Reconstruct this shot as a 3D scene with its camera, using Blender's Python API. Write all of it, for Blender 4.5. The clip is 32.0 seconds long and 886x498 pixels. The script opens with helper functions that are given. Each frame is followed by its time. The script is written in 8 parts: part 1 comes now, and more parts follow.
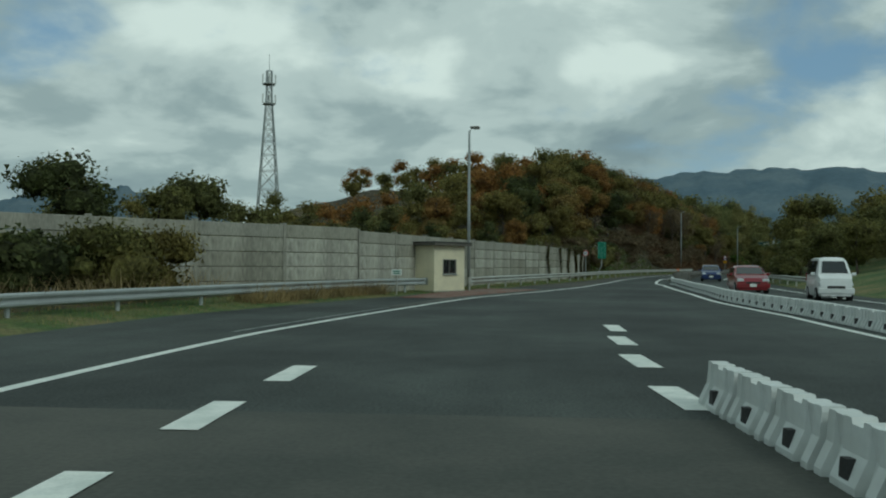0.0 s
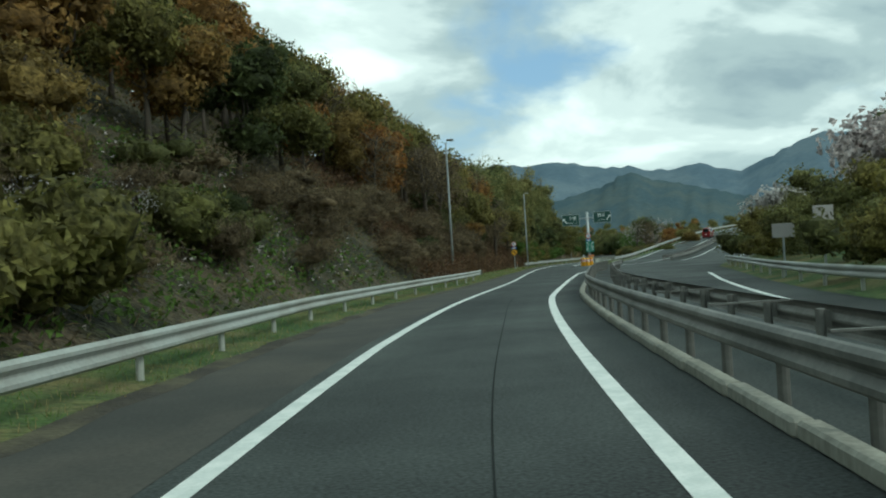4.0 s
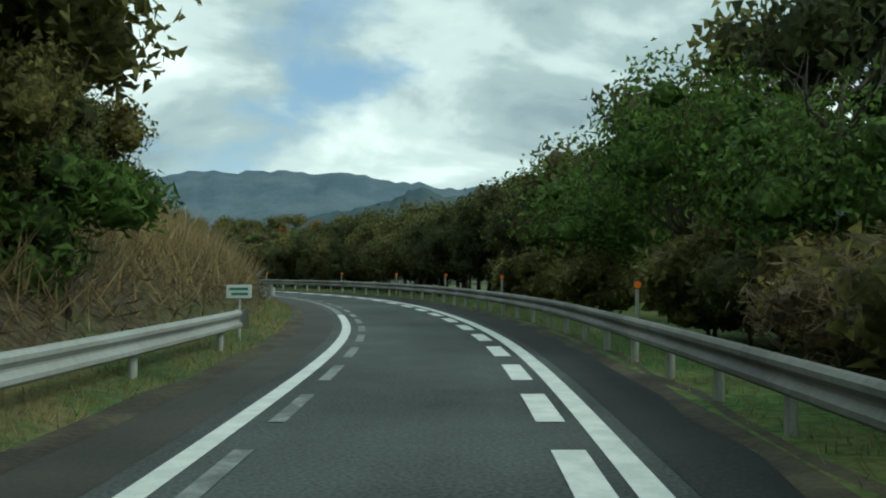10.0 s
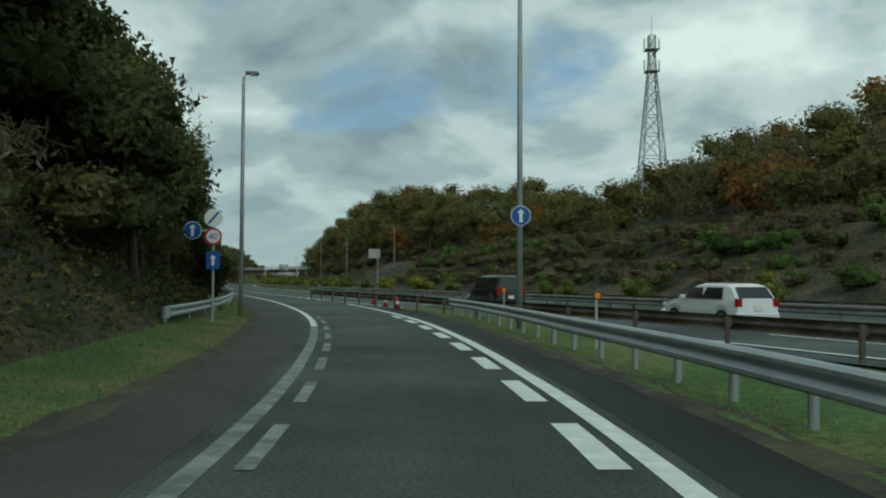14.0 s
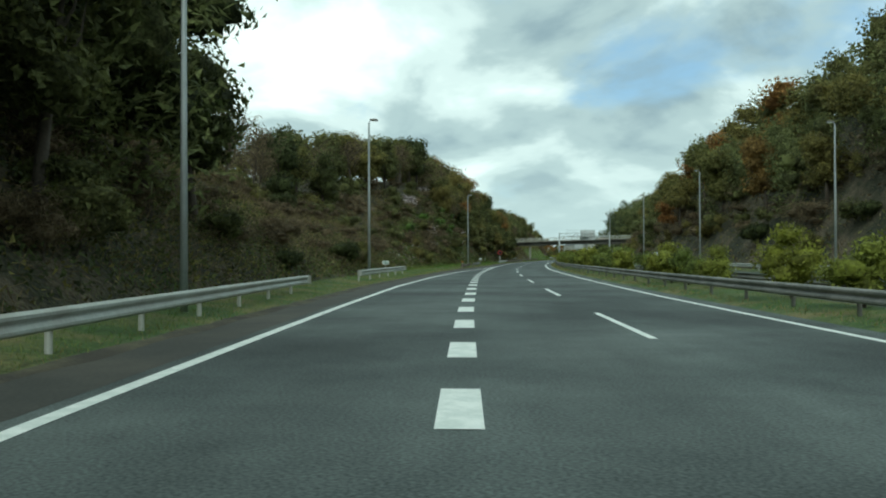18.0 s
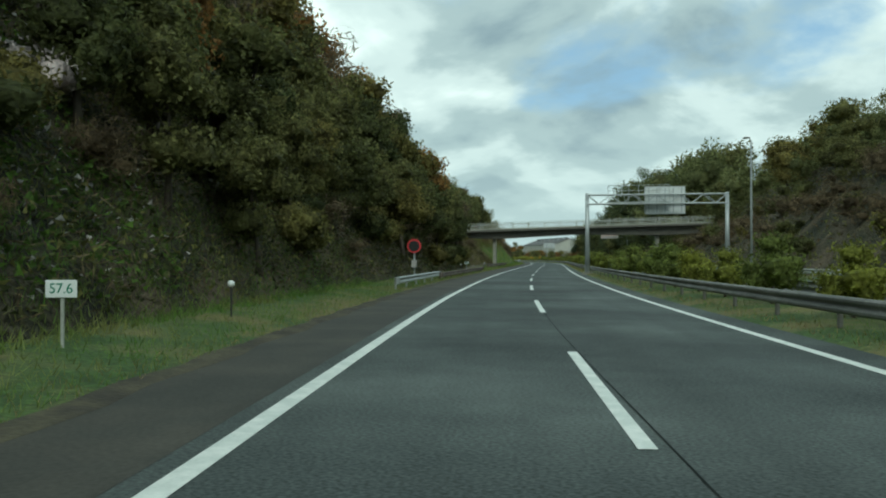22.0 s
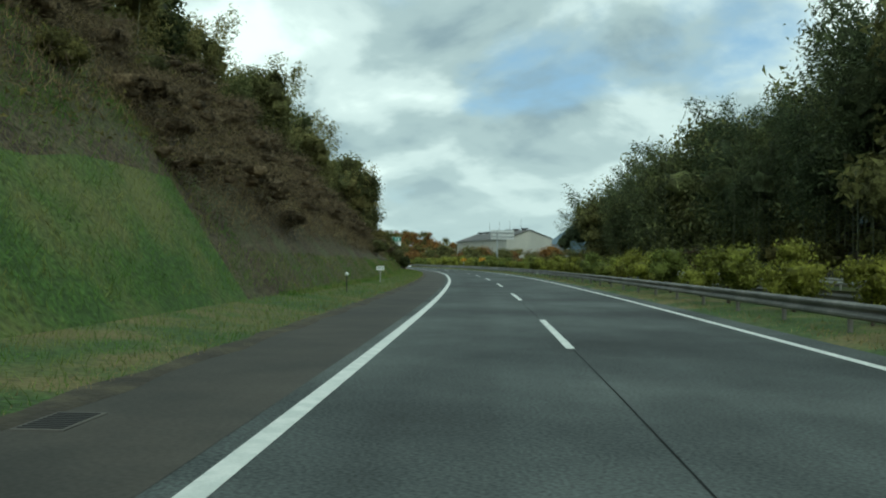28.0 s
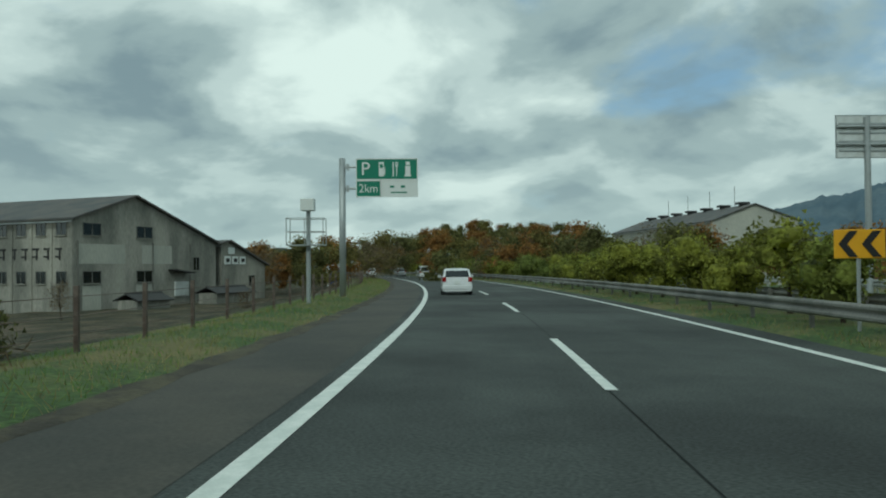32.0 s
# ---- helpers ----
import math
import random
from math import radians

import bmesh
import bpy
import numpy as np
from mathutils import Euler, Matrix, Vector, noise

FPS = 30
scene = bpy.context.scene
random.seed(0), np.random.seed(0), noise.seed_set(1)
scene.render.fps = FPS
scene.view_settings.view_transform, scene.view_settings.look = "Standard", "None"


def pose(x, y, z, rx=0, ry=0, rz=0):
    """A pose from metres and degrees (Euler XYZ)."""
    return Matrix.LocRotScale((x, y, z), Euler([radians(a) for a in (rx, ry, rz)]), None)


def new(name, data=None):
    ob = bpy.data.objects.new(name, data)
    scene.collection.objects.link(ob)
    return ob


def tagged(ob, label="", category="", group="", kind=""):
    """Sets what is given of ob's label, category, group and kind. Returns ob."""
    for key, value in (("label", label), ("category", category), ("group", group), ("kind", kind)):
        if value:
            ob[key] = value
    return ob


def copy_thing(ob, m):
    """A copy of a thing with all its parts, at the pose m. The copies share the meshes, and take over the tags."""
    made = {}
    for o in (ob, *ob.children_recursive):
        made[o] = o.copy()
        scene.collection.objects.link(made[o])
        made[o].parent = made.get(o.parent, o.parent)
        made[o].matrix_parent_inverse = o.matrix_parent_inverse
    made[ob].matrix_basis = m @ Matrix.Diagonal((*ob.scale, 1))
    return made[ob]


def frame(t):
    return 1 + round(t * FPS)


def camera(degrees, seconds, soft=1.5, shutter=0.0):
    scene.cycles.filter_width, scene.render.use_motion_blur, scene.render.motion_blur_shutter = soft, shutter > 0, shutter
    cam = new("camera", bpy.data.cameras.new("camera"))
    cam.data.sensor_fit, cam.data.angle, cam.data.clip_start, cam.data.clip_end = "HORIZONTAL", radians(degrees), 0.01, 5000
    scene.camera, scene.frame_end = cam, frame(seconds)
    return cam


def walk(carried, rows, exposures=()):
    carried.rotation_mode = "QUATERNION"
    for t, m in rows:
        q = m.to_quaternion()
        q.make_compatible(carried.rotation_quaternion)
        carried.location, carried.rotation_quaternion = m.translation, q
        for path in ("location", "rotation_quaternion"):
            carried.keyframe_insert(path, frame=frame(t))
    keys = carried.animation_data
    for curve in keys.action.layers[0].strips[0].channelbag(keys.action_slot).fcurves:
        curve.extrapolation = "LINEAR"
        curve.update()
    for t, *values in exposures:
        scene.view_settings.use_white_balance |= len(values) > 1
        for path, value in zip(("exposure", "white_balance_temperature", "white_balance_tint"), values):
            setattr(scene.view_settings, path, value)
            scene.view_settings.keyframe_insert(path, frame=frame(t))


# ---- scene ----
EXPOSURES = [(t, e, 6120, -9) for t, e in ((0.0, -0.6), (1.0, -0.6), (2.0, -0.46), (3.0, -0.46), (4.0, 0.14), (7.0, 0.3), (9.0, 0.15), (10.0, 0.05), (11.0, -0.12), (12.0, -0.28), (13.0, -0.5), (14.0, -0.42), (15.0, -0.1), (17.0, 0.28), (18.0, 0.22), (19.0, 0.0), (20.0, 0.1), (28.5, 0.08), (29.8, -0.05), (31.0, -0.42), (32.0, -0.34))]
cam = camera(54.27, 32.0, soft=2.0)
EYE = 1.52
# seconds, x, y, pitch, lean, yaw
PATH = [
    (0.0, 0.00, 0.00, 0.94, -0.35, 1.66),
    (0.5, 0.37, 8.66, 1.07, -0.40, 0.03),
    (1.0, 1.12, 17.91, 1.14, -0.38, -2.73),
    (1.5, 2.56, 28.13, 1.72, 0.69, -6.51),
    (2.0, 4.84, 39.59, 1.27, 2.42, -9.07),
    (2.5, 7.80, 52.16, 1.18, -0.67, -10.71),
    (3.0, 11.27, 65.25, 1.06, 1.31, -12.28),
    (3.5, 15.15, 78.37, 0.89, 3.03, -13.93),
    (4.0, 19.35, 91.25, 0.87, 3.43, -15.54),
    (4.5, 23.87, 103.92, 0.84, 3.02, -17.11),
    (5.0, 28.95, 116.54, 1.12, 0.99, -20.26),
    (5.5, 34.71, 129.25, 1.03, 0.37, -22.15),
    (6.0, 40.75, 142.20, 0.72, 0.11, -21.82),
    (6.5, 46.58, 155.48, 0.41, -0.03, -20.37),
    (7.0, 52.32, 168.89, 0.58, -0.38, -21.05),
    (7.5, 58.22, 182.12, 1.24, -0.82, -21.96),
    (8.0, 64.28, 194.85, 2.19, -0.20, -23.89),
    (8.5, 70.60, 207.00, 2.40, 0.60, -26.01),
    (9.0, 77.34, 218.68, 1.75, 1.04, -28.73),
    (9.5, 84.36, 229.85, 0.51, 0.65, -30.17),
    (10.0, 91.19, 240.49, 1.31, 0.16, -29.66),
    (10.5, 97.38, 250.96, 0.56, -0.34, -25.98),
    (11.0, 102.64, 261.73, 0.57, -0.43, -20.62),
    (11.5, 106.63, 273.04, 0.46, -1.31, -12.71),
    (12.0, 108.85, 284.94, 0.62, -0.62, -3.09),
    (12.5, 108.94, 297.06, 0.81, -0.52, 7.37),
    (13.0, 106.95, 308.96, 1.40, -0.65, 16.61),
    (13.5, 103.01, 320.71, 1.84, -0.61, 25.49),
    (14.0, 96.86, 332.48, 2.14, -0.23, 34.57),
    (14.5, 88.51, 344.09, 1.99, -0.37, 41.58),
    (15.0, 78.60, 355.29, 1.39, -0.08, 46.44),
    (15.5, 67.55, 366.05, 0.92, -0.01, 50.27),
    (16.0, 55.36, 376.64, 0.58, 0.06, 53.20),
    (16.5, 41.94, 387.40, 0.50, 0.31, 54.90),
    (17.0, 27.66, 398.61, 0.99, 0.38, 54.56),
    (17.5, 13.25, 410.17, 0.88, 0.31, 53.83),
    (18.0, -0.98, 421.93, 0.51, 0.18, 53.02),
    (18.5, -15.16, 433.91, 0.74, 0.73, 52.53),
    (19.0, -29.18, 445.93, 0.91, 0.69, 52.20),
    (19.5, -42.54, 457.55, 0.69, 0.48, 51.65),
    (20.0, -55.33, 468.89, 0.84, 0.84, 51.17),
    (20.5, -68.25, 480.53, 0.69, 0.85, 50.71),
    (21.0, -81.45, 492.61, 0.63, 0.08, 50.31),
    (21.5, -94.61, 504.81, 0.74, -0.09, 49.98),
    (22.0, -107.75, 517.10, 0.66, 0.16, 49.70),
    (22.5, -121.08, 529.77, 0.72, 0.18, 49.07),
    (23.0, -134.43, 542.92, 0.82, 0.22, 47.69),
    (23.5, -147.50, 556.35, 0.69, 0.29, 46.76),
    (24.0, -160.28, 569.81, 1.10, -0.03, 46.19),
    (24.5, -172.90, 583.34, 0.95, 0.02, 45.82),
    (25.0, -185.56, 597.06, 1.11, 0.40, 45.52),
    (25.5, -198.34, 611.00, 1.13, 0.36, 45.60),
    (26.0, -211.46, 625.29, 1.16, 0.11, 45.56),
    (26.5, -224.58, 639.58, 1.11, 0.03, 45.52),
    (27.0, -237.70, 653.88, 1.01, -0.03, 45.48),
    (27.5, -250.82, 668.17, 0.90, -0.11, 45.44),
    (28.0, -264.15, 682.61, 0.85, -0.49, 45.83),
    (28.5, -277.58, 696.99, 0.81, -0.21, 46.20),
    (29.0, -291.05, 711.20, 0.90, 0.49, 46.76),
    (29.5, -304.62, 725.08, 0.97, 0.13, 47.83),
    (30.0, -318.42, 738.76, 1.06, -0.23, 48.65),
    (30.5, -332.68, 752.36, 1.06, 0.05, 49.99),
    (31.0, -347.39, 765.73, 1.17, 0.29, 51.44),
    (31.5, -362.44, 778.68, 1.27, -0.09, 53.08),
    (32.0, -377.84, 791.10, 1.26, 0.46, 55.17),
]
walk(cam, [(t, pose(x, y, EYE, 90 + p, r, a)) for t, x, y, p, r, a in PATH], exposures=EXPOSURES)

# ---- light ----
world = bpy.data.worlds.new("overcast_sky")
scene.world = world
world.use_nodes = True
wn, wl = world.node_tree.nodes, world.node_tree.links
wn.clear()
sky = wn.new("ShaderNodeTexSky")
sky.sky_type = "NISHITA"
sky.sun_disc = False
sky.sun_elevation = radians(42)
sky.sun_rotation = radians(150)
tc = wn.new("ShaderNodeTexCoord")
sep = wn.new("ShaderNodeSeparateXYZ")
wl.new(tc.outputs["Generated"], sep.inputs[0])
lift = wn.new("ShaderNodeMath")
lift.operation = "ADD"
lift.inputs[1].default_value = 0.36
wl.new(sep.outputs["Z"], lift.inputs[0])
over = wn.new("ShaderNodeMath")
over.operation = "MAXIMUM"
over.inputs[1].default_value = 0.1
wl.new(lift.outputs[0], over.inputs[0])
flat = wn.new("ShaderNodeVectorMath")
flat.operation = "DIVIDE"
wl.new(tc.outputs["Generated"], flat.inputs[0])
layer = wn.new("ShaderNodeCombineXYZ")
for k in range(3):
    wl.new(over.outputs[0], layer.inputs[k])
wl.new(layer.outputs[0], flat.inputs[1])


def cloud_noise(scale, detail, rough, shift, distort=0.0):
    m = wn.new("ShaderNodeVectorMath")
    m.operation = "ADD"
    m.inputs[1].default_value = shift
    wl.new(flat.outputs[0], m.inputs[0])
    n = wn.new("ShaderNodeTexNoise")
    n.inputs["Scale"].default_value = scale
    n.inputs["Detail"].default_value = detail
    n.inputs["Roughness"].default_value = rough
    n.inputs["Distortion"].default_value = distort
    wl.new(m.outputs[0], n.inputs["Vector"])
    return n


def ramp(source, stops):
    r = wn.new("ShaderNodeValToRGB")
    el = r.color_ramp.elements
    while len(el) < len(stops):
        el.new(0.5)
    for e, (p, c) in zip(el, stops):
        e.position, e.color = p, (*c, 1)
    r.color_ramp.interpolation = "EASE"
    wl.new(source, r.inputs[0])
    return r


cover = ramp(cloud_noise(1.7, 9, 0.52, (0.35, 1.7, 0.0), 0.2).outputs["Fac"], [(0.31, (0, 0, 0)), (0.43, (1, 1, 1))])
shade = ramp(cloud_noise(2.7, 10, 0.50, (4.2, 0.6, 2.0), 0.25).outputs["Fac"],
             [(0.34, (3.0, 3.75, 4.3)), (0.45, (4.6, 5.4, 5.7)), (0.55, (7.2, 7.9, 8.0)), (0.68, (10.4, 10.9, 10.7))])
haze = ramp(sep.outputs["Z"], [(0.0, (1, 1, 1)), (0.20, (0, 0, 0))])
blue = wn.new("ShaderNodeMix")
blue.data_type = "RGBA"
blue.inputs[0].default_value = 0.55
wl.new(sky.outputs[0], blue.inputs[6])
blue.inputs[7].default_value = (3.4, 5.2, 7.6, 1)
mix = wn.new("ShaderNodeMix")
mix.data_type = "RGBA"
wl.new(cover.outputs[0], mix.inputs[0])
wl.new(blue.outputs[2], mix.inputs[6])
wl.new(shade.outputs[0], mix.inputs[7])
low = wn.new("ShaderNodeMix")
low.data_type = "RGBA"
dim = wn.new("ShaderNodeMath")
dim.operation = "MULTIPLY"
dim.inputs[1].default_value = 0.5
wl.new(haze.outputs[0], dim.inputs[0])
wl.new(dim.outputs[0], low.inputs[0])
wl.new(mix.outputs[2], low.inputs[6])
low.inputs[7].default_value = (6.0, 6.9, 7.0, 1)
bg = wn.new("ShaderNodeBackground")
bg.inputs["Strength"].default_value = 0.1
wl.new(low.outputs[2], bg.inputs["Color"])
wout = wn.new("ShaderNodeOutputWorld")
wl.new(bg.outputs[0], wout.inputs[0])

sun_data = bpy.data.lights.new("sun", "SUN")
sun_data.energy = 1.15
sun_data.angle = radians(14)
sun_data.color = (1.0, 0.97, 0.92)
sun = new("sun", sun_data)
sun.matrix_world = pose(0, 0, 200, 48, 0, 44)

# ---- materials ----
def material(name, color, rough=0.7, metal=0.0, vary=0.25, scale=2.0, fine=40.0, bump=0.2, dist=0.01, tint=None, random=0.0, island=0.0, spec=0.5, stretch=(1, 1, 1), spread=0.2):
    """Base colour varied by a coarse and a fine noise, with a bump from the fine one. random: value shift from object to object; island: from piece to piece."""
    m = bpy.data.materials.new(name)
    m.use_nodes = True
    n, l = m.node_tree.nodes, m.node_tree.links
    b = n["Principled BSDF"]
    b.inputs["Roughness"].default_value = rough
    b.inputs["Metallic"].default_value = metal
    b.inputs["Specular IOR Level"].default_value = spec
    t = n.new("ShaderNodeTexCoord")
    mp = n.new("ShaderNodeMapping")
    mp.inputs["Scale"].default_value = stretch
    geo = n.new("ShaderNodeNewGeometry")
    l.new(geo.outputs["Position"] if name.startswith("w_") else t.outputs["Object"], mp.inputs["Vector"])
    big = n.new("ShaderNodeTexNoise")
    big.inputs["Scale"].default_value = scale
    big.inputs["Detail"].default_value = 5
    big.inputs["Roughness"].default_value = 0.6
    small = n.new("ShaderNodeTexNoise")
    small.inputs["Scale"].default_value = fine
    small.inputs["Detail"].default_value = 3
    for x in (big, small):
        l.new(mp.outputs[0], x.inputs["Vector"])
    avg = n.new("ShaderNodeMath")
    avg.operation = "MULTIPLY_ADD"
    l.new(small.outputs["Fac"], avg.inputs[0])
    avg.inputs[1].default_value = 0.5
    half = n.new("ShaderNodeMath")
    half.operation = "MULTIPLY"
    half.inputs[1].default_value = 0.5
    l.new(big.outputs["Fac"], half.inputs[0])
    l.new(half.outputs[0], avg.inputs[2])
    r = n.new("ShaderNodeMapRange")
    r.inputs["From Min"].default_value, r.inputs["From Max"].default_value = 0.5 - spread, 0.5 + spread
    r.inputs["To Min"].default_value, r.inputs["To Max"].default_value = 1 - vary, 1 + vary
    l.new(avg.outputs[0], r.inputs["Value"])
    value = r.outputs[0]
    for amount, source in ((random, "object"), (island, "island")):
        if amount:
            out = n.new("ShaderNodeObjectInfo").outputs["Random"] if source == "object" else geo.outputs["Random Per Island"]
            q = n.new("ShaderNodeMapRange")
            q.inputs["To Min"].default_value, q.inputs["To Max"].default_value = 1 - amount, 1 + amount
            l.new(out, q.inputs["Value"])
            mu = n.new("ShaderNodeMath")
            mu.operation = "MULTIPLY"
            l.new(value, mu.inputs[0])
            l.new(q.outputs[0], mu.inputs[1])
            value = mu.outputs[0]
    base = n.new("ShaderNodeMix")
    base.data_type = "RGBA"
    base.inputs[6].default_value = (*color, 1)
    base.inputs[7].default_value = (*(tint or color), 1)
    cr = n.new("ShaderNodeMapRange")
    cr.inputs["From Min"].default_value, cr.inputs["From Max"].default_value = 0.42, 0.6
    if random and tint:
        l.new(n.new("ShaderNodeObjectInfo").outputs["Random"], cr.inputs["Value"])
        cr.inputs["From Min"].default_value, cr.inputs["From Max"].default_value = 0.1, 0.9
    else:
        l.new(big.outputs["Fac"], cr.inputs["Value"])
    l.new(cr.outputs[0], base.inputs[0])
    hsv = n.new("ShaderNodeHueSaturation")
    l.new(base.outputs[2], hsv.inputs["Color"])
    l.new(value, hsv.inputs["Value"])
    l.new(hsv.outputs[0], b.inputs["Base Color"])
    if bump:
        bp = n.new("ShaderNodeBump")
        bp.inputs["Strength"].default_value = bump
        bp.inputs["Distance"].default_value = dist
        l.new(small.outputs["Fac"], bp.inputs["Height"])
        l.new(bp.outputs[0], b.inputs["Normal"])
    return m


def streaked(m, amount=0.16):
    """Wheel tracks and drip lines: bands that follow the lanes, by the attribute 'lane' (metres across, metres along)."""
    n, l = m.node_tree.nodes, m.node_tree.links
    at_ = n.new("ShaderNodeAttribute")
    at_.attribute_name = "lane"
    mp = n.new("ShaderNodeMapping")
    mp.inputs["Scale"].default_value = (1.0, 0.012, 1.0)
    l.new(at_.outputs["Vector"], mp.inputs["Vector"])
    ns = n.new("ShaderNodeTexNoise")
    ns.inputs["Scale"].default_value, ns.inputs["Detail"].default_value, ns.inputs["Roughness"].default_value = 0.75, 4, 0.6
    l.new(mp.outputs[0], ns.inputs["Vector"])
    blot = n.new("ShaderNodeTexNoise")
    blot.inputs["Scale"].default_value, blot.inputs["Detail"].default_value = 1.4, 6
    l.new(at_.outputs["Vector"], blot.inputs["Vector"])
    val = None
    for src, amt in ((ns, amount), (blot, 0.07)):
        r = n.new("ShaderNodeMapRange")
        r.inputs["From Min"].default_value, r.inputs["From Max"].default_value = 0.34, 0.66
        r.inputs["To Min"].default_value, r.inputs["To Max"].default_value = 1 - amt, 1 + amt
        l.new(src.outputs["Fac"], r.inputs["Value"])
        if val is None:
            val = r.outputs[0]
        else:
            mu = n.new("ShaderNodeMath")
            mu.operation = "MULTIPLY"
            l.new(val, mu.inputs[0])
            l.new(r.outputs[0], mu.inputs[1])
            val = mu.outputs[0]
    hsv = next(x for x in n if x.bl_idname == "ShaderNodeHueSaturation")
    mu = n.new("ShaderNodeMath")
    mu.operation = "MULTIPLY"
    l.new(hsv.inputs["Value"].links[0].from_socket, mu.inputs[0])
    l.new(val, mu.inputs[1])
    l.new(mu.outputs[0], hsv.inputs["Value"])
    return m


ROAD = dict(spec=0.35, rough=0.8, vary=0.75, scale=0.16, fine=24, bump=0.8, spread=0.14, dist=0.01)
M_ASPHALT = streaked(material("w_asphalt", (0.056, 0.069, 0.067), tint=(0.068, 0.080, 0.076), **ROAD))
M_ASPHALT_RAMP = streaked(material("w_ramp_asphalt", (0.047, 0.058, 0.055), tint=(0.057, 0.066, 0.062), **ROAD))
M_ASPHALT_DARK = streaked(material("w_dark_asphalt", (0.035, 0.042, 0.039), tint=(0.044, 0.051, 0.047), **ROAD))
M_SHOULDER = streaked(material("w_shoulder_asphalt", (0.040, 0.040, 0.033), 0.85, vary=0.5, scale=0.3, fine=18, bump=0.5, dist=0.006, tint=(0.052, 0.048, 0.038)), 0.1)
M_OLD_CONCRETE = material("w_plaza_concrete", (0.052, 0.056, 0.048), 0.85, vary=0.35, scale=0.35, fine=18, bump=0.3, tint=(0.070, 0.070, 0.060))
M_LINE = material("w_road_paint", (0.62, 0.66, 0.62), 0.6, vary=0.12, scale=3.0, fine=35, bump=0.2, tint=(0.72, 0.74, 0.70))
M_WORN_LINE = material("w_worn_road_paint", (0.13, 0.15, 0.14), 0.7, vary=0.4, scale=2.2, fine=30, bump=0.2, tint=(0.23, 0.25, 0.235))
M_PATCH = streaked(material("w_patch_asphalt", (0.014, 0.018, 0.017), tint=(0.019, 0.023, 0.021), **ROAD))
M_SEAL = material("w_crack_seal", (0.022, 0.025, 0.024), 0.95, vary=0.2, spec=0.1, bump=0)
M_GROUND = material("w_field_ground", (0.055, 0.062, 0.030), 0.95, vary=0.4, scale=0.05, fine=2.0, bump=0.5, dist=0.1, tint=(0.085, 0.072, 0.038))
M_VERGE = material("w_grass_verge", (0.056, 0.108, 0.022), 0.95, vary=0.5, scale=0.35, fine=9.0, bump=0.8, dist=0.06, tint=(0.110, 0.098, 0.036), spread=0.1)
M_SLOPE = material("w_brushy_slope", (0.044, 0.046, 0.020), 0.95, vary=0.7, scale=0.3, fine=6.0, bump=1.0, dist=0.3, tint=(0.078, 0.060, 0.036), spread=0.1)
M_DRY = material("w_dry_grass_bank", (0.112, 0.084, 0.044), 0.95, vary=0.6, scale=0.4, fine=6.0, bump=1.0, dist=0.2, tint=(0.070, 0.072, 0.030), spread=0.1)
M_LAWN = material("w_green_bank", (0.070, 0.140, 0.022), 0.95, vary=0.45, scale=0.25, fine=7.0, bump=0.8, dist=0.1, tint=(0.105, 0.118, 0.034), spread=0.1)
M_ROCK = material("w_rocky_cut", (0.080, 0.064, 0.042), 0.9, vary=0.6, scale=0.5, fine=3.0, bump=1.0, dist=0.35, tint=(0.135, 0.12, 0.095), spread=0.1)
M_DIRT = material("w_dark_earth", (0.040, 0.034, 0.024), 0.95, vary=0.5, scale=0.8, fine=12, bump=0.8, dist=0.03, tint=(0.070, 0.062, 0.036))
M_CONC = material("concrete", (0.31, 0.305, 0.26), 0.85, vary=0.4, scale=0.7, fine=14, bump=0.3, tint=(0.23, 0.225, 0.185), random=0.2, stretch=(1, 1, 0.35))
M_PANEL = material("stained_concrete_panel", (0.40, 0.395, 0.34), 0.88, vary=0.45, scale=0.55, fine=9, bump=0.3, tint=(0.20, 0.195, 0.16), random=0.18, stretch=(1, 1, 0.28), spread=0.16)
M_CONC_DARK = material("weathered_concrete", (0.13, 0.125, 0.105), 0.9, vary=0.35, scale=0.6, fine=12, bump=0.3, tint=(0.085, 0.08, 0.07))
M_STEEL = material("galvanised_steel", (0.42, 0.45, 0.45), 0.5, 0.55, vary=0.15, scale=1.0, fine=20, bump=0.05, tint=(0.34, 0.36, 0.36))
M_RAIL = material("dull_white_rail", (0.40, 0.42, 0.39), 0.55, 0.15, vary=0.2, scale=0.6, fine=12, bump=0.08, tint=(0.30, 0.30, 0.27))
M_RAIL_GREY = material("dirty_grey_rail", (0.135, 0.135, 0.12), 0.6, 0.2, vary=0.3, scale=0.6, fine=12, bump=0.1, tint=(0.20, 0.195, 0.175))
M_RAIL_RUST = material("rusty_brown_rail", (0.085, 0.058, 0.045), 0.75, 0.1, vary=0.35, scale=0.8, fine=14, bump=0.15, tint=(0.17, 0.14, 0.12))
M_POST = material("pale_post", (0.40, 0.41, 0.37), 0.6, 0.1, vary=0.2, scale=2, fine=20, bump=0.05)
LEAVES = dict(rough=0.7, vary=0.6, scale=0.8, fine=8, bump=0.6, dist=0.2, spread=0.12, random=0.22, island=0.5, spec=0.3)
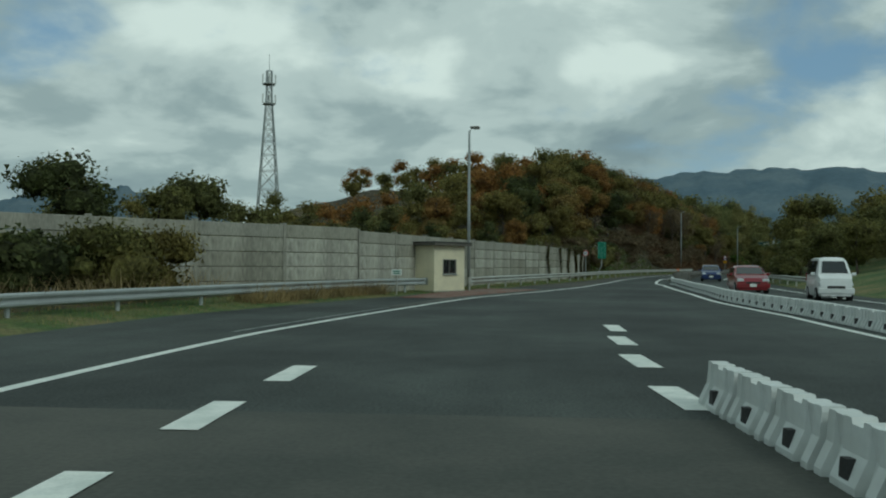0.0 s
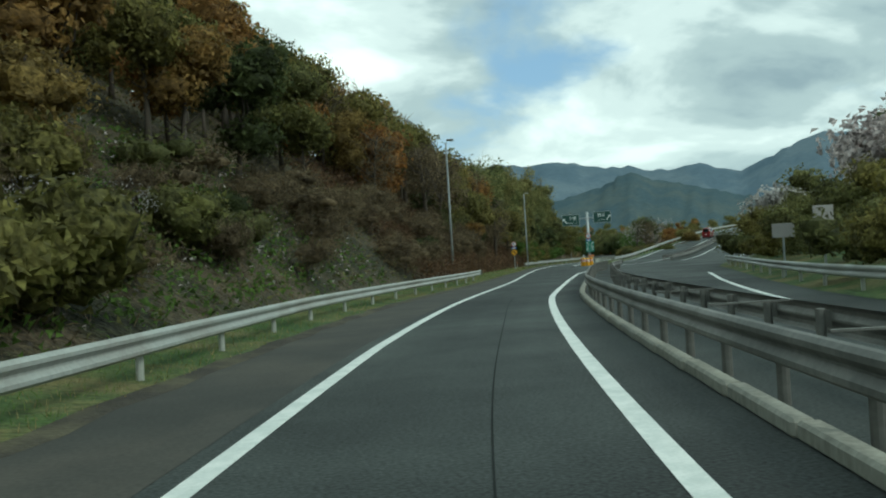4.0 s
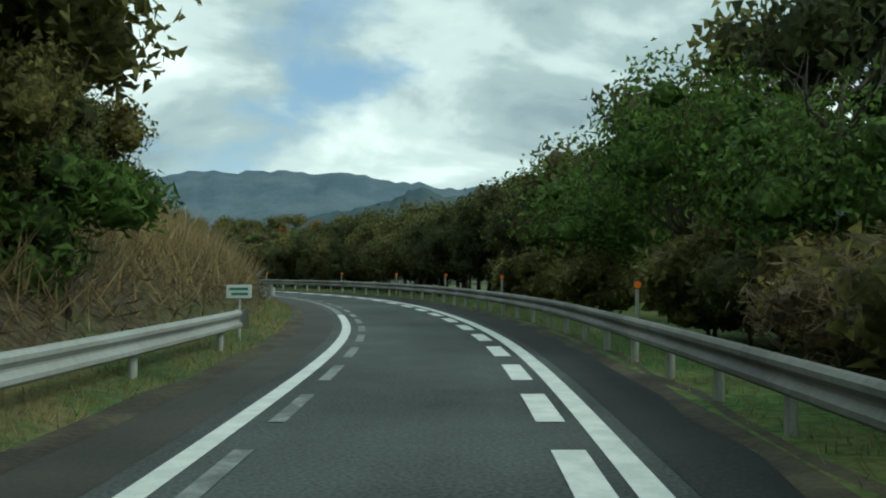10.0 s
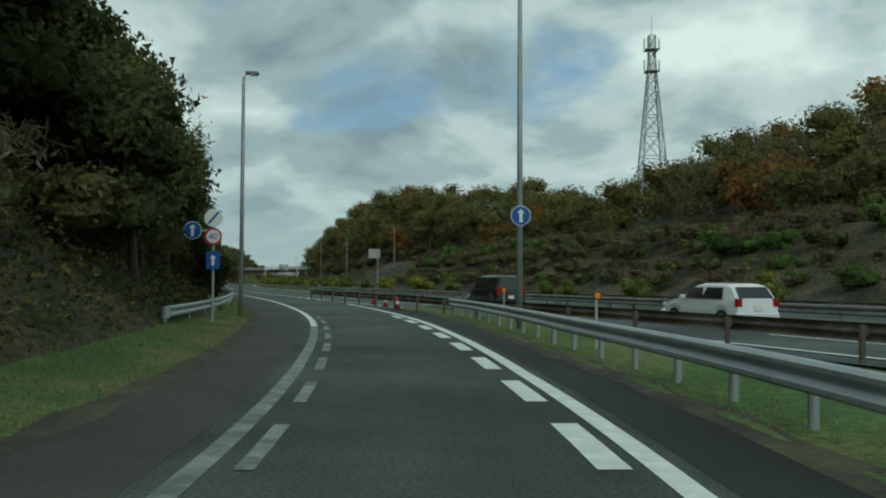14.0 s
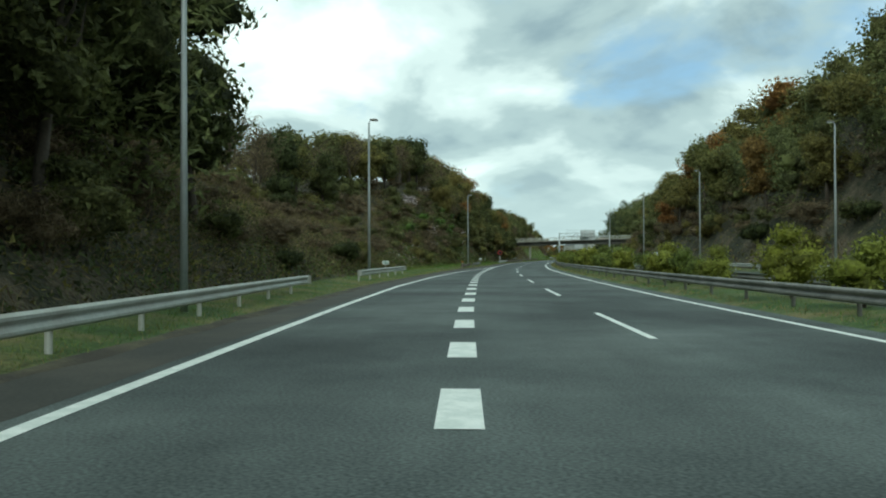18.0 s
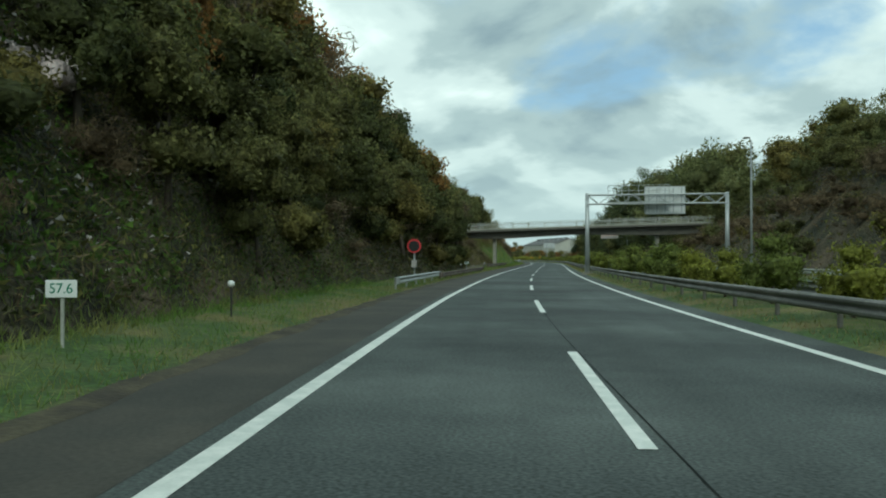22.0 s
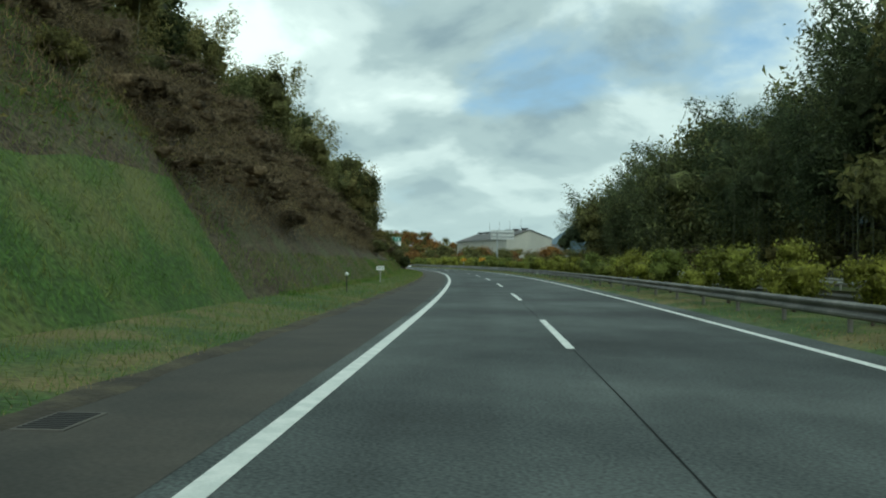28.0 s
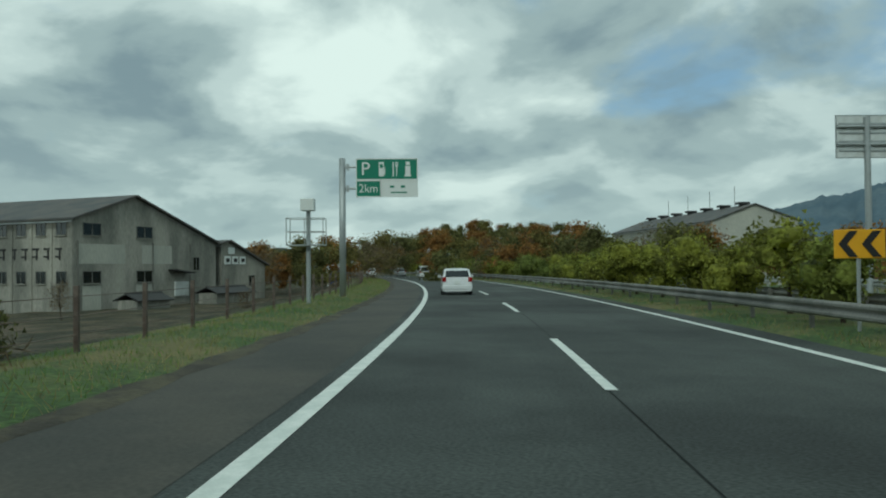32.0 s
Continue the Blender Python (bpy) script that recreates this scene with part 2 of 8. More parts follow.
M_LEAF = {
    "dark": material("dark_evergreen_leaves", (0.079, 0.097, 0.033), tint=(0.125, 0.125, 0.044), **LEAVES),
    "brown": material("russet_leaves", (0.333, 0.163, 0.048), tint=(0.179, 0.128, 0.041), **LEAVES),
    "olive": material("olive_leaves", (0.234, 0.199, 0.06), tint=(0.128, 0.128, 0.041), **LEAVES),
    "bamboo": material("bamboo_leaves", (0.287, 0.257, 0.093), tint=(0.134, 0.147, 0.056), **LEAVES),
    "spring": material("fresh_green_leaves", (0.122, 0.205, 0.038), tint=(0.090, 0.147, 0.033), **LEAVES),
    "deep": material("dark_bamboo_leaves", (0.115, 0.135, 0.056), tint=(0.062, 0.082, 0.038), **LEAVES),
    "bracken": material("red_brown_bracken", (0.150, 0.062, 0.034), tint=(0.105, 0.062, 0.034), **LEAVES),
    "hedge": material("yellow_green_hedge_leaves", (0.310, 0.320, 0.056), tint=(0.130, 0.160, 0.040), **LEAVES),
    "twig": material("bare_grey_brown_twigs", (0.205, 0.158, 0.092), tint=(0.135, 0.102, 0.058), **LEAVES),
    "bloom": material("white_blossom", (0.55, 0.52, 0.49), tint=(0.45, 0.38, 0.37), **LEAVES),
}
def let_light_through(m, share=0.5):
    """Thin leaves: part of the light passes to the other side."""
    n, l = m.node_tree.nodes, m.node_tree.links
    tr = n.new("ShaderNodeBsdfTranslucent")
    l.new(next(x for x in n if x.bl_idname == "ShaderNodeHueSaturation").outputs[0], tr.inputs["Color"])
    mx = n.new("ShaderNodeMixShader")
    mx.inputs[0].default_value = share
    l.new(n["Principled BSDF"].outputs[0], mx.inputs[1])
    l.new(tr.outputs[0], mx.inputs[2])
    l.new(mx.outputs[0], n["Material Output"].inputs["Surface"])
    return m


for leaf in M_LEAF.values():
    let_light_through(leaf)
M_GRASS = let_light_through(material("fresh_grass_blades", (0.125, 0.23, 0.040), 0.8, vary=0.3, scale=0.5, fine=3, bump=0, tint=(0.21, 0.22, 0.07), island=0.4))
M_STRAW = let_light_through(material("dry_grass_blades", (0.42, 0.32, 0.155), 0.85, vary=0.3, scale=0.5, fine=3, bump=0, tint=(0.20, 0.155, 0.075), island=0.4))
M_BARK = material("bark", (0.075, 0.060, 0.045), 0.9, vary=0.35, scale=2, fine=15, bump=0.6, dist=0.02)
M_CULM = material("bamboo_culm", (0.10, 0.115, 0.060), 0.6, vary=0.3, scale=2, fine=10, bump=0.1)
# Distance haze is mixed into both mountain colours; no air volume is built.
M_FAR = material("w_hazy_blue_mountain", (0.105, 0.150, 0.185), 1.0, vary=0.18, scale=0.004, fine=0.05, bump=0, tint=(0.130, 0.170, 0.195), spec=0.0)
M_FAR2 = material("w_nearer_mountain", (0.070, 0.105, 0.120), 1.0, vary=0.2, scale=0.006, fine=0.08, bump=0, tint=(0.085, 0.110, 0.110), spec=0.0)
M_WHITE = material("white_plastic", (0.62, 0.65, 0.64), 0.5, vary=0.12, scale=1.5, fine=12, bump=0.05, tint=(0.50, 0.52, 0.50))
M_CREAM = material("cream_wall", (0.70, 0.65, 0.47), 0.8, vary=0.1, scale=1.2, fine=18, bump=0.15, tint=(0.60, 0.56, 0.41))
M_DARK = material("dark_metal", (0.035, 0.035, 0.035), 0.6, 0.2, vary=0.2)
M_BLACK = material("black_rubber", (0.014, 0.014, 0.014), 0.8, vary=0.2, bump=0.1)
M_GREEN = material("green_sign_face", (0.012, 0.190, 0.115), 0.45, vary=0.06, scale=2, fine=20, bump=0)
M_FADED = material("faded_lettering", (0.20, 0.42, 0.36), 0.5, vary=0.2, scale=4, fine=30, bump=0)
M_DKGREEN = material("dark_green_sign_face", (0.010, 0.060, 0.045), 0.45, vary=0.08, scale=2, fine=20, bump=0)
M_SIGNWHITE = material("white_sign_film", (0.72, 0.75, 0.73), 0.5, vary=0.05, bump=0)
M_BLUE = material("blue_sign_face", (0.012, 0.085, 0.330), 0.45, vary=0.06, bump=0)
M_RED = material("red_sign_film", (0.48, 0.030, 0.035), 0.45, vary=0.06, bump=0)
M_YELLOW = material("yellow_sign_film", (0.72, 0.36, 0.015), 0.45, vary=0.06, bump=0)
M_ORANGE = material("orange_reflector", (0.85, 0.20, 0.008), 0.4, vary=0.06, bump=0)
M_GLASS = material("dark_window_glass", (0.012, 0.016, 0.018), 0.08, vary=0.1, bump=0, spec=0.8)
M_PINKSIGN = material("faded_sign_back", (0.38, 0.36, 0.34), 0.6, 0.2, vary=0.12, bump=0)

# ---- plan: one line along the road, a station number per second of driving ----
LINE = [(-1.0, -33.9), (-0.5, -16.9), (0.0, 0.0), (1.1, 17.9), (4.8, 39.6), (11.3, 65.3), (19.4, 91.3), (28.9, 116.5), (40.7, 142.2), (52.3, 168.9), (64.3, 194.8), (77.3, 218.7), (91.2, 240.5), (102.6, 261.7), (108.8, 284.9), (106.9, 309.0), (96.9, 332.5), (78.6, 355.3), (55.4, 376.6), (27.7, 398.6), (-1.0, 421.9), (-29.2, 445.9), (-55.3, 468.9), (-81.4, 492.6), (-107.7, 517.1), (-134.4, 542.9), (-160.3, 569.8), (-185.6, 597.1), (-211.5, 625.3), (-237.7, 653.9), (-264.2, 682.6), (-291.1, 711.2), (-318.4, 738.7), (-347.3, 765.7), (-377.9, 791.1), (-409.6, 814.4), (-442.7, 835.9), (-476.9, 855.5), (-512.2, 873.2), (-548.4, 888.8)]
FIRST = -2


def spline(points, q):
    i = int(min(max(math.floor(q), 0), len(points) - 2))
    f = q - i
    p1, p2 = np.array(points[i]), np.array(points[i + 1])
    p0 = np.array(points[i - 1]) if i else 2 * p1 - p2
    p3 = np.array(points[i + 2]) if i + 2 < len(points) else 2 * p2 - p1
    return 0.5 * (2 * p1 + (p2 - p0) * f + (2 * p0 - 5 * p1 + 4 * p2 - p3) * f * f + (3 * p1 - p0 - 3 * p2 + p3) * f ** 3)


STEP = 0.05
STATIONS = np.arange(FIRST, FIRST + len(LINE) - 1 + 1e-6, STEP)
TRACK = np.array([spline(LINE, s - FIRST) for s in STATIONS])
AHEAD = np.gradient(TRACK, axis=0)
AHEAD /= np.linalg.norm(AHEAD, axis=1)[:, None]
ARC = np.concatenate([[0], np.cumsum(np.linalg.norm(np.diff(TRACK, axis=0), axis=1))])


def at(u, off=0.0, z=0.0):
    """The place off metres to the right of the line at station u."""
    x, y, a, b = (np.interp(u, STATIONS, c) for c in (TRACK[:, 0], TRACK[:, 1], AHEAD[:, 0], AHEAD[:, 1]))
    return (float(x + off * b), float(y - off * a), z)


def yaw_at(u):
    a, b = np.interp(u, STATIONS, AHEAD[:, 0]), np.interp(u, STATIONS, AHEAD[:, 1])
    return math.degrees(math.atan2(-a, b))


def stations(u0, u1, metres):
    """Stations from u0 to u1, about that many metres apart."""
    a, b = np.interp([u0, u1], STATIONS, ARC)
    n = max(1, round((b - a) / metres))
    return [float(v) for v in np.interp(np.linspace(a, b, n + 1), ARC, STATIONS)]


def tab(*pairs):
    us, vs = [p[0] for p in pairs], [p[1] for p in pairs]
    return lambda u: float(np.interp(u, us, vs))


# The expressway before the ramp joins it runs straight back from station 17.
HW_DIR = np.array(at(18.0, 2.9)[:2]) - np.array(at(17.4, 4.1)[:2])
HW_DIR /= np.linalg.norm(HW_DIR)
HW_0 = np.array(at(17.4, 4.1)[:2])


def hw(back, off=0.0, z=0.0):
    """The place back metres behind station 17.4 on the expressway's lane line, off metres to the right of it."""
    p = HW_0 - HW_DIR * back + off * np.array((HW_DIR[1], -HW_DIR[0]))
    return (float(p[0]), float(p[1]), z)


HW_YAW = math.degrees(math.atan2(-HW_DIR[0], HW_DIR[1]))


# ---- meshes ----
class Geo:
    """Collects vertices and faces of one mesh."""

    def __init__(self):
        self.v, self.f = [], []

    def add(self, verts, faces):
        n = len(self.v)
        self.v += [tuple(p) for p in verts]
        self.f += [tuple(i + n for i in f) for f in faces]
        return self

    def box(self, c, s, m=None):
        x, y, z = (k / 2 for k in s)
        vs = [Vector((c[0] + a * x, c[1] + b * y, c[2] + d * z)) for a in (-1, 1) for b in (-1, 1) for d in (-1, 1)]
        if m is not None:
            vs = [m @ p for p in vs]
        return self.add(vs, [(0, 1, 3, 2), (4, 6, 7, 5), (0, 4, 5, 1), (2, 3, 7, 6), (0, 2, 6, 4), (1, 5, 7, 3)])

    def tube(self, points, radii, n=8, caps=True):
        """A round tube through the points."""
        pts = [Vector(p) for p in points]
        rings = []
        for i, p in enumerate(pts):
            d = (pts[min(i + 1, len(pts) - 1)] - pts[max(i - 1, 0)]).normalized()
            a = d.orthogonal().normalized() if abs(d.z) > 0.9 else d.cross(Vector((0, 0, 1))).normalized()
            b = d.cross(a)
            r = radii[i] if hasattr(radii, "__len__") else radii
            rings.append([p + r * (math.cos(2 * math.pi * k / n) * a + math.sin(2 * math.pi * k / n) * b) for k in range(n)])
        vs = [q for r in rings for q in r]
        fs = [(i * n + k, i * n + (k + 1) % n, (i + 1) * n + (k + 1) % n, (i + 1) * n + k) for i in range(len(pts) - 1) for k in range(n)]
        if caps:
            fs += [tuple(range(n - 1, -1, -1)), tuple(range((len(pts) - 1) * n, len(pts) * n))]
        return self.add(vs, fs)

    def grid(self, rows, closed=False):
        n = len(rows[0])
        vs = [p for r in rows for p in r]
        fs = [(i * n + k, i * n + (k + 1) % n, (i + 1) * n + (k + 1) % n, (i + 1) * n + k) for i in range(len(rows) - 1) for k in range(n if closed else n - 1)]
        return self.add(vs, fs)

    def prism(self, outline, y0, y1, m=None):
        """An outline in x and z, pulled from y0 to y1."""
        n = len(outline)
        vs = [Vector((x, y0, z)) for x, z in outline] + [Vector((x, y1, z)) for x, z in outline]
        if m is not None:
            vs = [m @ p for p in vs]
        return self.add(vs, [(k, (k + 1) % n, n + (k + 1) % n, n + k) for k in range(n)] + [tuple(range(n - 1, -1, -1)), tuple(range(n, 2 * n))])

    def mesh(self, name, mat, smooth=False, bevel=0.0):
        me = bpy.data.meshes.new(name)
        me.from_pydata(self.v, [], self.f)
        bm = bmesh.new()
        bm.from_mesh(me)
        bmesh.ops.recalc_face_normals(bm, faces=bm.faces)
        if bevel:
            bmesh.ops.bevel(bm, geom=[e for e in bm.edges if len(e.link_faces) == 2 and e.calc_face_angle(0) > 0.5], offset=bevel, segments=1, affect="EDGES")
        bm.to_mesh(me)
        bm.free()
        me.materials.append(mat)
        if smooth:
            me.polygons.foreach_set("use_smooth", [True] * len(me.polygons))
        return me


def part(name, geo, mat, parent=None, label="", smooth=False, bevel=0.0, m=None):
    """One mesh object under a thing or a part (or a top-level one)."""
    ob = new(name, geo if isinstance(geo, bpy.types.Mesh) else geo.mesh(name, mat, smooth, bevel))
    if parent is not None:
        ob.parent = parent
    if m is not None:
        ob.matrix_basis = m
    if label:
        tagged(ob, label)
    return ob


def thing(name, m, label, category, group=""):
    ob = new(name)
    ob.empty_display_size = 0.3
    ob.matrix_basis = m
    return tagged(ob, label, category, group)


def place(u, off=0.0, z=0.0, turn=0.0):
    x, y, _ = at(u, off)
    return pose(x, y, z, 0, 0, yaw_at(u) + turn)


def quick(name, V, F, mat, smooth=False):
    """A mesh from numpy arrays of vertices and of equal-sided faces."""
    me = bpy.data.meshes.new(name)
    k = F.shape[1]
    me.vertices.add(len(V))
    me.vertices.foreach_set("co", V.astype(np.float32).ravel())
    me.loops.add(F.size)
    me.loops.foreach_set("vertex_index", F.astype(np.int32).ravel())
    me.polygons.add(len(F))
    me.polygons.foreach_set("loop_start", np.arange(0, F.size, k, dtype=np.int32))
    me.polygons.foreach_set("loop_total", np.full(len(F), k, dtype=np.int32))
    me.update(calc_edges=True)
    me.materials.append(mat)
    if smooth:
        me.polygons.foreach_set("use_smooth", [True] * len(F))
    return me


def strip(name, mat, u0, u1, step, profile, label, category, kind="structure", smooth=True):
    """A ribbon along the road: profile(u) gives its cross-section as (offset, height) pairs."""
    g = Geo()
    us = stations(u0, u1, step)
    rows = [profile(u) for u in us]
    g.grid([[at(u, o, z) for o, z in row] for u, row in zip(us, rows)])
    ob = part(name, g, mat, smooth=smooth)
    lane = ob.data.attributes.new("lane", "FLOAT_VECTOR", "POINT")
    lane.data.foreach_set("vector", np.array([(o, np.interp(u, STATIONS, ARC), 0.0) for u, row in zip(us, rows) for o, z in row], np.float32).ravel())
    return tagged(ob, label, category, kind=kind)


# ---- roads ----
EDGE_L = tab((-2, -10.5), (1.2, -10.2), (2.2, -7.0), (2.6, -5.2), (3.2, -4.1), (3.4, -3.9), (4.3, -4.8), (5.2, -5.2), (6.2, -4.7), (7.2, -4.0), (8.3, -4.2), (8.7, -4.5), (9.3, -3.95),
             (10.5, -3.5), (12.3, -3.4), (13.4, -3.9), (14.6, -4.1), (15.5, -4.6), (16.7, -4.7), (17.4, -5.0), (18.1, -5.9), (18.8, -6.3), (19.2, -6.6), (20.4, -6.2), (20.8, -5.9), (21.3, -4.9), (22.1, -4.3), (38, -4.4))
LEFT = tab((-2, -6.4), (0.5, -5.9), (1.0, -5.6), (1.5, -4.8), (1.9, -4.2), (2.3, -2.4), (2.7, -1.4), (3.1, -1.3), (3.4, -1.5), (3.7, -1.9), (4.2, -2.35), (4.6, -2.55), (6.3, -2.6), (8.0, -2.5), (8.6, -2.5), (9.2, -2.2),
           (10.4, -2.2), (11.4, -2.05), (12.3, -1.95), (13.2, -1.75), (14.0, -2.05), (14.6, -2.2), (16.8, -2.3), (17.4, -2.9), (17.9, -3.6), (18.2, -4.1), (18.7, -4.6), (19.2, -5.0), (19.8, -4.95), (20.3, -4.5), (20.7, -3.95), (21.0, -3.05), (21.5, -2.4),
           (22.2, -2.2), (23.2, -1.95), (25.2, -2.08), (26.5, -1.92), (28, -1.83), (30, -1.86), (38, -1.88))
RIGHT_A = tab((1.0, 7.55), (1.45, 7.2), (1.9, 6.0), (2.25, 5.4), (2.9, 3.5), (3.1, 2.65), (3.3, 2.2), (3.5, 1.8), (3.8, 1.36), (4.2, 1.16), (4.8, 0.95), (5.2, 0.8), (5.9, 1.0), (6.4, 1.7), (6.9, 3.4), (7.4, 6.6), (7.9, 11.0), (8.5, 15.5), (9.5, 23.0))
RIGHT_B = tab((7.9, 1.6), (8.05, 1.25), (8.4, 1.5), (9.2, 1.5), (10.0, 1.3), (10.9, 1.3), (11.4, 1.5), (12.2, 1.6), (13.24, 1.9), (13.73, 1.8), (14.5, 1.6), (15.0, 1.8), (15.9, 2.0))
EDGE_R = tab((-2, 19), (0, 18), (1.0, 16.5), (2.0, 14.2), (2.93, 11.8), (3.3, 11.1), (3.7, 10.1), (4.0, 8.8), (4.6, 8.5), (5.0, 8.8), (5.5, 9.7), (5.9, 10.7), (6.4, 12.2), (7.0, 16), (7.9, 24))
LINE_R = tab((1.0, 14.5), (2.0, 12.4), (2.93, 9.97), (3.24, 9.44), (3.7, 8.4), (4.0, 7.05), (4.63, 6.8), (4.87, 6.98), (5.5, 8.1), (5.9, 9.1))
EDGE_R2 = tab((7.9, 7.0), (8.1, 3.4), (8.4, 2.95), (9.0, 2.75), (9.3, 2.6), (10.0, 2.5), (10.8, 2.6), (11.5, 2.9), (12.5, 3.1), (13.5, 3.2), (14.2, 3.1), (14.6, 2.9), (15.0, 3.1), (15.6, 3.7))
LANE = tab((17.0, 5.1), (17.16, 4.7), (17.4, 4.2), (17.95, 3.7), (18.14, 3.35), (18.64, 2.8), (19.86, 1.66), (20.4, 1.28), (20.97, 1.05), (22.2, 1.2), (23.15, 1.45), (25.7, 1.45), (28.6, 1.55), (38, 1.65))
MAIN_R = tab((16.5, 11.0), (17.25, 8.9), (18.15, 7.35), (18.4, 7.0), (18.88, 6.3), (19.4, 5.85), (20.8, 4.9), (22.2, 5.1), (23.3, 5.4), (25.3, 5.6), (28.3, 5.9), (30.3, 6.0), (32.3, 5.8), (38, 5.8))
WIDE = tab((15.6, 2.2), (16.9, 1.4), (17.1, 1.15), (17.25, 0.95), (17.95, 0.15), (18.1, -0.1), (18.65, -0.7), (19.0, -0.98), (19.4, -1.36), (20.0, -1.92), (20.66, -2.2), (21.0, -2.28), (21.3, -2.3))


def ribbon(name, mat, u0, u1, a, b, z, label, category, step=2.0, n=4):
    return strip(name, mat, u0, u1, step, lambda u: [(a(u) + (b(u) - a(u)) * k / n, z) for k in range(n + 1)], label, category, smooth=False)


gx, gy = np.linspace(-1500, 1500, 31), np.linspace(-1200, 2600, 39)
ground = Geo()
ground.grid([[(x, y, -3.2) for x in gx] for y in gy])
tagged(part("ground", ground, M_GROUND), "rough brown and green open ground beyond the road", "ground", kind="structure")
base = Geo()
base.grid([[at(u, o, -0.06) for o in (-14, 0, 14, 26)] for u in stations(-2, 7.2, 4)])
tagged(part("ground_bed", base, M_GROUND), "bare earth under the interchange road", "ground", kind="structure")

ribbon("road_plaza", M_OLD_CONCRETE, -2, 0.5, lambda u: EDGE_L(u), lambda u: EDGE_R(u), 0.0, "worn pale concrete toll plaza paving", "road")
ribbon("road_interchange", M_ASPHALT_DARK, 0.5, 7.95, EDGE_L, EDGE_R, 0.0, "dark grey asphalt interchange road", "road")
ribbon("road_ramp", M_ASPHALT_RAMP, 7.95, 15.6, EDGE_L, EDGE_R2, 0.0, "grey asphalt one-lane ramp curving round", "road")
ribbon("road_expressway", M_ASPHALT, 15.6, 31.1, EDGE_L, lambda u: MAIN_R(u) + 0.9, 0.0, "grey asphalt expressway carriageway", "road")
ribbon("road_expressway_dark", M_ASPHALT_DARK, 31.1, 37, EDGE_L, lambda u: MAIN_R(u) + 0.9, 0.0, "darker asphalt stretch of the expressway", "road")
ribbon("road_shoulder", M_SHOULDER, 2.6, 36.9, EDGE_L, lambda u: LEFT(u) - 0.35, 0.004, "darker brownish asphalt shoulder", "road shoulder")
ribbon("road_shoulder_ramp", M_PATCH, 8.05, 15.6, lambda u: RIGHT_B(u) + 0.3, EDGE_R2, 0.004, "dark asphalt shoulder beside the ramp", "road shoulder")
strip("dirt_edge_ramp", M_DIRT, 8.1, 15.5, 1.6, lambda u: [(EDGE_R2(u) - 0.18 - 0.1 * math.sin(u * 53), 0.007), (EDGE_R2(u), 0.03), (EDGE_R2(u) + 0.28 + 0.1 * math.sin(u * 61), 0.05)], "dark earth and moss along the ramp's edge", "earth")

strip("dirt_edge", M_DIRT, 2.6, 36.9, 1.6, lambda u: [(EDGE_L(u) - 0.22 - 0.1 * math.sin(u * 61), 0.035), (EDGE_L(u) + 0.02, 0.03), (EDGE_L(u) + 0.2 + 0.1 * math.sin(u * 47), 0.006)], "dark earth washed over the edge of the shoulder", "earth")


def paint(name, u0, u1, c, w, label, mat=M_LINE, z=0.008, step=1.2):
    return strip(name, mat, u0, u1, step, lambda u: [(c(u) - w / 2, z), (c(u) + w / 2, z)], label, "road marking", smooth=False)


paint("edge_line_left", -2, 11.2, LEFT, 0.22, "white painted edge line")
paint("edge_line_left_worn", 11.2, 15.0, LEFT, 0.22, "worn grey edge line round the curve", mat=M_WORN_LINE)
paint("edge_line_left_main", 15.0, 36.9, LEFT, 0.22, "white painted edge line of the expressway")
paint("edge_line_double", 1.0, 2.05, lambda u: LEFT(u) - 0.62, 0.12, "thin second white line", mat=M_WORN_LINE)
paint("edge_line_right", 1.0, 7.9, RIGHT_A, 0.22, "white painted line beside the divider")
paint("edge_line_far_lane", 1.0, 5.9, LINE_R, 0.2, "white painted edge line of the opposite lane")
paint("edge_line_ramp_right", 7.9, 15.9, RIGHT_B, 0.24, "white painted ramp edge line")
paint("edge_line_main_right", 16.5, 36.9, MAIN_R, 0.2, "white painted median edge line")
gore_line = Geo()
gore_pts = [at(7.9, 1.6), at(7.84, 2.4), at(7.84, 3.2), at(7.95, 4.8), at(8.06, 6.5)]
gore_line.grid([[(p[0] + s * 0.11 * b, p[1] - s * 0.11 * a, 0.009) for s in (-1, 1)] for p, (a, b) in
                zip(gore_pts, [((lambda d: (d / np.linalg.norm(d)))(np.array(gore_pts[min(k + 1, len(gore_pts) - 1)][:2]) - np.array(gore_pts[max(k - 1, 0)][:2]))) for k in range(len(gore_pts))])])
tagged(part("edge_line_gore", gore_line, M_LINE), "white painted outline of the gore", "road marking", kind="structure")


def dash(name, u0, u1, c0, c1, w, mat, label, group):
    g = Geo()
    us = np.linspace(u0, u1, 3)
    g.grid([[at(u, c + s * w / 2, 0.01) for s in (-1, 1)] for u, c in zip(us, np.linspace(c0, c1, 3))])
    return tagged(part(name, g, mat), label, "road marking", group, kind="structure")


# lane dashes of the expressway
dash_no = tab((-3, 16.05), (0, 17.46), (2, 18.43), (10, 22.19), (13, 23.60), (17, 25.53), (23, 28.39), (27, 30.35), (31, 32.27), (40, 36.6))
for k in range(0, 40):
    u = dash_no(k)
    dash("lane_dash", u, u + 0.195, LANE(u), LANE(u + 0.195), 0.16, M_LINE, "long white lane dash on asphalt", "lane dashes")
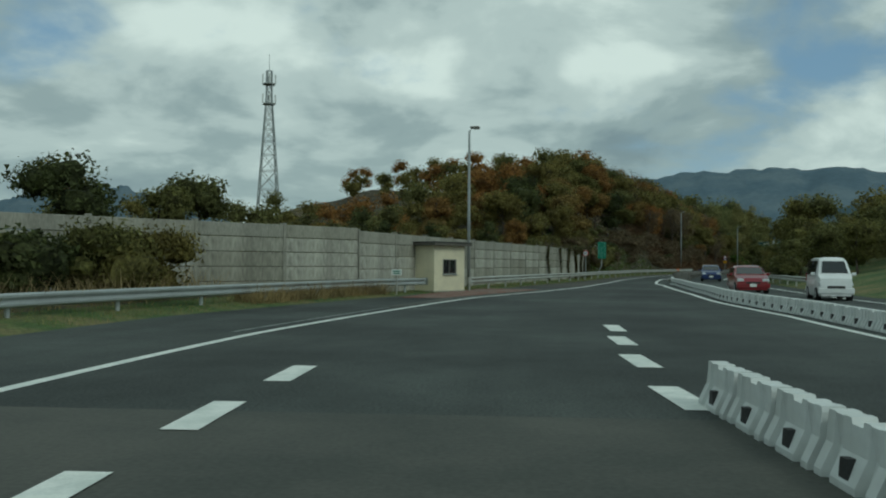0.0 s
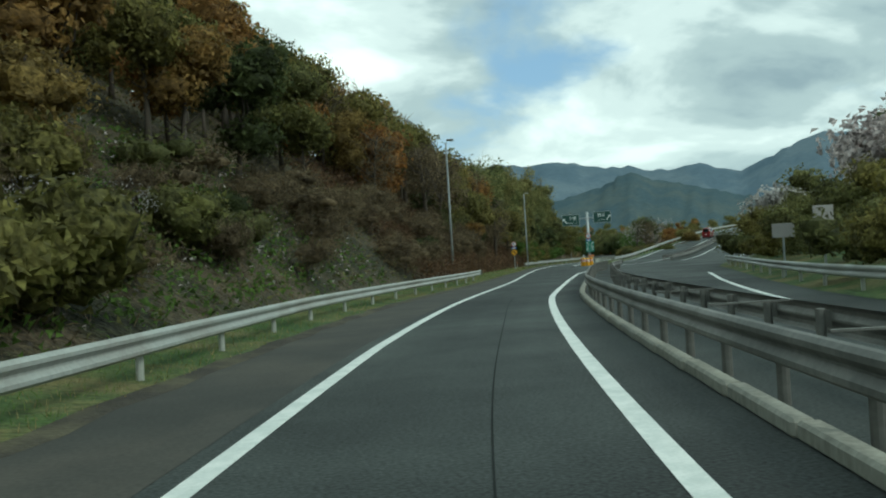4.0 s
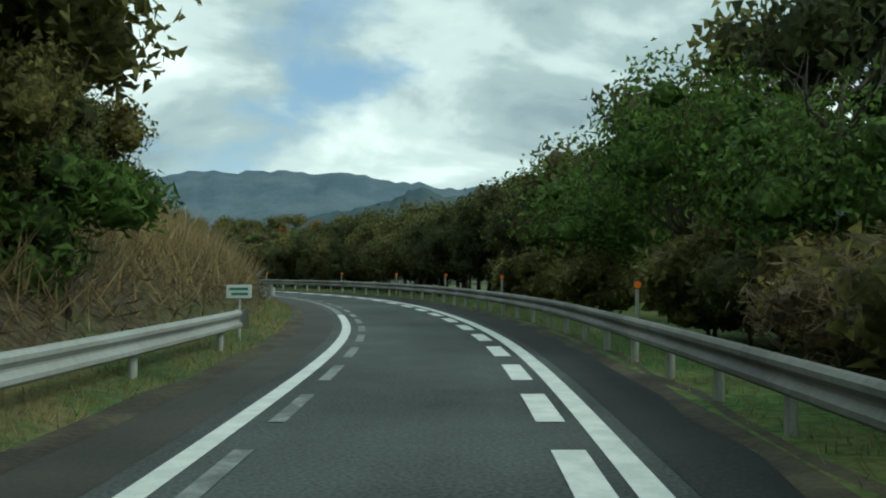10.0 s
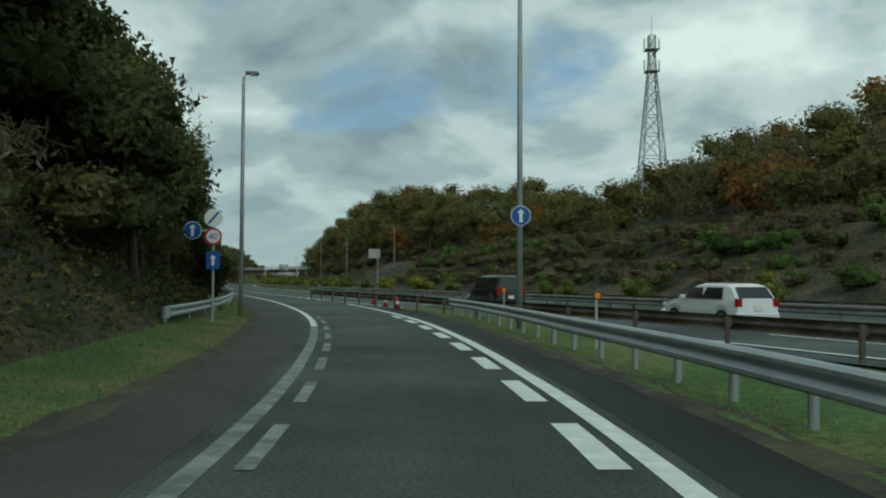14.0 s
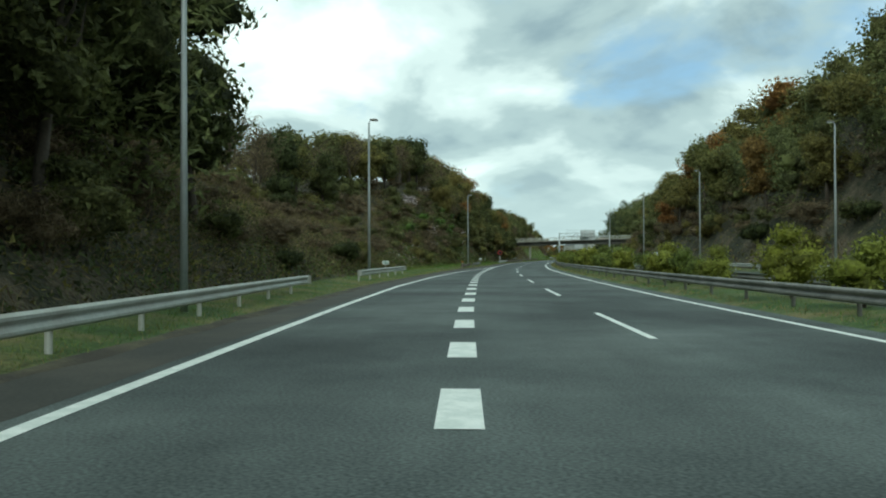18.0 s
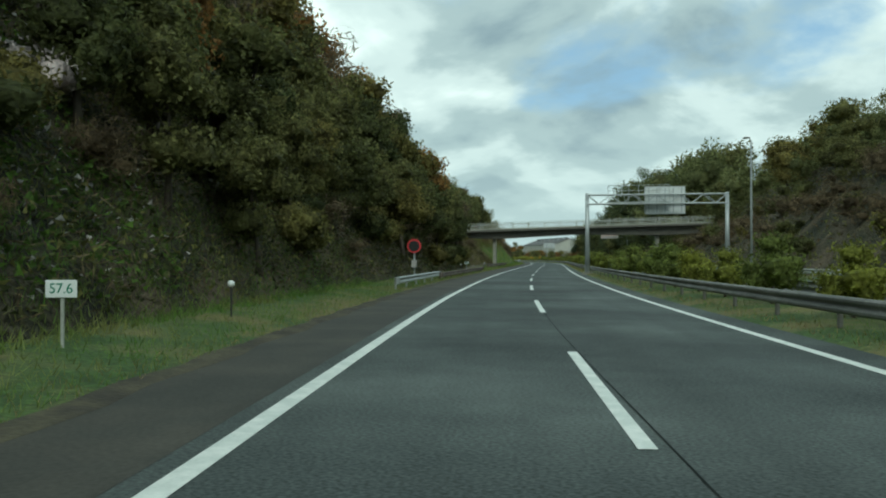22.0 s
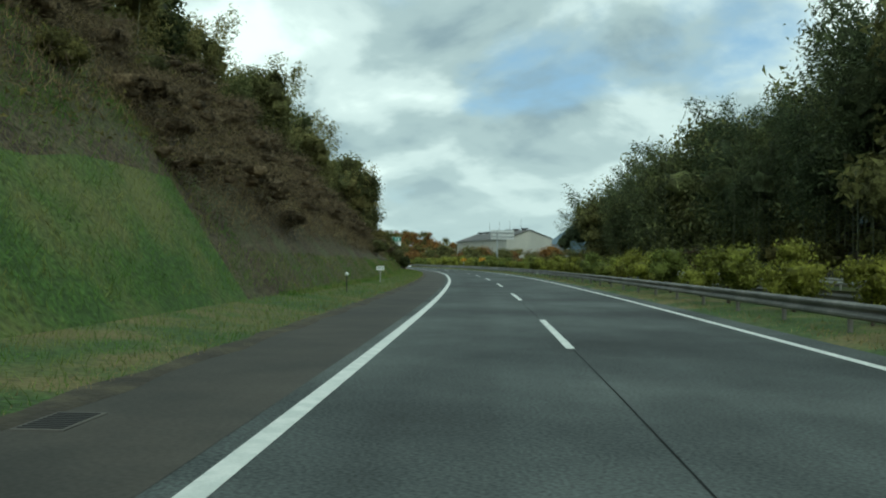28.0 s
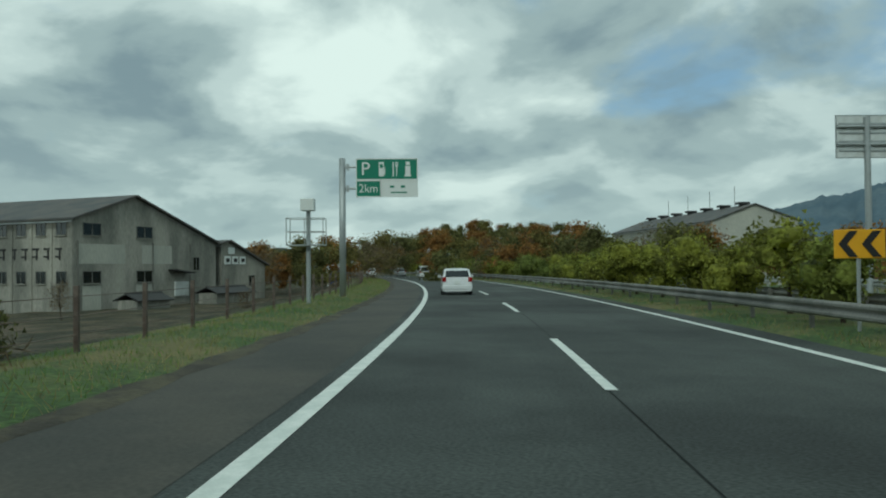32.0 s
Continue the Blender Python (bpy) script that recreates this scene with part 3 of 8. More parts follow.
# wide merge dashes
merge_no = tab((-4, 16.22), (3, 17.20), (5, 17.48), (8, 17.94), (9, 18.06), (14, 18.78), (15, 18.92), (17, 19.22), (18, 19.36), (28, 20.78), (29, 20.92), (31, 21.19), (32, 21.335))
for u in [merge_no(k) for k in range(-4, 33)]:
    dash("merge_dash", u, u + 0.062, WIDE(u), WIDE(u + 0.062), 0.45, M_LINE, "wide worn white merge dash", "merge dashes")
# short dashes inside both edge lines of the ramp
ramp_no = tab((-2, 7.78), (0, 8.12), (1, 8.30), (2, 8.48), (3, 8.67), (7, 9.29), (8, 9.42), (30, 12.34), (31, 12.49), (51, 15.2))
for u in [ramp_no(k) for k in range(-2, 52)]:
    worn = 10.0 < u < 15.4
    dash("ramp_dash_left", u, u + 0.078, LEFT(u) + 0.39, LEFT(u + 0.078) + 0.39, 0.17 if worn else 0.24, M_WORN_LINE if worn else M_LINE, "short wide dash inside the ramp's edge line", "left ramp dashes")
    if u > 7.95:
        dash("ramp_dash_right", u, u + 0.078, RIGHT_B(u) - 0.40, RIGHT_B(u + 0.078) - 0.40, 0.29, M_LINE, "short wide white dash inside the ramp's edge line", "right ramp dashes")
# dashes at the plaza
for u0, u1 in ((0.25, 0.35), (0.44, 0.53), (0.62, 0.71)):
    dash("plaza_dash_left", u0, u1, -2.9, -2.95, 0.36, M_LINE, "wide white dash at the plaza exit", "plaza dashes")
for u0, u1 in ((0.53, 0.63), (0.74, 0.84), (0.93, 1.03), (1.10, 1.2)):
    dash("plaza_dash_right", u0, u1, 2.08, 1.95, 0.38, M_LINE, "wide white dash at the plaza exit", "plaza dashes")
# tar seams
for u0, u1, o0, o1 in ((16.0, 17.9, -3.0, -4.4), (4.15, 5.2, -0.08, -0.6), (21.9, 23.0, 1.35, 1.4), (27.6, 29.0, 1.5, 1.55), (31.4, 33.0, 1.6, 1.6)):
    g = Geo()
    ss = stations(u0, u1, 1.0)
    g.grid([[at(u, o0 + (o1 - o0) * (u - u0) / (u1 - u0) + 0.05 * math.sin(7 * u + 3 * o0) + s * 0.009, 0.007) for s in (-1, 1)] for u in ss])
    tagged(part("tar_seam", g, M_SEAL), "dark tar seam in the asphalt", "road seam", kind="structure")

# expressway before the junction, and the other carriageway
g = Geo()
g.grid([[hw(b, o, -0.012) for o in (-4.6, 0, 4.8)] for b in np.linspace(-30, 320, 36)])
tagged(part("road_expressway_behind", g, M_ASPHALT), "grey asphalt expressway before the junction", "road", kind="structure")
for o, w in ((-3.4, 0.2), (3.9, 0.2)):
    g = Geo()
    g.grid([[hw(b, o + s * w / 2, 0.014) for s in (-1, 1)] for b in np.linspace(32 if o < 0 else 22, 320, 30)])
    tagged(part("edge_line_behind", g, M_LINE), "white painted edge line", "road marking", kind="structure")
for k in range(2, 14):
    g = Geo()
    g.grid([[hw(19.3 * k - d, s * 0.08, 0.014) for s in (-1, 1)] for d in (0, 8)])
    tagged(part("lane_dash", g, M_LINE), "long white lane dash on asphalt", "road marking", "lane dashes", kind="structure")
FOOT_R = lambda u: MAIN_R(u) + 16.2 + tab((17.2, 11.0), (18.84, 8.0), (19.88, 4.6), (20.94, 2.8), (22.0, 1.0), (24, 0.0))(u)
ribbon("road_opposite", M_ASPHALT, 17.4, 37, lambda u: MAIN_R(u) + 5.0, lambda u: FOOT_R(u) - 1.6, -0.01, "grey asphalt opposite carriageway", "road")
for d in (5.7, 13.0):
    paint("edge_line_opposite", 17.4, 36.9, lambda u: MAIN_R(u) + d, 0.2, "white painted edge line of the opposite carriageway", z=0.0)
g = Geo()
g.grid([[hw(b, o, -0.012) for o in (9.0, 14, 18.6)] for b in np.linspace(-5, 320, 34)])
tagged(part("road_opposite_behind", g, M_ASPHALT), "grey asphalt opposite carriageway", "road", kind="structure")

# ---- slopes and verges ----
def rough(x, y, s=1.0):
    return noise.noise(Vector((x * s, y * s, 3.1)))


HILL_L = tab((-2, 0.6), (1.2, 0.8), (2.0, 2.0), (3.6, 3.0), (4.2, 5.2), (4.7, 9.2), (5.2, 11.6), (6.2, 13.0), (7.0, 12.0), (8.0, 9.6), (9.2, 8.5), (10.0, 6.0), (10.6, 4.0), (11.6, 4.2), (12.4, 4.6), (13.0, 6.0), (13.8, 9.0), (15, 11.0), (17, 12.5), (18.6, 12.0),
             (19.3, 10.0), (20.1, 6.5), (20.7, 7.5), (21.2, 10.0), (22, 14.0), (24, 14.5), (25.9, 11.5), (27.2, 11.5), (28.5, 12.5), (29.5, 12.0), (30.3, 10.0), (31.0, 8.0), (31.45, 6.0), (31.8, 1.0), (32.1, -2.2), (38, -2.6))
FOOT_L = tab((-2, -13), (1.0, -12.5), (2.0, -11.0), (3.4, -10.5), (4.0, -7.5), (6, -7.6), (7.5, -7.4), (9.5, -6.2), (10.5, -4.8), (12.0, -4.4), (13.5, -5.0), (14.5, -6.4), (17, -7.4), (19, -9.6), (20.5, -9.6), (22, -7.6), (24, -7.0), (28, -7.6), (30.4, -7.4), (31.6, -7.6), (32.2, -8.6), (38, -9))
RUN_L = tab((-2, 20), (4.0, 15), (9, 14), (10.4, 6), (12.6, 6), (14, 11), (17, 17), (20, 15), (21.6, 11.5), (24.5, 11.5), (26, 13), (27, 11), (28, 10.5), (30, 10.5), (31.4, 11), (32.1, 5), (38, 6))
FAR_L = tab((-2, 30), (9, 28), (10.3, 12), (12.8, 12), (14, 16), (16, 30), (38, 30))


def left_profile(u):
    e, f, r, h = EDGE_L(u), FOOT_L(u), RUN_L(u), HILL_L(u)
    out = [(e + 0.3, -0.03), (e - 0.25, 0.02), ((e + f) / 2, 0.12), (f, 0.25 if h > 0 else -0.1)]
    for k in range(1, 9):
        q = k / 8
        o = f - r * q
        x, y, _ = at(u, o)
        z = 0.25 + (h - 0.25) * (1.25 * q - 0.25 * q * q) + (0.9 * rough(x, y, 0.13) + 0.4 * rough(x, y, 0.5)) * min(1, q * 2.5) * min(1, abs(h) / 6)
        out.append((o, z))
    for k in range(1, 4):
        q = k / 3
        o = f - r - FAR_L(u) * q
        x, y, _ = at(u, o)
        out.append((o, (h + 1.5 * q + 1.2 * rough(x, y, 0.06)) if h > 0 else h - 0.6 * q))
    return out


def left_height(u, off):
    p = left_profile(u)
    return float(np.interp(-off, [-o for o, z in p], [z for o, z in p]))


HILL_R = tab((17.2, 0.25), (17.5, 3.0), (18.3, 10.0), (20, 15.5), (22, 15.5), (24, 12.0), (25.6, 10.0), (26.6, 9.0), (28, 8.5), (29.4, 7.0), (30.3, 4.5), (31.2, 3.2), (32.0, 2.0), (32.6, -1.2), (38, -2.5))


def right_profile(u):
    f = FOOT_R(u)
    h = HILL_R(u)
    out = [(f - 1.9, -0.05), (f - 1.0, 0.05), (f, 0.2)]
    for k in range(1, 8):
        q = k / 7
        o = f + (11 if u < 26 else 13) * q
        x, y, _ = at(u, o)
        out.append((o, 0.2 + (h - 0.2) * q + (0.9 * rough(x, y, 0.13) + 0.4 * rough(x, y, 0.5)) * min(1, q * 2.5) * min(1, abs(h) / 5)))
    out += [(f + 30, h + 1.5 if h > 0 else h - 0.5), (f + 52, h + 2.0 if h > 0 else h - 0.7)]
    return out


def right_height(u, off):
    p = right_profile(u)
    return float(np.interp(off, [o for o, z in p], [z for o, z in p]))


def slope(name, mat, u0, u1, k0, k1, label, profile=left_profile, step=2.2):
    return strip(name, mat, u0, u1, step, lambda u: profile(u)[k0:k1], label, "slope", smooth=True)


slope("verge_left", M_VERGE, -2, 37, 0, 4, "short green and straw-coloured grass verge beside the asphalt")
slope("slope_left_interchange", M_SLOPE, -2, 10.0, 3, 15, "brown brush-covered hillside beside the interchange road")
slope("slope_left_ramp", M_DRY, 10.0, 13.7, 3, 15, "steep bank of dry straw-coloured grass inside the ramp's curve")
slope("slope_left_cutting", M_SLOPE, 13.7, 24.9, 3, 15, "dark brushy cutting slope beside the expressway")
slope("slope_left_rock", M_ROCK, 24.9, 26.4, 3, 8, "bare grey-brown rocky cutting under the overpass")
slope("slope_left_rock_top", M_SLOPE, 24.9, 26.4, 7, 15, "wooded ground above the rocky cutting")
slope("slope_left_green", M_LAWN, 26.4, 28.7, 3, 6, "bright green grassy lower part of the cutting slope")
slope("slope_left_upper", M_DRY, 26.4, 28.7, 5, 15, "dry brown brush on the upper cutting slope")
slope("slope_left_brown", M_DRY, 28.7, 31.7, 3, 15, "dry brown brush on the cutting slope")
slope("slope_left_end", M_SLOPE, 31.7, 37, 3, 15, "overgrown embankment falling away from the road")
slope("slope_right", M_SLOPE, 17.2, 37, 2, 13, "brushy slope beyond the opposite carriageway", right_profile)
slope("verge_right", M_VERGE, 17.2, 37, 0, 3, "narrow grass verge of the opposite carriageway", right_profile)
strip("median", M_VERGE, 16.8, 37, 2.2, lambda u: [(MAIN_R(u) + 0.7, -0.03), (MAIN_R(u) + 1.0, 0.04), (MAIN_R(u) + 2.0, 0.14), (MAIN_R(u) + 3.2, 0.16), (MAIN_R(u) + 4.4, 0.06), (MAIN_R(u) + 5.2, -0.05)],
      "grassy planted median strip", "median")
g = Geo()
g.grid([[hw(b, o, z) for o, z in ((4.5, -0.05), (5.0, 0.04), (6.6, 0.16), (8.4, 0.06), (9.2, -0.05))] for b in np.linspace(2, 320, 60)])
tagged(part("median_behind", g, M_VERGE, smooth=True), "grassy planted median strip", "median", kind="structure")
# inner ground between ramp and expressway, right of the ramp
strip("verge_ramp_right", M_LAWN, 8.02, 15.6, 2.2, lambda u: [(EDGE_R2(u) - 0.3, -0.03), (EDGE_R2(u) + 0.1, 0.04), (EDGE_R2(u) + 2.0, 0.06), (EDGE_R2(u) + tab((8.0, 0.4), (8.5, 5), (9, 9), (12.8, 14), (14, 7), (15.6, 1.2))(u), 0.0 - 0.02)],
      "mown green grass beside the ramp", "grass verge")
g = Geo()
g.grid([[(x, y, -0.14) for x in np.linspace(-40, 420, 24)] for y in np.linspace(175, 720, 28)])
tagged(part("ground_meadow", g, M_VERGE), "open grass between the ramp and the expressway", "ground", kind="structure")
strip("slope_interchange_right", M_VERGE, -2, 8.6, 3.0, lambda u: [(EDGE_R(u) - 0.3, -0.03), (EDGE_R(u) + 0.6, 0.05), (EDGE_R(u) + 5, 0.8 + 0.3 * math.sin(u * 3)), (EDGE_R(u) + 14, 2.4), (EDGE_R(u) + 40, 4.0)],
      "weedy bank beyond the opposite lane", "slope")
# the hill across the expressway that carries the mast
g = Geo()
rows = []
MAST_HILL = tab((-60, 0.8), (0, 1.0), (12, 1.05), (30, 1.12), (50, 0.95), (64, 0.92), (78, 0.5), (90, 0.4), (330, 0.35))
for b in np.linspace(-60, 330, 66):
    prof = []
    for o, z in ((19.2, -0.05), (20.5, 0.3), (25, 2.5), (30, 5.4), (33, 5.8), (38, 6.3), (46, 9), (56, 12.5), (70, 17), (95, 19), (140, 16)):
        x, y, _ = hw(b, o)
        z *= 1 + (MAST_HILL(b) - 1) * min(1, max(0, (o - 33) / 12))
        prof.append((x, y, z * (1 + 0.18 * rough(x, y, 0.02) * min(1, z / 6)) + (0.5 * rough(x, y, 0.2) if z > 1 else 0)))
    rows.append(prof)
g.grid(rows)
tagged(part("slope_mast_hill", g, M_SLOPE, smooth=True), "wooded hillside with a grassy bench beyond the expressway", "slope", kind="structure")


# ---- far mountains ----
def ridge(name, mat, yaw0, yaw1, dist, centre, crest, seed, label):
    g = Geo()
    rows = []
    n = 170
    for k in range(n + 1):
        a = radians(yaw0 + (yaw1 - yaw0) * k / n)
        top = crest(math.degrees(a)) * dist * (1.03 + 0.05 * noise.noise(Vector((k * 0.45, seed, 4))) + 0.035 * noise.noise(Vector((k * 1.1, seed, 8))))
        col = []
        for q in (0, 0.25, 0.5, 0.75, 0.92, 1.0):
            d = dist * (1 - 0.28 * (1 - q)) + 60 * noise.noise(Vector((k * 0.3, q * 4, seed)))
            z = top * q ** 0.8 + (0 if q in (0, 1) else 0.05 * top * noise.noise(Vector((k * 0.4, q * 6, seed))))
            col.append((centre[0] - d * math.sin(a), centre[1] + d * math.cos(a), z - 12))
        rows.append(col)
    g.grid(rows)
    return tagged(part(name, g, mat, smooth=True), label, "mountain", kind="structure")


# The ridges' blue is painted aerial haze, not the colour of their woods.
ridge("backdrop_ridge", M_FAR, 10, -75, 4000, (50, 150), tab((-75, 0.085), (-60, 0.10), (-51, 0.105), (-48, 0.1015), (-45, 0.099), (-43, 0.106), (-40, 0.114), (-37.5, 0.104), (-35, 0.083), (-32.8, 0.094), (-30.5, 0.091), (-27, 0.098), (-24, 0.107), (-20, 0.109), (-16, 0.108), (-10, 0.10), (-2, 0.07), (10, 0.04)), 2.3, "long wooded mountain range far away, haze painted in as blue")
ridge("backdrop_spur", M_FAR2, -14, -62, 2600, (50, 150), tab((-62, 0.05), (-50, 0.06), (-36, 0.055), (-31, 0.078), (-28, 0.092), (-25, 0.074), (-21, 0.06), (-14, 0.03)), 7.7, "nearer mountain spur, haze painted in as dark blue-green")
ridge("backdrop_ridge_end", M_FAR, 41, 4, 3600, (-377, 791), tab((4, 0.0), (14, 0.07), (21, 0.10), (25, 0.102), (26.7, 0.0955), (28.3, 0.086), (30, 0.0765), (32.2, 0.071), (33.8, 0.062), (36.5, 0.052), (41, 0.0)), 4.4, "mountain beyond the factory, haze painted in as blue")
ridge("backdrop_hill_end", M_FAR2, 93, 43, 1500, (-377, 791), tab((43, 0.0), (51, 0.02), (59, 0.03), (77, 0.035), (93, 0.0)), 5.1, "low wooded hills at the horizon, haze painted into their colour")

# ---- plants ----


def leaf_faces(centre, normal, length, width, rng):
    """Pointed leaf clusters: one three-cornered face at each centre, facing about along normal."""
    n = len(centre)
    nrm = normal / np.maximum(np.linalg.norm(normal, axis=1), 1e-6)[:, None]
    t = rng.normal(size=(n, 3))
    t -= (t * nrm).sum(1)[:, None] * nrm
    t /= np.maximum(np.linalg.norm(t, axis=1), 1e-6)[:, None]
    b = np.cross(nrm, t)
    L, Wd = (length * rng.uniform(0.55, 1.35, n))[:, None], (width * rng.uniform(0.7, 1.4, n))[:, None]
    skew = t * L * rng.uniform(-0.3, 0.2, n)[:, None]
    V = np.stack([centre - t * L / 2, centre + t * L / 2, centre + b * Wd + skew], 1).reshape(-1, 3)
    return V, np.arange(3 * n).reshape(n, 3)


def cube_ball(c, r, n=2, jit=0.0, rng=None):
    """A rounded, slightly knobbly core of 6 n n four-sided faces."""
    V, F = [], []
    line = np.linspace(-1, 1, n + 1)
    seed = rng.uniform(0, 50) if rng is not None else 0.0
    for ax in range(3):
        for s in (-1, 1):
            o = len(V)
            for i in line:
                for j in line:
                    p = [0, 0, 0]
                    p[ax], p[(ax + 1) % 3], p[(ax + 2) % 3] = s, i, j
                    p = np.array(p, float)
                    p /= np.linalg.norm(p)
                    k = 1 + jit * noise.noise(Vector((p[0] * 2.3 + seed, p[1] * 2.3, p[2] * 2.3))) if jit else 1
                    V.append(c + r * k * p)
            m = n + 1
            for i in range(n):
                for j in range(n):
                    a = o + m * i + j
                    F += [(a, a + 1, a + m + 1), (a, a + m + 1, a + m)]
    return np.array(V), np.array(F)


def join(pieces):
    V, F, n = [], [], 0
    for v, f in pieces:
        V.append(v)
        F.append(f + n)
        n += len(v)
    return np.concatenate(V), np.concatenate(F)


def crown(name, mat, seed, height, radius, low, lumps, leaves, size, flat=0.8, core=0.56, slim=0.6, top=1.0, facets=3):
    """A crown of several uneven lumps of leaf clusters between the heights low and height."""
    rng = np.random.default_rng(seed)
    pieces = []
    mid, half = (height + low) / 2, (height - low) / 2
    for k in range(lumps):
        a, q = rng.uniform(0, 2 * math.pi), rng.uniform(-0.9, 0.85)
        wide = radius * math.sqrt(max(0.05, 1 - (abs(q) * 0.9) ** 2)) * (1 if q < 0 else 1 - (1 - top) * q)
        d = wide * rng.uniform(0.2, 0.62)
        r = radius * rng.uniform(0.36, 0.6)
        c = np.array((d * math.cos(a), d * math.sin(a), mid + q * (half - r * 0.7)))
        if core:
            v, f = cube_ball(c, r * core, facets, 0.6, rng)
            pieces.append((c + (v - c) * np.array((1, 1, flat)), f))
        n = int(2.0 * leaves / lumps)
        dirs = rng.normal(size=(n, 3))
        dirs /= np.linalg.norm(dirs, axis=1)[:, None]
        dirs[:, 2] = dirs[:, 2] * 0.85 + 0.12
        p = c + dirs * (r * rng.uniform(0.66, 1.0, n) * (1 + 0.34 * (rng.random(n) ** 3)))[:, None] * np.array((1, 1, flat))
        pieces.append(leaf_faces(p, dirs + 0.75 * rng.normal(size=(n, 3)), size * 0.82, size * slim * 0.82, rng))
    V, F = join(pieces)
    return quick(name, V, F, mat, True) if mat else (V, F)


def trunk_mesh(name, seed, height, r, limbs, mat, bare=False, lean=0.06):
    rng = random.Random(seed)
    g = Geo()
    pts, rad = [], []
    for k in range(5):
        q = k / 4
        pts.append((lean * height * math.sin(2.2 * q + seed), lean * height * math.cos(3 * q + seed) * q, height * q - 0.3 * (k == 0)))
        rad.append(r * (1 - 0.75 * q) * (1.25 if k == 0 else 1))
    g.tube(pts, rad, 6)
    for k in range(limbs):
        q = rng.uniform(0.35, 0.95)
        i = int(q * 4)
        p = Vector(pts[i]).lerp(Vector(pts[min(i + 1, 4)]), q * 4 - i)
        a, ln = rng.uniform(0, 6.28), height * rng.uniform(0.22, 0.42) * (1.15 - 0.5 * q)
        d = Vector((math.cos(a), math.sin(a), rng.uniform(0.5, 1.1))).normalized()
        e = p + d * ln * 0.55
        e2 = e + (d + Vector((rng.uniform(-0.5, 0.5), rng.uniform(-0.5, 0.5), 0.35))).normalized() * ln * 0.5
        g.tube([p, e, e2], [r * 0.42, r * 0.26, r * 0.08], 4, False)
        if bare:
            for j in range(5):
                b = e.lerp(e2, rng.uniform(0, 1))
                dd = Vector((rng.uniform(-1, 1), rng.uniform(-1, 1), rng.uniform(0.2, 1.2))).normalized()
                g.tube([b, b + dd * ln * 0.28, b + dd * ln * 0.45 + Vector((0, 0, 0.1))], [r * 0.12, r * 0.07, r * 0.03], 3, False)
    return g.mesh(name, mat, smooth=True)


def bamboo_crown(name, mat, seed, height, spread, sprays=300, low=0.08):
    """Plumes of narrow leaves that arch outwards from many culms."""
    rng = np.random.default_rng(seed)
    P, N = [], []
    for k in range(11):
        a, d = rng.uniform(0, 6.28), spread * rng.uniform(0.1, 1.0)
        x, y = d * math.cos(a), d * math.sin(a)
        h, a2 = height * rng.uniform(0.75, 1.05), a + rng.uniform(-0.9, 0.9)
        reach = spread * rng.uniform(0.35, 0.9)
        for j in range(sprays):
            q = rng.uniform(low, 1.0)
            bend = max(0, q - 0.45) ** 2 * 3.3
            c = np.array((x + reach * bend * math.cos(a2), y + reach * bend * math.sin(a2), h * (q - 0.30 * max(0, q - 0.75) * 1.6)))
            rr = (0.35 + 0.75 * math.sin(min(1, (1.08 - q) * 1.6) * 1.5)) * spread * 0.34
            P.append(c + rng.normal(size=3) * rr * np.array((0.7, 0.7, 0.5)))
            N.append(rng.normal(size=3) + np.array((0, 0, 0.8)))
    v, f = leaf_faces(np.array(P), np.array(N), 0.40 if sprays > 150 else 0.52, 0.10 if sprays > 150 else 0.15, rng)
    pieces = [(v, f)]
    for k in range(4):
        a = rng.uniform(0, 6.28)
        pieces.append(cube_ball(np.array((spread * 0.35 * math.cos(a), spread * 0.35 * math.sin(a), height * rng.uniform(0.4, 0.66))), spread * 0.42, 3, 0.8, rng))
    V, F = join(pieces)
    return quick(name, V, F, mat, True) if mat else (V, F)


def cane(name, seed, height):
    rng = random.Random(seed)
    h = height * rng.uniform(0.55, 0.8)
    return Geo().tube([(0, 0, -0.3), (0.08, 0.05, h * 0.6), (0.4, 0.2, h)], [0.04, 0.034, 0.02], 5, False).mesh(name, M_CULM, smooth=True)


KINDS = {}


def kind(key, name, label, trunk, crowns, height, category="tree"):
    KINDS[key] = (name, label, trunk, crowns, height, category)


for key, tint, label in (("dark", "dark", "dark evergreen broadleaf tree with a rounded crown"), ("olive", "olive", "olive-green broadleaf tree with a billowing crown"), ("brown", "brown", "russet-brown evergreen tree in new leaf")):
    kind(key, {"dark": "evergreen_tree", "olive": "broadleaf_tree", "brown": "russet_tree"}[key], label,
         [trunk_mesh("trunk", s, 5.2, 0.17, 5, M_BARK) for s in (1, 2)],
         [crown("crown", M_LEAF[tint], 10 + s + len(key), 7.4, 2.7, 1.2, 10, 1300, 0.36) for s in (0, 7)] + [crown("crown", M_LEAF[tint], 40 + len(key), 7.0, 2.4, 0.9, 9, 1200, 0.35, flat=0.95)], 7.3)
kind("cedar", "cedar_tree", "tall dark green cedar with a pointed crown", [trunk_mesh("trunk", 5, 8.6, 0.2, 0, M_BARK, lean=0.01)],
     [crown("crown", M_LEAF["dark"], 61, 10.4, 1.9, 1.0, 13, 1300, 0.33, top=0.25), crown("crown", M_LEAF["dark"], 62, 9.6, 1.8, 0.8, 12, 1200, 0.33, top=0.3)], 10)
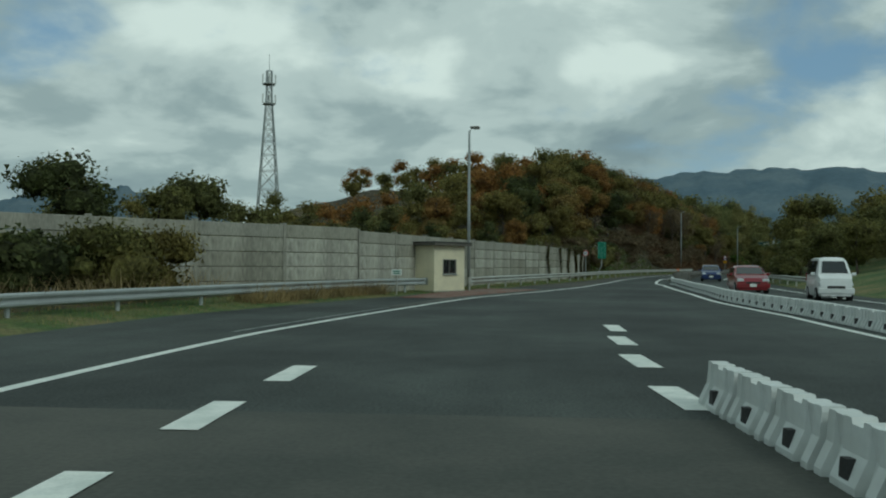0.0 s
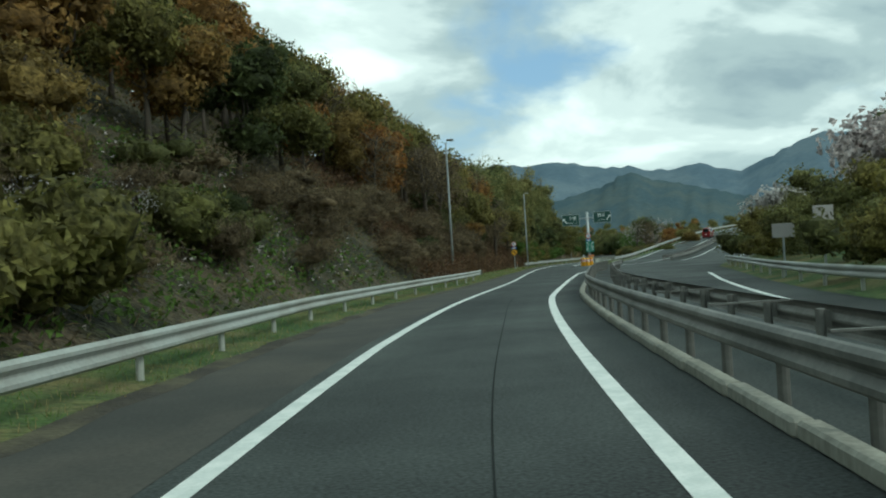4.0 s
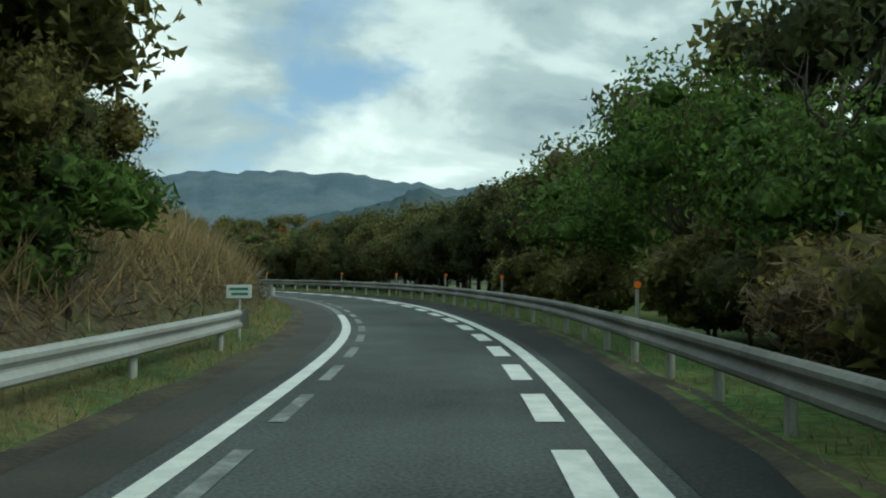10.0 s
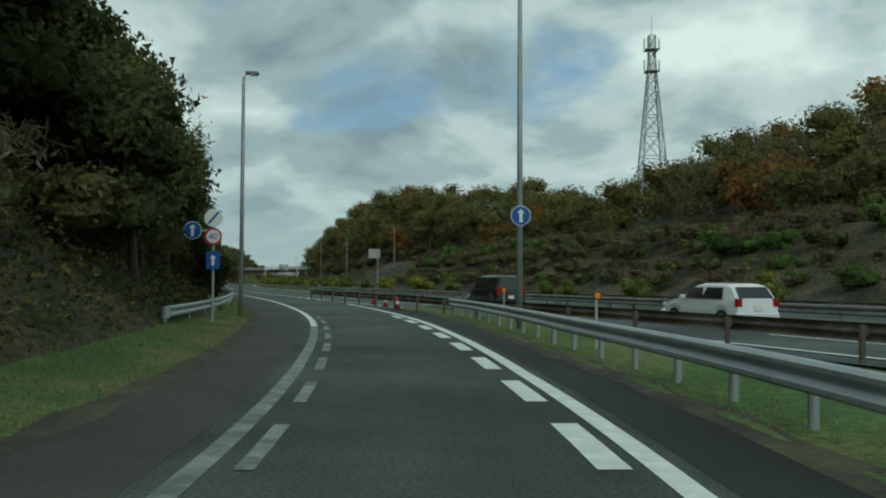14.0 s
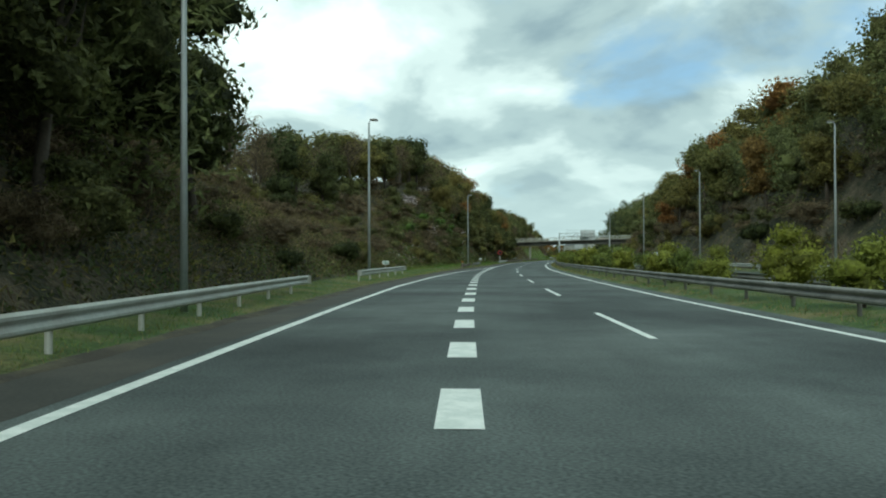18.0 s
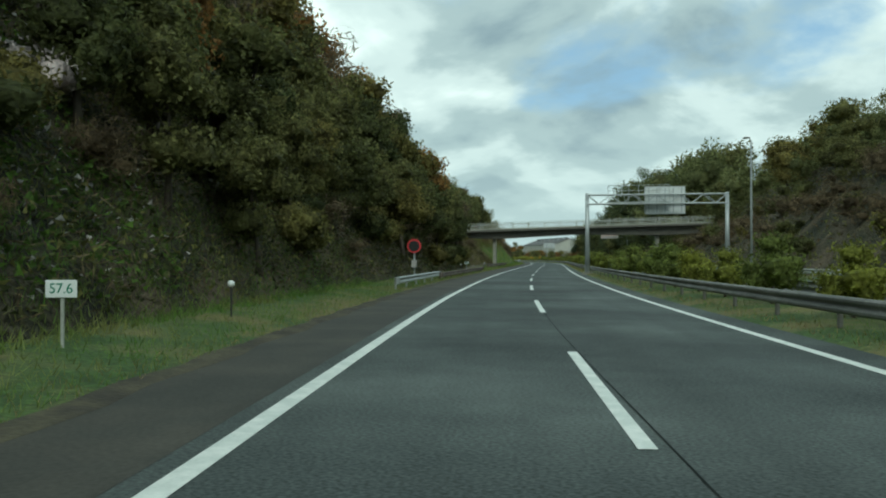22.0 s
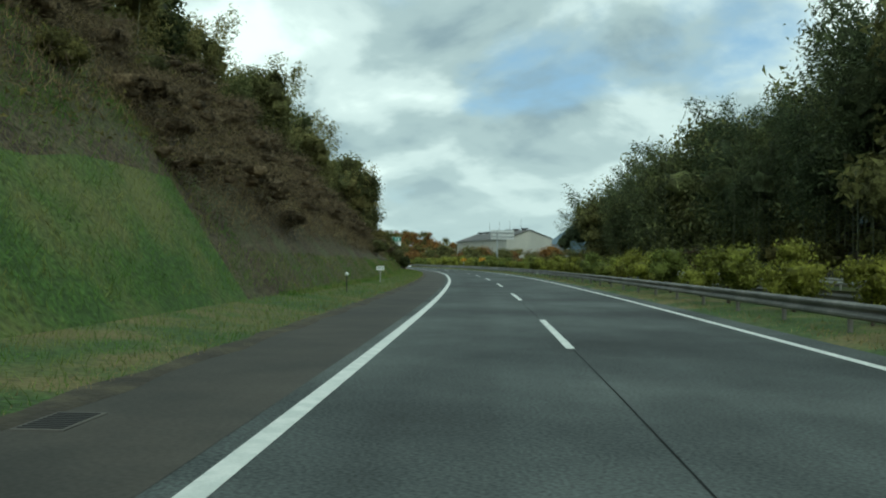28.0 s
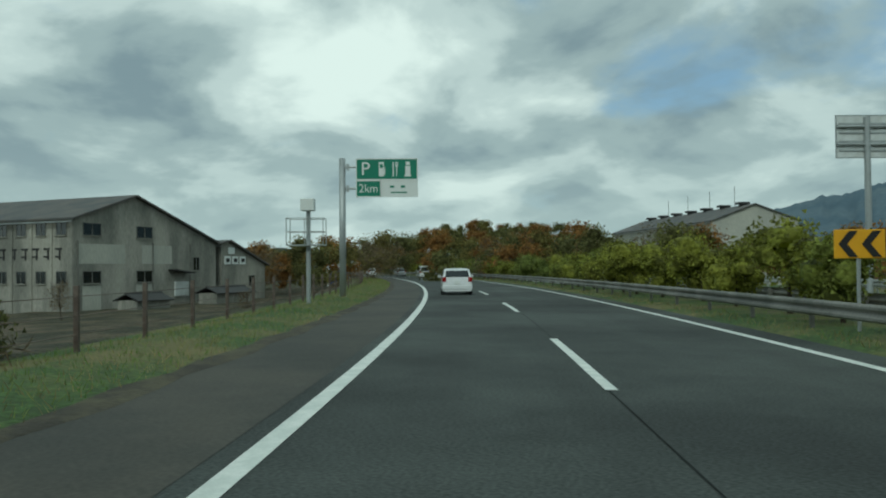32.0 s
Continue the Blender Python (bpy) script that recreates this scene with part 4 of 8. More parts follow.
kind("bamboo", "bamboo_clump", "feathery green bamboo clump with arching tops", [cane("cane", 3, 10.5), cane("cane", 4, 10.5)],
     [bamboo_crown("crown", M_LEAF["bamboo"], 71, 10.5, 2.1), bamboo_crown("crown", M_LEAF["bamboo"], 72, 9.8, 2.2)], 10.3)
kind("giant", "tall_bamboo", "tall dark green bamboo clump with bare lower canes", [cane("cane", 5, 17), cane("cane", 6, 18)],
     [bamboo_crown("crown", M_LEAF["deep"], 73, 16.5, 3.0, 640, 0.26), bamboo_crown("crown", M_LEAF["deep"], 74, 15.4, 3.1, 640, 0.3)], 16.0)
kind("bare", "bare_tree", "leafless grey-brown tree with fine twigs", [trunk_mesh("trunk", s, 6.2, 0.13, 11, M_BARK, True) for s in (11, 12)],
     [crown("twig_crown", M_LEAF["twig"], 80 + s, 7.2, 2.3, 2.0, 12, 520, 0.62, core=0, slim=0.10) for s in (0, 1)], 7.2)
kind("bloom", "blossom_tree", "tree with sparse white spring blossom on dark twigs", [trunk_mesh("trunk", s, 4.6, 0.12, 12, M_BARK, True) for s in (21, 22)],
     [crown("blossom", M_LEAF["bloom"], 90 + s, 5.4, 2.4, 1.2, 14, 230, 0.15, core=0, slim=0.8) for s in (0, 1)], 5.4)
kind("cherry", "cherry_tree", "pale pink-white cherry tree in full blossom", [trunk_mesh("trunk", 25, 3.6, 0.14, 8, M_BARK, True)],
     [crown("blossom", M_LEAF["bloom"], 97, 4.8, 2.9, 1.4, 10, 900, 0.34, core=0.45, slim=0.8)], 4.8)
kind("spring", "fresh_green_tree", "tree in fresh bright green spring leaf", [trunk_mesh("trunk", 31, 4.6, 0.15, 10, M_BARK, True)],
     [crown("crown", M_LEAF["spring"], 101, 6.4, 3.0, 1.5, 12, 2000, 0.2, core=0.3), crown("crown", M_LEAF["spring"], 102, 6.0, 2.8, 1.2, 12, 1900, 0.2, core=0.3)], 6.3)
kind("open", "airy_tree", "tall tree with an open dark leafy crown on visible limbs", [trunk_mesh("trunk", 35, 8.4, 0.22, 12, M_BARK, True)],
     [crown("crown", M_LEAF["olive"], 105, 9.8, 3.2, 2.8, 16, 2000, 0.24, core=0.25), crown("crown", M_LEAF["dark"], 106, 9.6, 3.0, 2.4, 15, 2000, 0.24, core=0.25)], 9.6)
kind("hedge", "median_shrub", "rounded yellow-green shrub planted in the median", [trunk_mesh("stem", 41, 0.9, 0.05, 3, M_BARK)],
     [crown("foliage", M_LEAF["hedge"], 111 + s, 1.75, 0.9, 0.1, 11, 760, 0.13, slim=0.5, facets=2) for s in (0, 1, 2)], 1.75, "shrub")
kind("bush", "wild_shrub", "dark green wild shrub", [trunk_mesh("stem", 42, 1.2, 0.05, 3, M_BARK)],
     [crown("foliage", M_LEAF["dark"], 121, 2.5, 1.6, 0.1, 9, 720, 0.235, core=0.7, facets=3), crown("foliage", M_LEAF["olive"], 122, 2.3, 1.6, 0.1, 9, 720, 0.235, core=0.7, facets=3)], 2.4, "shrub")
kind("brush", "withered_shrub", "withered brown shrub tangled with creepers", [trunk_mesh("stem", 43, 1.4, 0.05, 6, M_BARK, True)],
     [crown("twig_crown", M_LEAF["twig"], 131 + s, 2.4, 1.8, 0.1, 12, 680, 0.5, flat=0.6, core=0.34, slim=0.06, facets=2) for s in (0, 1)], 2.4, "shrub")
kind("green", "oleander_shrub", "leafy green shrub behind the guard rail", [trunk_mesh("stem", 44, 1.0, 0.04, 4, M_BARK)],
     [crown("foliage", M_LEAF["spring"], 141, 2.1, 1.2, 0.05, 9, 900, 0.22, slim=0.3, facets=3), crown("foliage", M_LEAF["olive"], 142, 2.2, 1.2, 0.05, 9, 900, 0.22, slim=0.3, facets=3)], 2.1, "shrub")
PLANT_RNG = random.Random(77)
SIMPLE = {
    "tree": [crown("", None, 200 + k, 7.2, 2.75, 0.6, 9, 430, 0.40, core=0.55, facets=1) for k in range(3)],
    "tall": [crown("", None, 210 + k, 10.2, 2.4, 0.6, 10, 460, 0.40, top=0.5, core=0.55, facets=1) for k in range(2)],
    "low": [crown("", None, 220 + k, 2.4, 1.8, 0.0, 6, 170, 0.30, slim=0.4, facets=2) for k in range(2)],
}
SIMPLE["fine"] = [crown("", None, 250 + k, 7.2, 2.7, 0.6, 9, 1000, 0.36, facets=3) for k in range(2)]
SIMPLE["bamboo"] = [bamboo_crown("", None, 260 + k, 10.2, 2.2, 100) for k in range(2)]
SIMPLE["giant"] = [bamboo_crown("", None, 264 + k, 16.0, 3.0, 230, 0.25) for k in range(2)]
SIMPLE["bare"] = [crown("", None, 230 + k, 7.0, 2.5, 0.8, 7, 260, 0.9, core=0, slim=0.09) for k in range(2)]
SIMPLE["brush"] = [crown("", None, 240 + k, 2.4, 1.9, 0.0, 6, 170, 0.6, flat=0.6, core=0.4, slim=0.1, facets=2) for k in range(2)]
SHAPE = {"dark": ("tree", "dark"), "olive": ("tree", "olive"), "brown": ("tree", "brown"), "cedar": ("tall", "dark"), "bamboo": ("bamboo", "bamboo"), "giant": ("giant", "deep"), "bare": ("bare", "twig"), "open": ("tall", "olive"),
         "bush": ("low", "dark"), "brush": ("brush", "twig"), "green": ("low", "spring"), "bloom": ("low", "bloom"), "spring": ("tree", "spring"), "hedge": ("low", "hedge"), "cherry": ("tree", "bloom")}
WOODS = {}
COUNT, MOST = {}, {"bamboo_clump": 110, "tall_bamboo": 90, "withered_shrub": 150, "broadleaf_tree": 170, "evergreen_tree": 235, "wild_shrub": 240, "russet_tree": 110, "bare_tree": 90}


def wood(key, x, y, z, height, near=False):
    """Adds a plant to the joined woods behind the nearest rows."""
    if height > 3.3 and key in ("bush", "green"):
        key = "dark"
    shape, tint = SHAPE[key]
    if near and shape == "tree":
        shape = "fine"
    V, F = PLANT_RNG.choice(SIMPLE[shape])
    s = height / {"tree": 7.2, "tall": 10.2, "low": 2.4, "bare": 7.0, "brush": 2.4, "fine": 7.2, "bamboo": 10.2, "giant": 16.0}[shape]
    a = PLANT_RNG.uniform(0, 6.28)
    w = s * PLANT_RNG.uniform(0.95, 1.2)
    R = np.array(((math.cos(a) * w, -math.sin(a) * w, 0), (math.sin(a) * w, math.cos(a) * w, 0), (0, 0, s)))
    WOODS.setdefault((shape, tint), []).append((V @ R.T + np.array((x, y, z - 0.1)), F))


def plant(key, x, y, z, height=0.0, group="", always=False):
    if height > 3.3 and key in ("bush", "green", "brush"):
        key = {"bush": "dark", "green": "olive", "brush": "bare"}[key]
    name, label, trunks, crowns, h0, category = KINDS[key]
    COUNT[name] = COUNT.get(name, 0) + 1
    if COUNT[name] > MOST.get(name, 290) and not always:
        return wood(key, x, y, z, height or h0, True)
    s = (height or h0 * PLANT_RNG.uniform(0.85, 1.15)) / h0
    w = s * PLANT_RNG.uniform(0.9, 1.12)
    root = thing(name, pose(x, y, z - 0.05, 0, 0, PLANT_RNG.uniform(0, 360)) @ Matrix.Diagonal((w, w, s, 1)), label, category, group)
    for k in range({"bamboo": 3, "giant": 7}.get(key, 1)):
        m = pose((0.8 + 0.2 * k) * math.cos(k * 2.4), (0.8 + 0.2 * k) * math.sin(k * 2.4), 0, 0, 0, k * 137) if key in ("bamboo", "giant") else None
        part(trunks[0].name.split(".")[0], PLANT_RNG.choice(trunks), None, root, m=m)
    c = PLANT_RNG.choice(crowns)
    part(c.name.split(".")[0], c, None, root)
    return root


def grove(u0, u1, o0, o1, gap, mix, height, where, group="", solo=4.0, always=False):
    """Plants between two stations and two distances beyond the slope's foot, about gap metres apart; those more than solo metres in belong to the joined woods."""
    keys = [k for k, n in mix for _ in range(n)]
    for u in stations(u0, u1, gap):
        d = o0 + PLANT_RNG.uniform(0, gap)
        while d < o1:
            uu = u + PLANT_RNG.uniform(-0.4, 0.4) * gap / 30
            dd = d + PLANT_RNG.uniform(-0.3, 0.3) * gap
            if where == "L":
                off = FOOT_L(uu) - dd
                z = left_height(uu, off)
            else:
                off = FOOT_R(uu) + dd
                z = right_height(uu, off)
            x, y, _ = at(uu, off)
            key, h = PLANT_RNG.choice(keys), height * PLANT_RNG.uniform(0.75, 1.2)
            if d < o0 + solo:
                plant(key, x, y, z, h, group, always)
            else:
                wood(key, x, y, z, h)
            d += gap * PLANT_RNG.uniform(0.85, 1.2) * (1 + max(0, d - o0 - 8) / 22)


# interchange: behind the noise wall, then the russet hill
grove(0.4, 3.2, 5, 14, 4.6, [("dark", 3), ("olive", 1)], 4.5, "L", "trees behind the wall")
grove(3.2, 3.9, 3, 26, 4.2, [("brown", 3), ("olive", 2), ("dark", 1)], 4.8, "L", "russet hillside trees")
grove(3.9, 6.2, 5, 24, 4.3, [("brown", 5), ("olive", 4), ("dark", 2)], 6.8, "L", "russet hillside trees", 9)
grove(4.7, 7.4, 24, 46, 5.6, [("brown", 4), ("olive", 3), ("dark", 2)], 5.6, "L", "russet hillside trees", 0)
grove(3.7, 5.0, 0.8, 6, 2.5, [("bush", 5), ("brush", 3), ("green", 2), ("bloom", 1)], 2.6, "L", "slope shrubs", 9)
grove(5.0, 7.6, 1.0, 6, 2.6, [("bush", 1), ("brush", 5)], 2.5, "L", "slope shrubs", 3)
grove(6.2, 8.1, 3.5, 20, 3.6, [("bare", 7), ("olive", 2), ("brown", 2)], 8.8, "L", "leafless hillside trees", 6)
grove(7.6, 8.4, 1.6, 17, 3.6, [("bare", 3), ("brown", 3), ("olive", 3)], 8.6, "L", "hillside trees", 5)
grove(8.4, 8.9, 2.5, 17, 3.4, [("cedar", 4), ("dark", 1)], 9.6, "L", "cedars", 5)
grove(8.6, 10.05, 3.0, 20, 3.0, [("bamboo", 9), ("dark", 1)], 10.4, "L", "bamboo beside the ramp", 6)
for u in stations(8.55, 9.95, 1.25):
    x, y, _ = at(u, PLANT_RNG.uniform(-7.3, -6.2))
    plant("green", x, y, max(0.15, left_height(u, -6.8)), PLANT_RNG.uniform(1.9, 2.6), "shrubs behind the rail", True)
    x, y, _ = at(u + 0.03, PLANT_RNG.uniform(-9.0, -7.9))
    plant("green", x, y, max(0.4, left_height(u, -8.4)), PLANT_RNG.uniform(2.3, 3.0), "shrubs behind the rail", True)
grove(10.0, 10.72, 1.4, 11, 3.0, [("olive", 4), ("dark", 2)], 6.0, "L", "trees inside the curve", 9)
grove(10.5, 13.0, 4.5, 12, 3.0, [("brush", 1)], 1.3, "L", "scrub on the dry bank", 4)
grove(14.2, 15.2, 4.2, 14, 3.0, [("dark", 6), ("olive", 1)], 8.2, "L", "dark trees above the ramp", 5)
grove(14.9, 15.7, 0.5, 4, 2.2, [("dark", 3), ("bamboo", 2)], 6.4, "L", "dark trees above the ramp", 9, True)
# expressway cutting
grove(14.9, 18.5, 2.6, 24, 4.4, [("dark", 7), ("olive", 3), ("bare", 1)], 7.6, "L", "cutting trees", 4)
grove(14.0, 18.6, 0.5, 3.4, 2.8, [("bush", 3), ("brush", 3)], 2.2, "L", "slope shrubs", 2)
grove(18.5, 21.2, 11, 26, 4.4, [("dark", 4), ("bare", 3), ("olive", 2), ("open", 1)], 7.6, "L", "trees on the cutting's crest", 5)
grove(18.5, 21.6, 1.0, 11, 3.3, [("brush", 6), ("bush", 2)], 1.9, "L", "slope shrubs", 3)
grove(21.2, 22.45, 9.5, 22, 4.0, [("dark", 5), ("olive", 3), ("bare", 2)], 8.2, "L", "cutting trees", 4)
grove(22.45, 24.6, 4.0, 22, 4.2, [("dark", 3), ("olive", 4), ("brown", 1), ("bare", 3)], 8.8, "L", "cutting trees", 4)
grove(21.2, 22.6, 0.8, 10, 2.5, [("bush", 3), ("brush", 4), ("green", 2), ("bloom", 1)], 2.1, "L", "slope shrubs", 3)
grove(22.6, 24.9, 0.6, 6, 3.0, [("dark", 4), ("bush", 2), ("olive", 1)], 6.0, "L", "trees at the slope's foot", 4)
grove(24.6, 26.3, 6, 22, 4.2, [("dark", 4), ("bamboo", 3), ("bare", 1)], 7.4, "L", "trees above the rock", 5)
grove(24.8, 26.0, 3, 7, 3.0, [("brush", 5), ("bush", 1)], 1.7, "L", "slope shrubs", 2)
grove(26.3, 30.2, 10.8, 24, 4.0, [("dark", 4), ("bamboo", 4), ("bare", 1)], 7.4, "L", "bamboo on the cutting's crest", 5)
grove(26.3, 28.75, 4.4, 12, 2.4, [("brush", 7), ("bush", 1)], 1.9, "L", "slope shrubs", 3)
grove(28.75, 30.3, 2.2, 11, 2.4, [("brush", 6), ("bush", 1)], 2.0, "L", "slope shrubs", 3)
grove(29.9, 30.9, 8.6, 20, 3.2, [("bamboo", 4), ("open", 1), ("dark", 2)], 8.0, "L", "last trees of the cutting", 9)
grove(30.9, 31.5, 4.5, 20, 3.0, [("bamboo", 3), ("open", 2), ("dark", 3)], 8.6, "L", "last trees of the cutting", 9)
grove(30.6, 31.75, 1.2, 8, 2.6, [("bush", 4), ("green", 2), ("brush", 1)], 2.4, "L", "slope shrubs", 9)
plant("open", *at(31.62, -13.0, 1.0), 8.5)
for key, u, o, h in (("open", 31.5, -8.6, 4.4), ("bamboo", 31.45, -9.6, 5.6), ("dark", 31.38, -9.0, 5.0), ("bush", 31.42, -7.4, 2.3), ("bush", 31.52, -7.8, 2.0), ("bush", 31.3, -7.6, 2.7)):
    plant(key, *at(u, o, max(0.1, left_height(u, o))), h, "last trees of the cutting", True)
grove(9.4, 10.25, 4, 15, 3.2, [("cedar", 4), ("bamboo", 2)], 12.5, "L", "tall trees above the bamboo", 9, True)
grove(10.15, 10.8, 1.8, 8, 2.3, [("olive", 4), ("green", 2), ("bamboo", 2)], 4.3, "L", "leafy trees above the dry bank", 9, True)
grove(10.1, 10.5, 0.9, 3, 1.7, [("green", 3), ("bush", 1)], 2.8, "L", "leafy shrubs above the dry bank", 9, True)
grove(5.6, 8.6, 10, 22, 4.4, [("olive", 3), ("brown", 3), ("dark", 2)], 8.6, "L", "hillside trees", 3)
grove(6.9, 9.3, 1.9, 5.2, 2.4, [("bush", 4), ("olive", 2), ("brush", 3), ("brown", 1)], 3.4, "L", "undergrowth beside the ramp", 9)
grove(18.25, 18.95, 2.2, 9, 2.8, [("dark", 4), ("bamboo", 3), ("olive", 2)], 10.0, "L", "tall trees leaning over the slope", 9)
grove(8.3, 10.1, 2.0, 9, 2.8, [("olive", 3), ("bush", 2), ("bamboo", 3)], 5.0, "L", "undergrowth beside the ramp", 3)
grove(26.4, 27.3, 5, 12, 3.2, [("bamboo", 3), ("dark", 2)], 7.5, "L", "trees beyond the overpass", 4)
grove(15.4, 18.2, 0.3, 3.2, 2.5, [("bush", 4), ("dark", 2), ("brush", 1)], 3.0, "L", "shrubs at the slope's foot", 9)
grove(22.8, 25.0, 0.3, 4.2, 2.5, [("bush", 4), ("brush", 2)], 2.3, "L", "shrubs at the slope's foot", 9)
grove(18.5, 21.4, 10, 15, 3.2, [("bush", 3), ("brush", 2)], 2.6, "L", "shrubs on the crest", 1)
grove(10.15, 10.95, 3.8, 10, 2.5, [("olive", 4), ("dark", 1), ("bare", 2), ("green", 1)], 5.6, "L", "trees above the dry bank", 7)
grove(31.45, 31.75, 3.6, 11, 2.8, [("dark", 4), ("bamboo", 2), ("open", 1)], 6.4, "L", "last trees of the cutting", 7)
# right side of the expressway
grove(17.3, 22.6, 3.5, 26, 4.6, [("olive", 4), ("dark", 3), ("brown", 1), ("bamboo", 5)], 9.0, "R", "trees beyond the expressway", 3)
grove(22.6, 26.6, 6.5, 26, 4.4, [("olive", 4), ("dark", 3), ("bamboo", 5)], 7.0, "R", "trees beyond the expressway", 3)
grove(17.6, 26.7, 1.5, 7, 3.4, [("brush", 4), ("bush", 2), ("olive", 1)], 2.8, "R", "scrub beyond the expressway", 1)
grove(26.2, 27.6, 2.5, 16, 3.4, [("bamboo", 5), ("giant", 4), ("dark", 1)], 14.0, "R", "bamboo grove beyond the expressway", 5)
grove(27.6, 29.7, 2.5, 16, 3.6, [("giant", 9), ("dark", 1)], 17.5, "R", "bamboo grove beyond the expressway", 9)
grove(29.7, 31.9, 1.5, 15, 3.7, [("giant", 6), ("bamboo", 2), ("dark", 1)], 15.0, "R", "bamboo grove beyond the expressway", 7)
grove(26.4, 31.4, 4, 17, 4.0, [("dark", 3), ("bamboo", 4)], 6.5, "R", "trees under the bamboo", 3)
grove(27.0, 31.9, 0.8, 4.5, 3.2, [("bush", 4), ("brush", 2)], 2.6, "R", "scrub beyond the expressway", 2)
# median shrubs
for u in stations(19.3, 31.2, 5.3) + stations(31.35, 36.8, 4.2):
    if 27.55 < u < 28.35 or 24.1 < u < 24.3:
        continue
    x, y, _ = at(u + PLANT_RNG.uniform(-0.02, 0.02), MAIN_R(u) + 2.95 + PLANT_RNG.uniform(-0.25, 0.25))
    plant("hedge", x, y, 0.14, PLANT_RNG.uniform(1.9, 2.6) * (1.0 if u < 31.4 else 1.2), "median shrubs")
for u in (17.45, 17.6, 17.75, 17.98, 18.2, 18.32, 18.5, 18.62, 18.75, 19.0, 19.12, 19.22):
    x, y, _ = at(u, MAIN_R(u) + 3.0)
    plant("hedge", x, y, 0.14, PLANT_RNG.uniform(2.0, 2.7), "median shrubs")
for b in (8, 16, 24, 33, 36, 44, 52, 60, 63, 71, 80, 88, 97, 105, 114, 122, 131, 140, 150, 160, 172):
    x, y, _ = hw(b, 6.6 + PLANT_RNG.uniform(-0.3, 0.3))
    plant("hedge", x, y, 0.14, PLANT_RNG.uniform(1.7, 2.3), "median shrubs")
# right of the ramp
plant("bloom", *at(10.1, 7.0, 0.0), 7.4)
plant("bare", *at(10.15, 9.0, 0.0), 8.0)
plant("bloom", *at(10.3, 10.0, 0.0), 6.4)
for u, o, k, h in ((9.95, 13.0, "brown", 5.4), (10.1, 15.5, "olive", 5.6), (10.3, 13.5, "brown", 6.2), (10.35, 17.0, "bare", 6.2), (9.7, 14.5, "brush", 3.2), (9.9, 17.0, "brown", 5.0), (10.5, 12.5, "olive", 6.0)):
    plant(k, *at(u, o, -0.1), h, "trees right of the ramp")
for u in stations(9.3, 10.7, 1.9):
    for o in (5.2, 7.0, 9.4):
        x, y, _ = at(u, o + PLANT_RNG.uniform(-0.6, 0.6) + max(0, 9.9 - u) * 7)
        plant(PLANT_RNG.choice(["bush", "bush", "green", "brush"]), x, y, -0.05, PLANT_RNG.uniform(1.8, 3.0), "thicket below the blossom trees", True)
plant("bloom", *at(9.75, 11.5, 0.0), 4.0)
for u, o, k, h in ((10.6, 6.6, "spring", 6.6), (10.85, 6.4, "spring", 7.0), (11.1, 6.2, "spring", 6.8), (10.7, 9.0, "dark", 8.6), (10.95, 9.0, "dark", 9.2), (11.2, 9.2, "dark", 8.6), (11.4, 7.2, "dark", 7.0), (11.5, 11.0, "bloom", 7.6), (11.75, 9.0, "dark", 6.8), (10.8, 11.5, "bloom", 8.5), (10.75, 5.6, "bush", 2.6), (11.05, 5.6, "bush", 2.4), (11.3, 5.4, "bush", 2.6)):
    x, y, _ = at(u, o)
    plant(k, x, y, -0.05, h, "trees right of the ramp", True)
for u in stations(11.5, 13.2, 2.3):
    for o in (6.4, 8.4, 10.6, 13.0):
        x, y, _ = at(u + PLANT_RNG.uniform(-0.04, 0.04), o + PLANT_RNG.uniform(-0.7, 0.7) + max(0, (u - 12.6)) * 2.5)
        plant(PLANT_RNG.choice(["dark", "dark", "olive"] if o > 7 else ["bush"]), x, y, -0.8 if o > 7 else -0.05, (PLANT_RNG.uniform(3.2, 4.2) + 0.34 * (o - 6.4) + (0.85 if o > 7 else 0)) * (1 - 0.12 * max(0, u - 12.4)) * (1.25 if u < 12.1 else 1.06), "dark thicket beside the ramp", True)
# right of the interchange road
for u in stations(3.2, 8.4, 4.2):
    for d in (2.0, 5.5, 10, 16):
        x, y, _ = at(u + PLANT_RNG.uniform(-0.05, 0.05), EDGE_R(u) + d + PLANT_RNG.uniform(-1, 1))
        (plant if d < 8 else lambda k, x, y, z, h, _: wood(k, x, y, z, h))(PLANT_RNG.choice(["bush", "dark", "dark", "olive", "olive"]), x, y, 0.1 + d * 0.14, PLANT_RNG.uniform(2.4, 3.8) if d < 4 else PLANT_RNG.uniform(4.2, 6.2) * (1.3 if 3.6 < u < 4.5 else 0.9), "trees beyond the opposite lane")
plant("cherry", *at(5.36, 14.6, 1.5), 5.2)
plant("cherry", *at(5.5, 17.5, 2.0), 5.4)
plant("cherry", *at(6.35, 16.5, 1.2), 4.6)
plant("cherry", *at(6.6, 20.0, 1.6), 4.2)
for u, o in ((5.7, 17.5), (5.95, 20.0), (5.45, 19.0)):
    x, y, _ = at(u, o)
    plant("cedar", x, y, 1.4, 8.6, "cedars beyond the opposite lane")
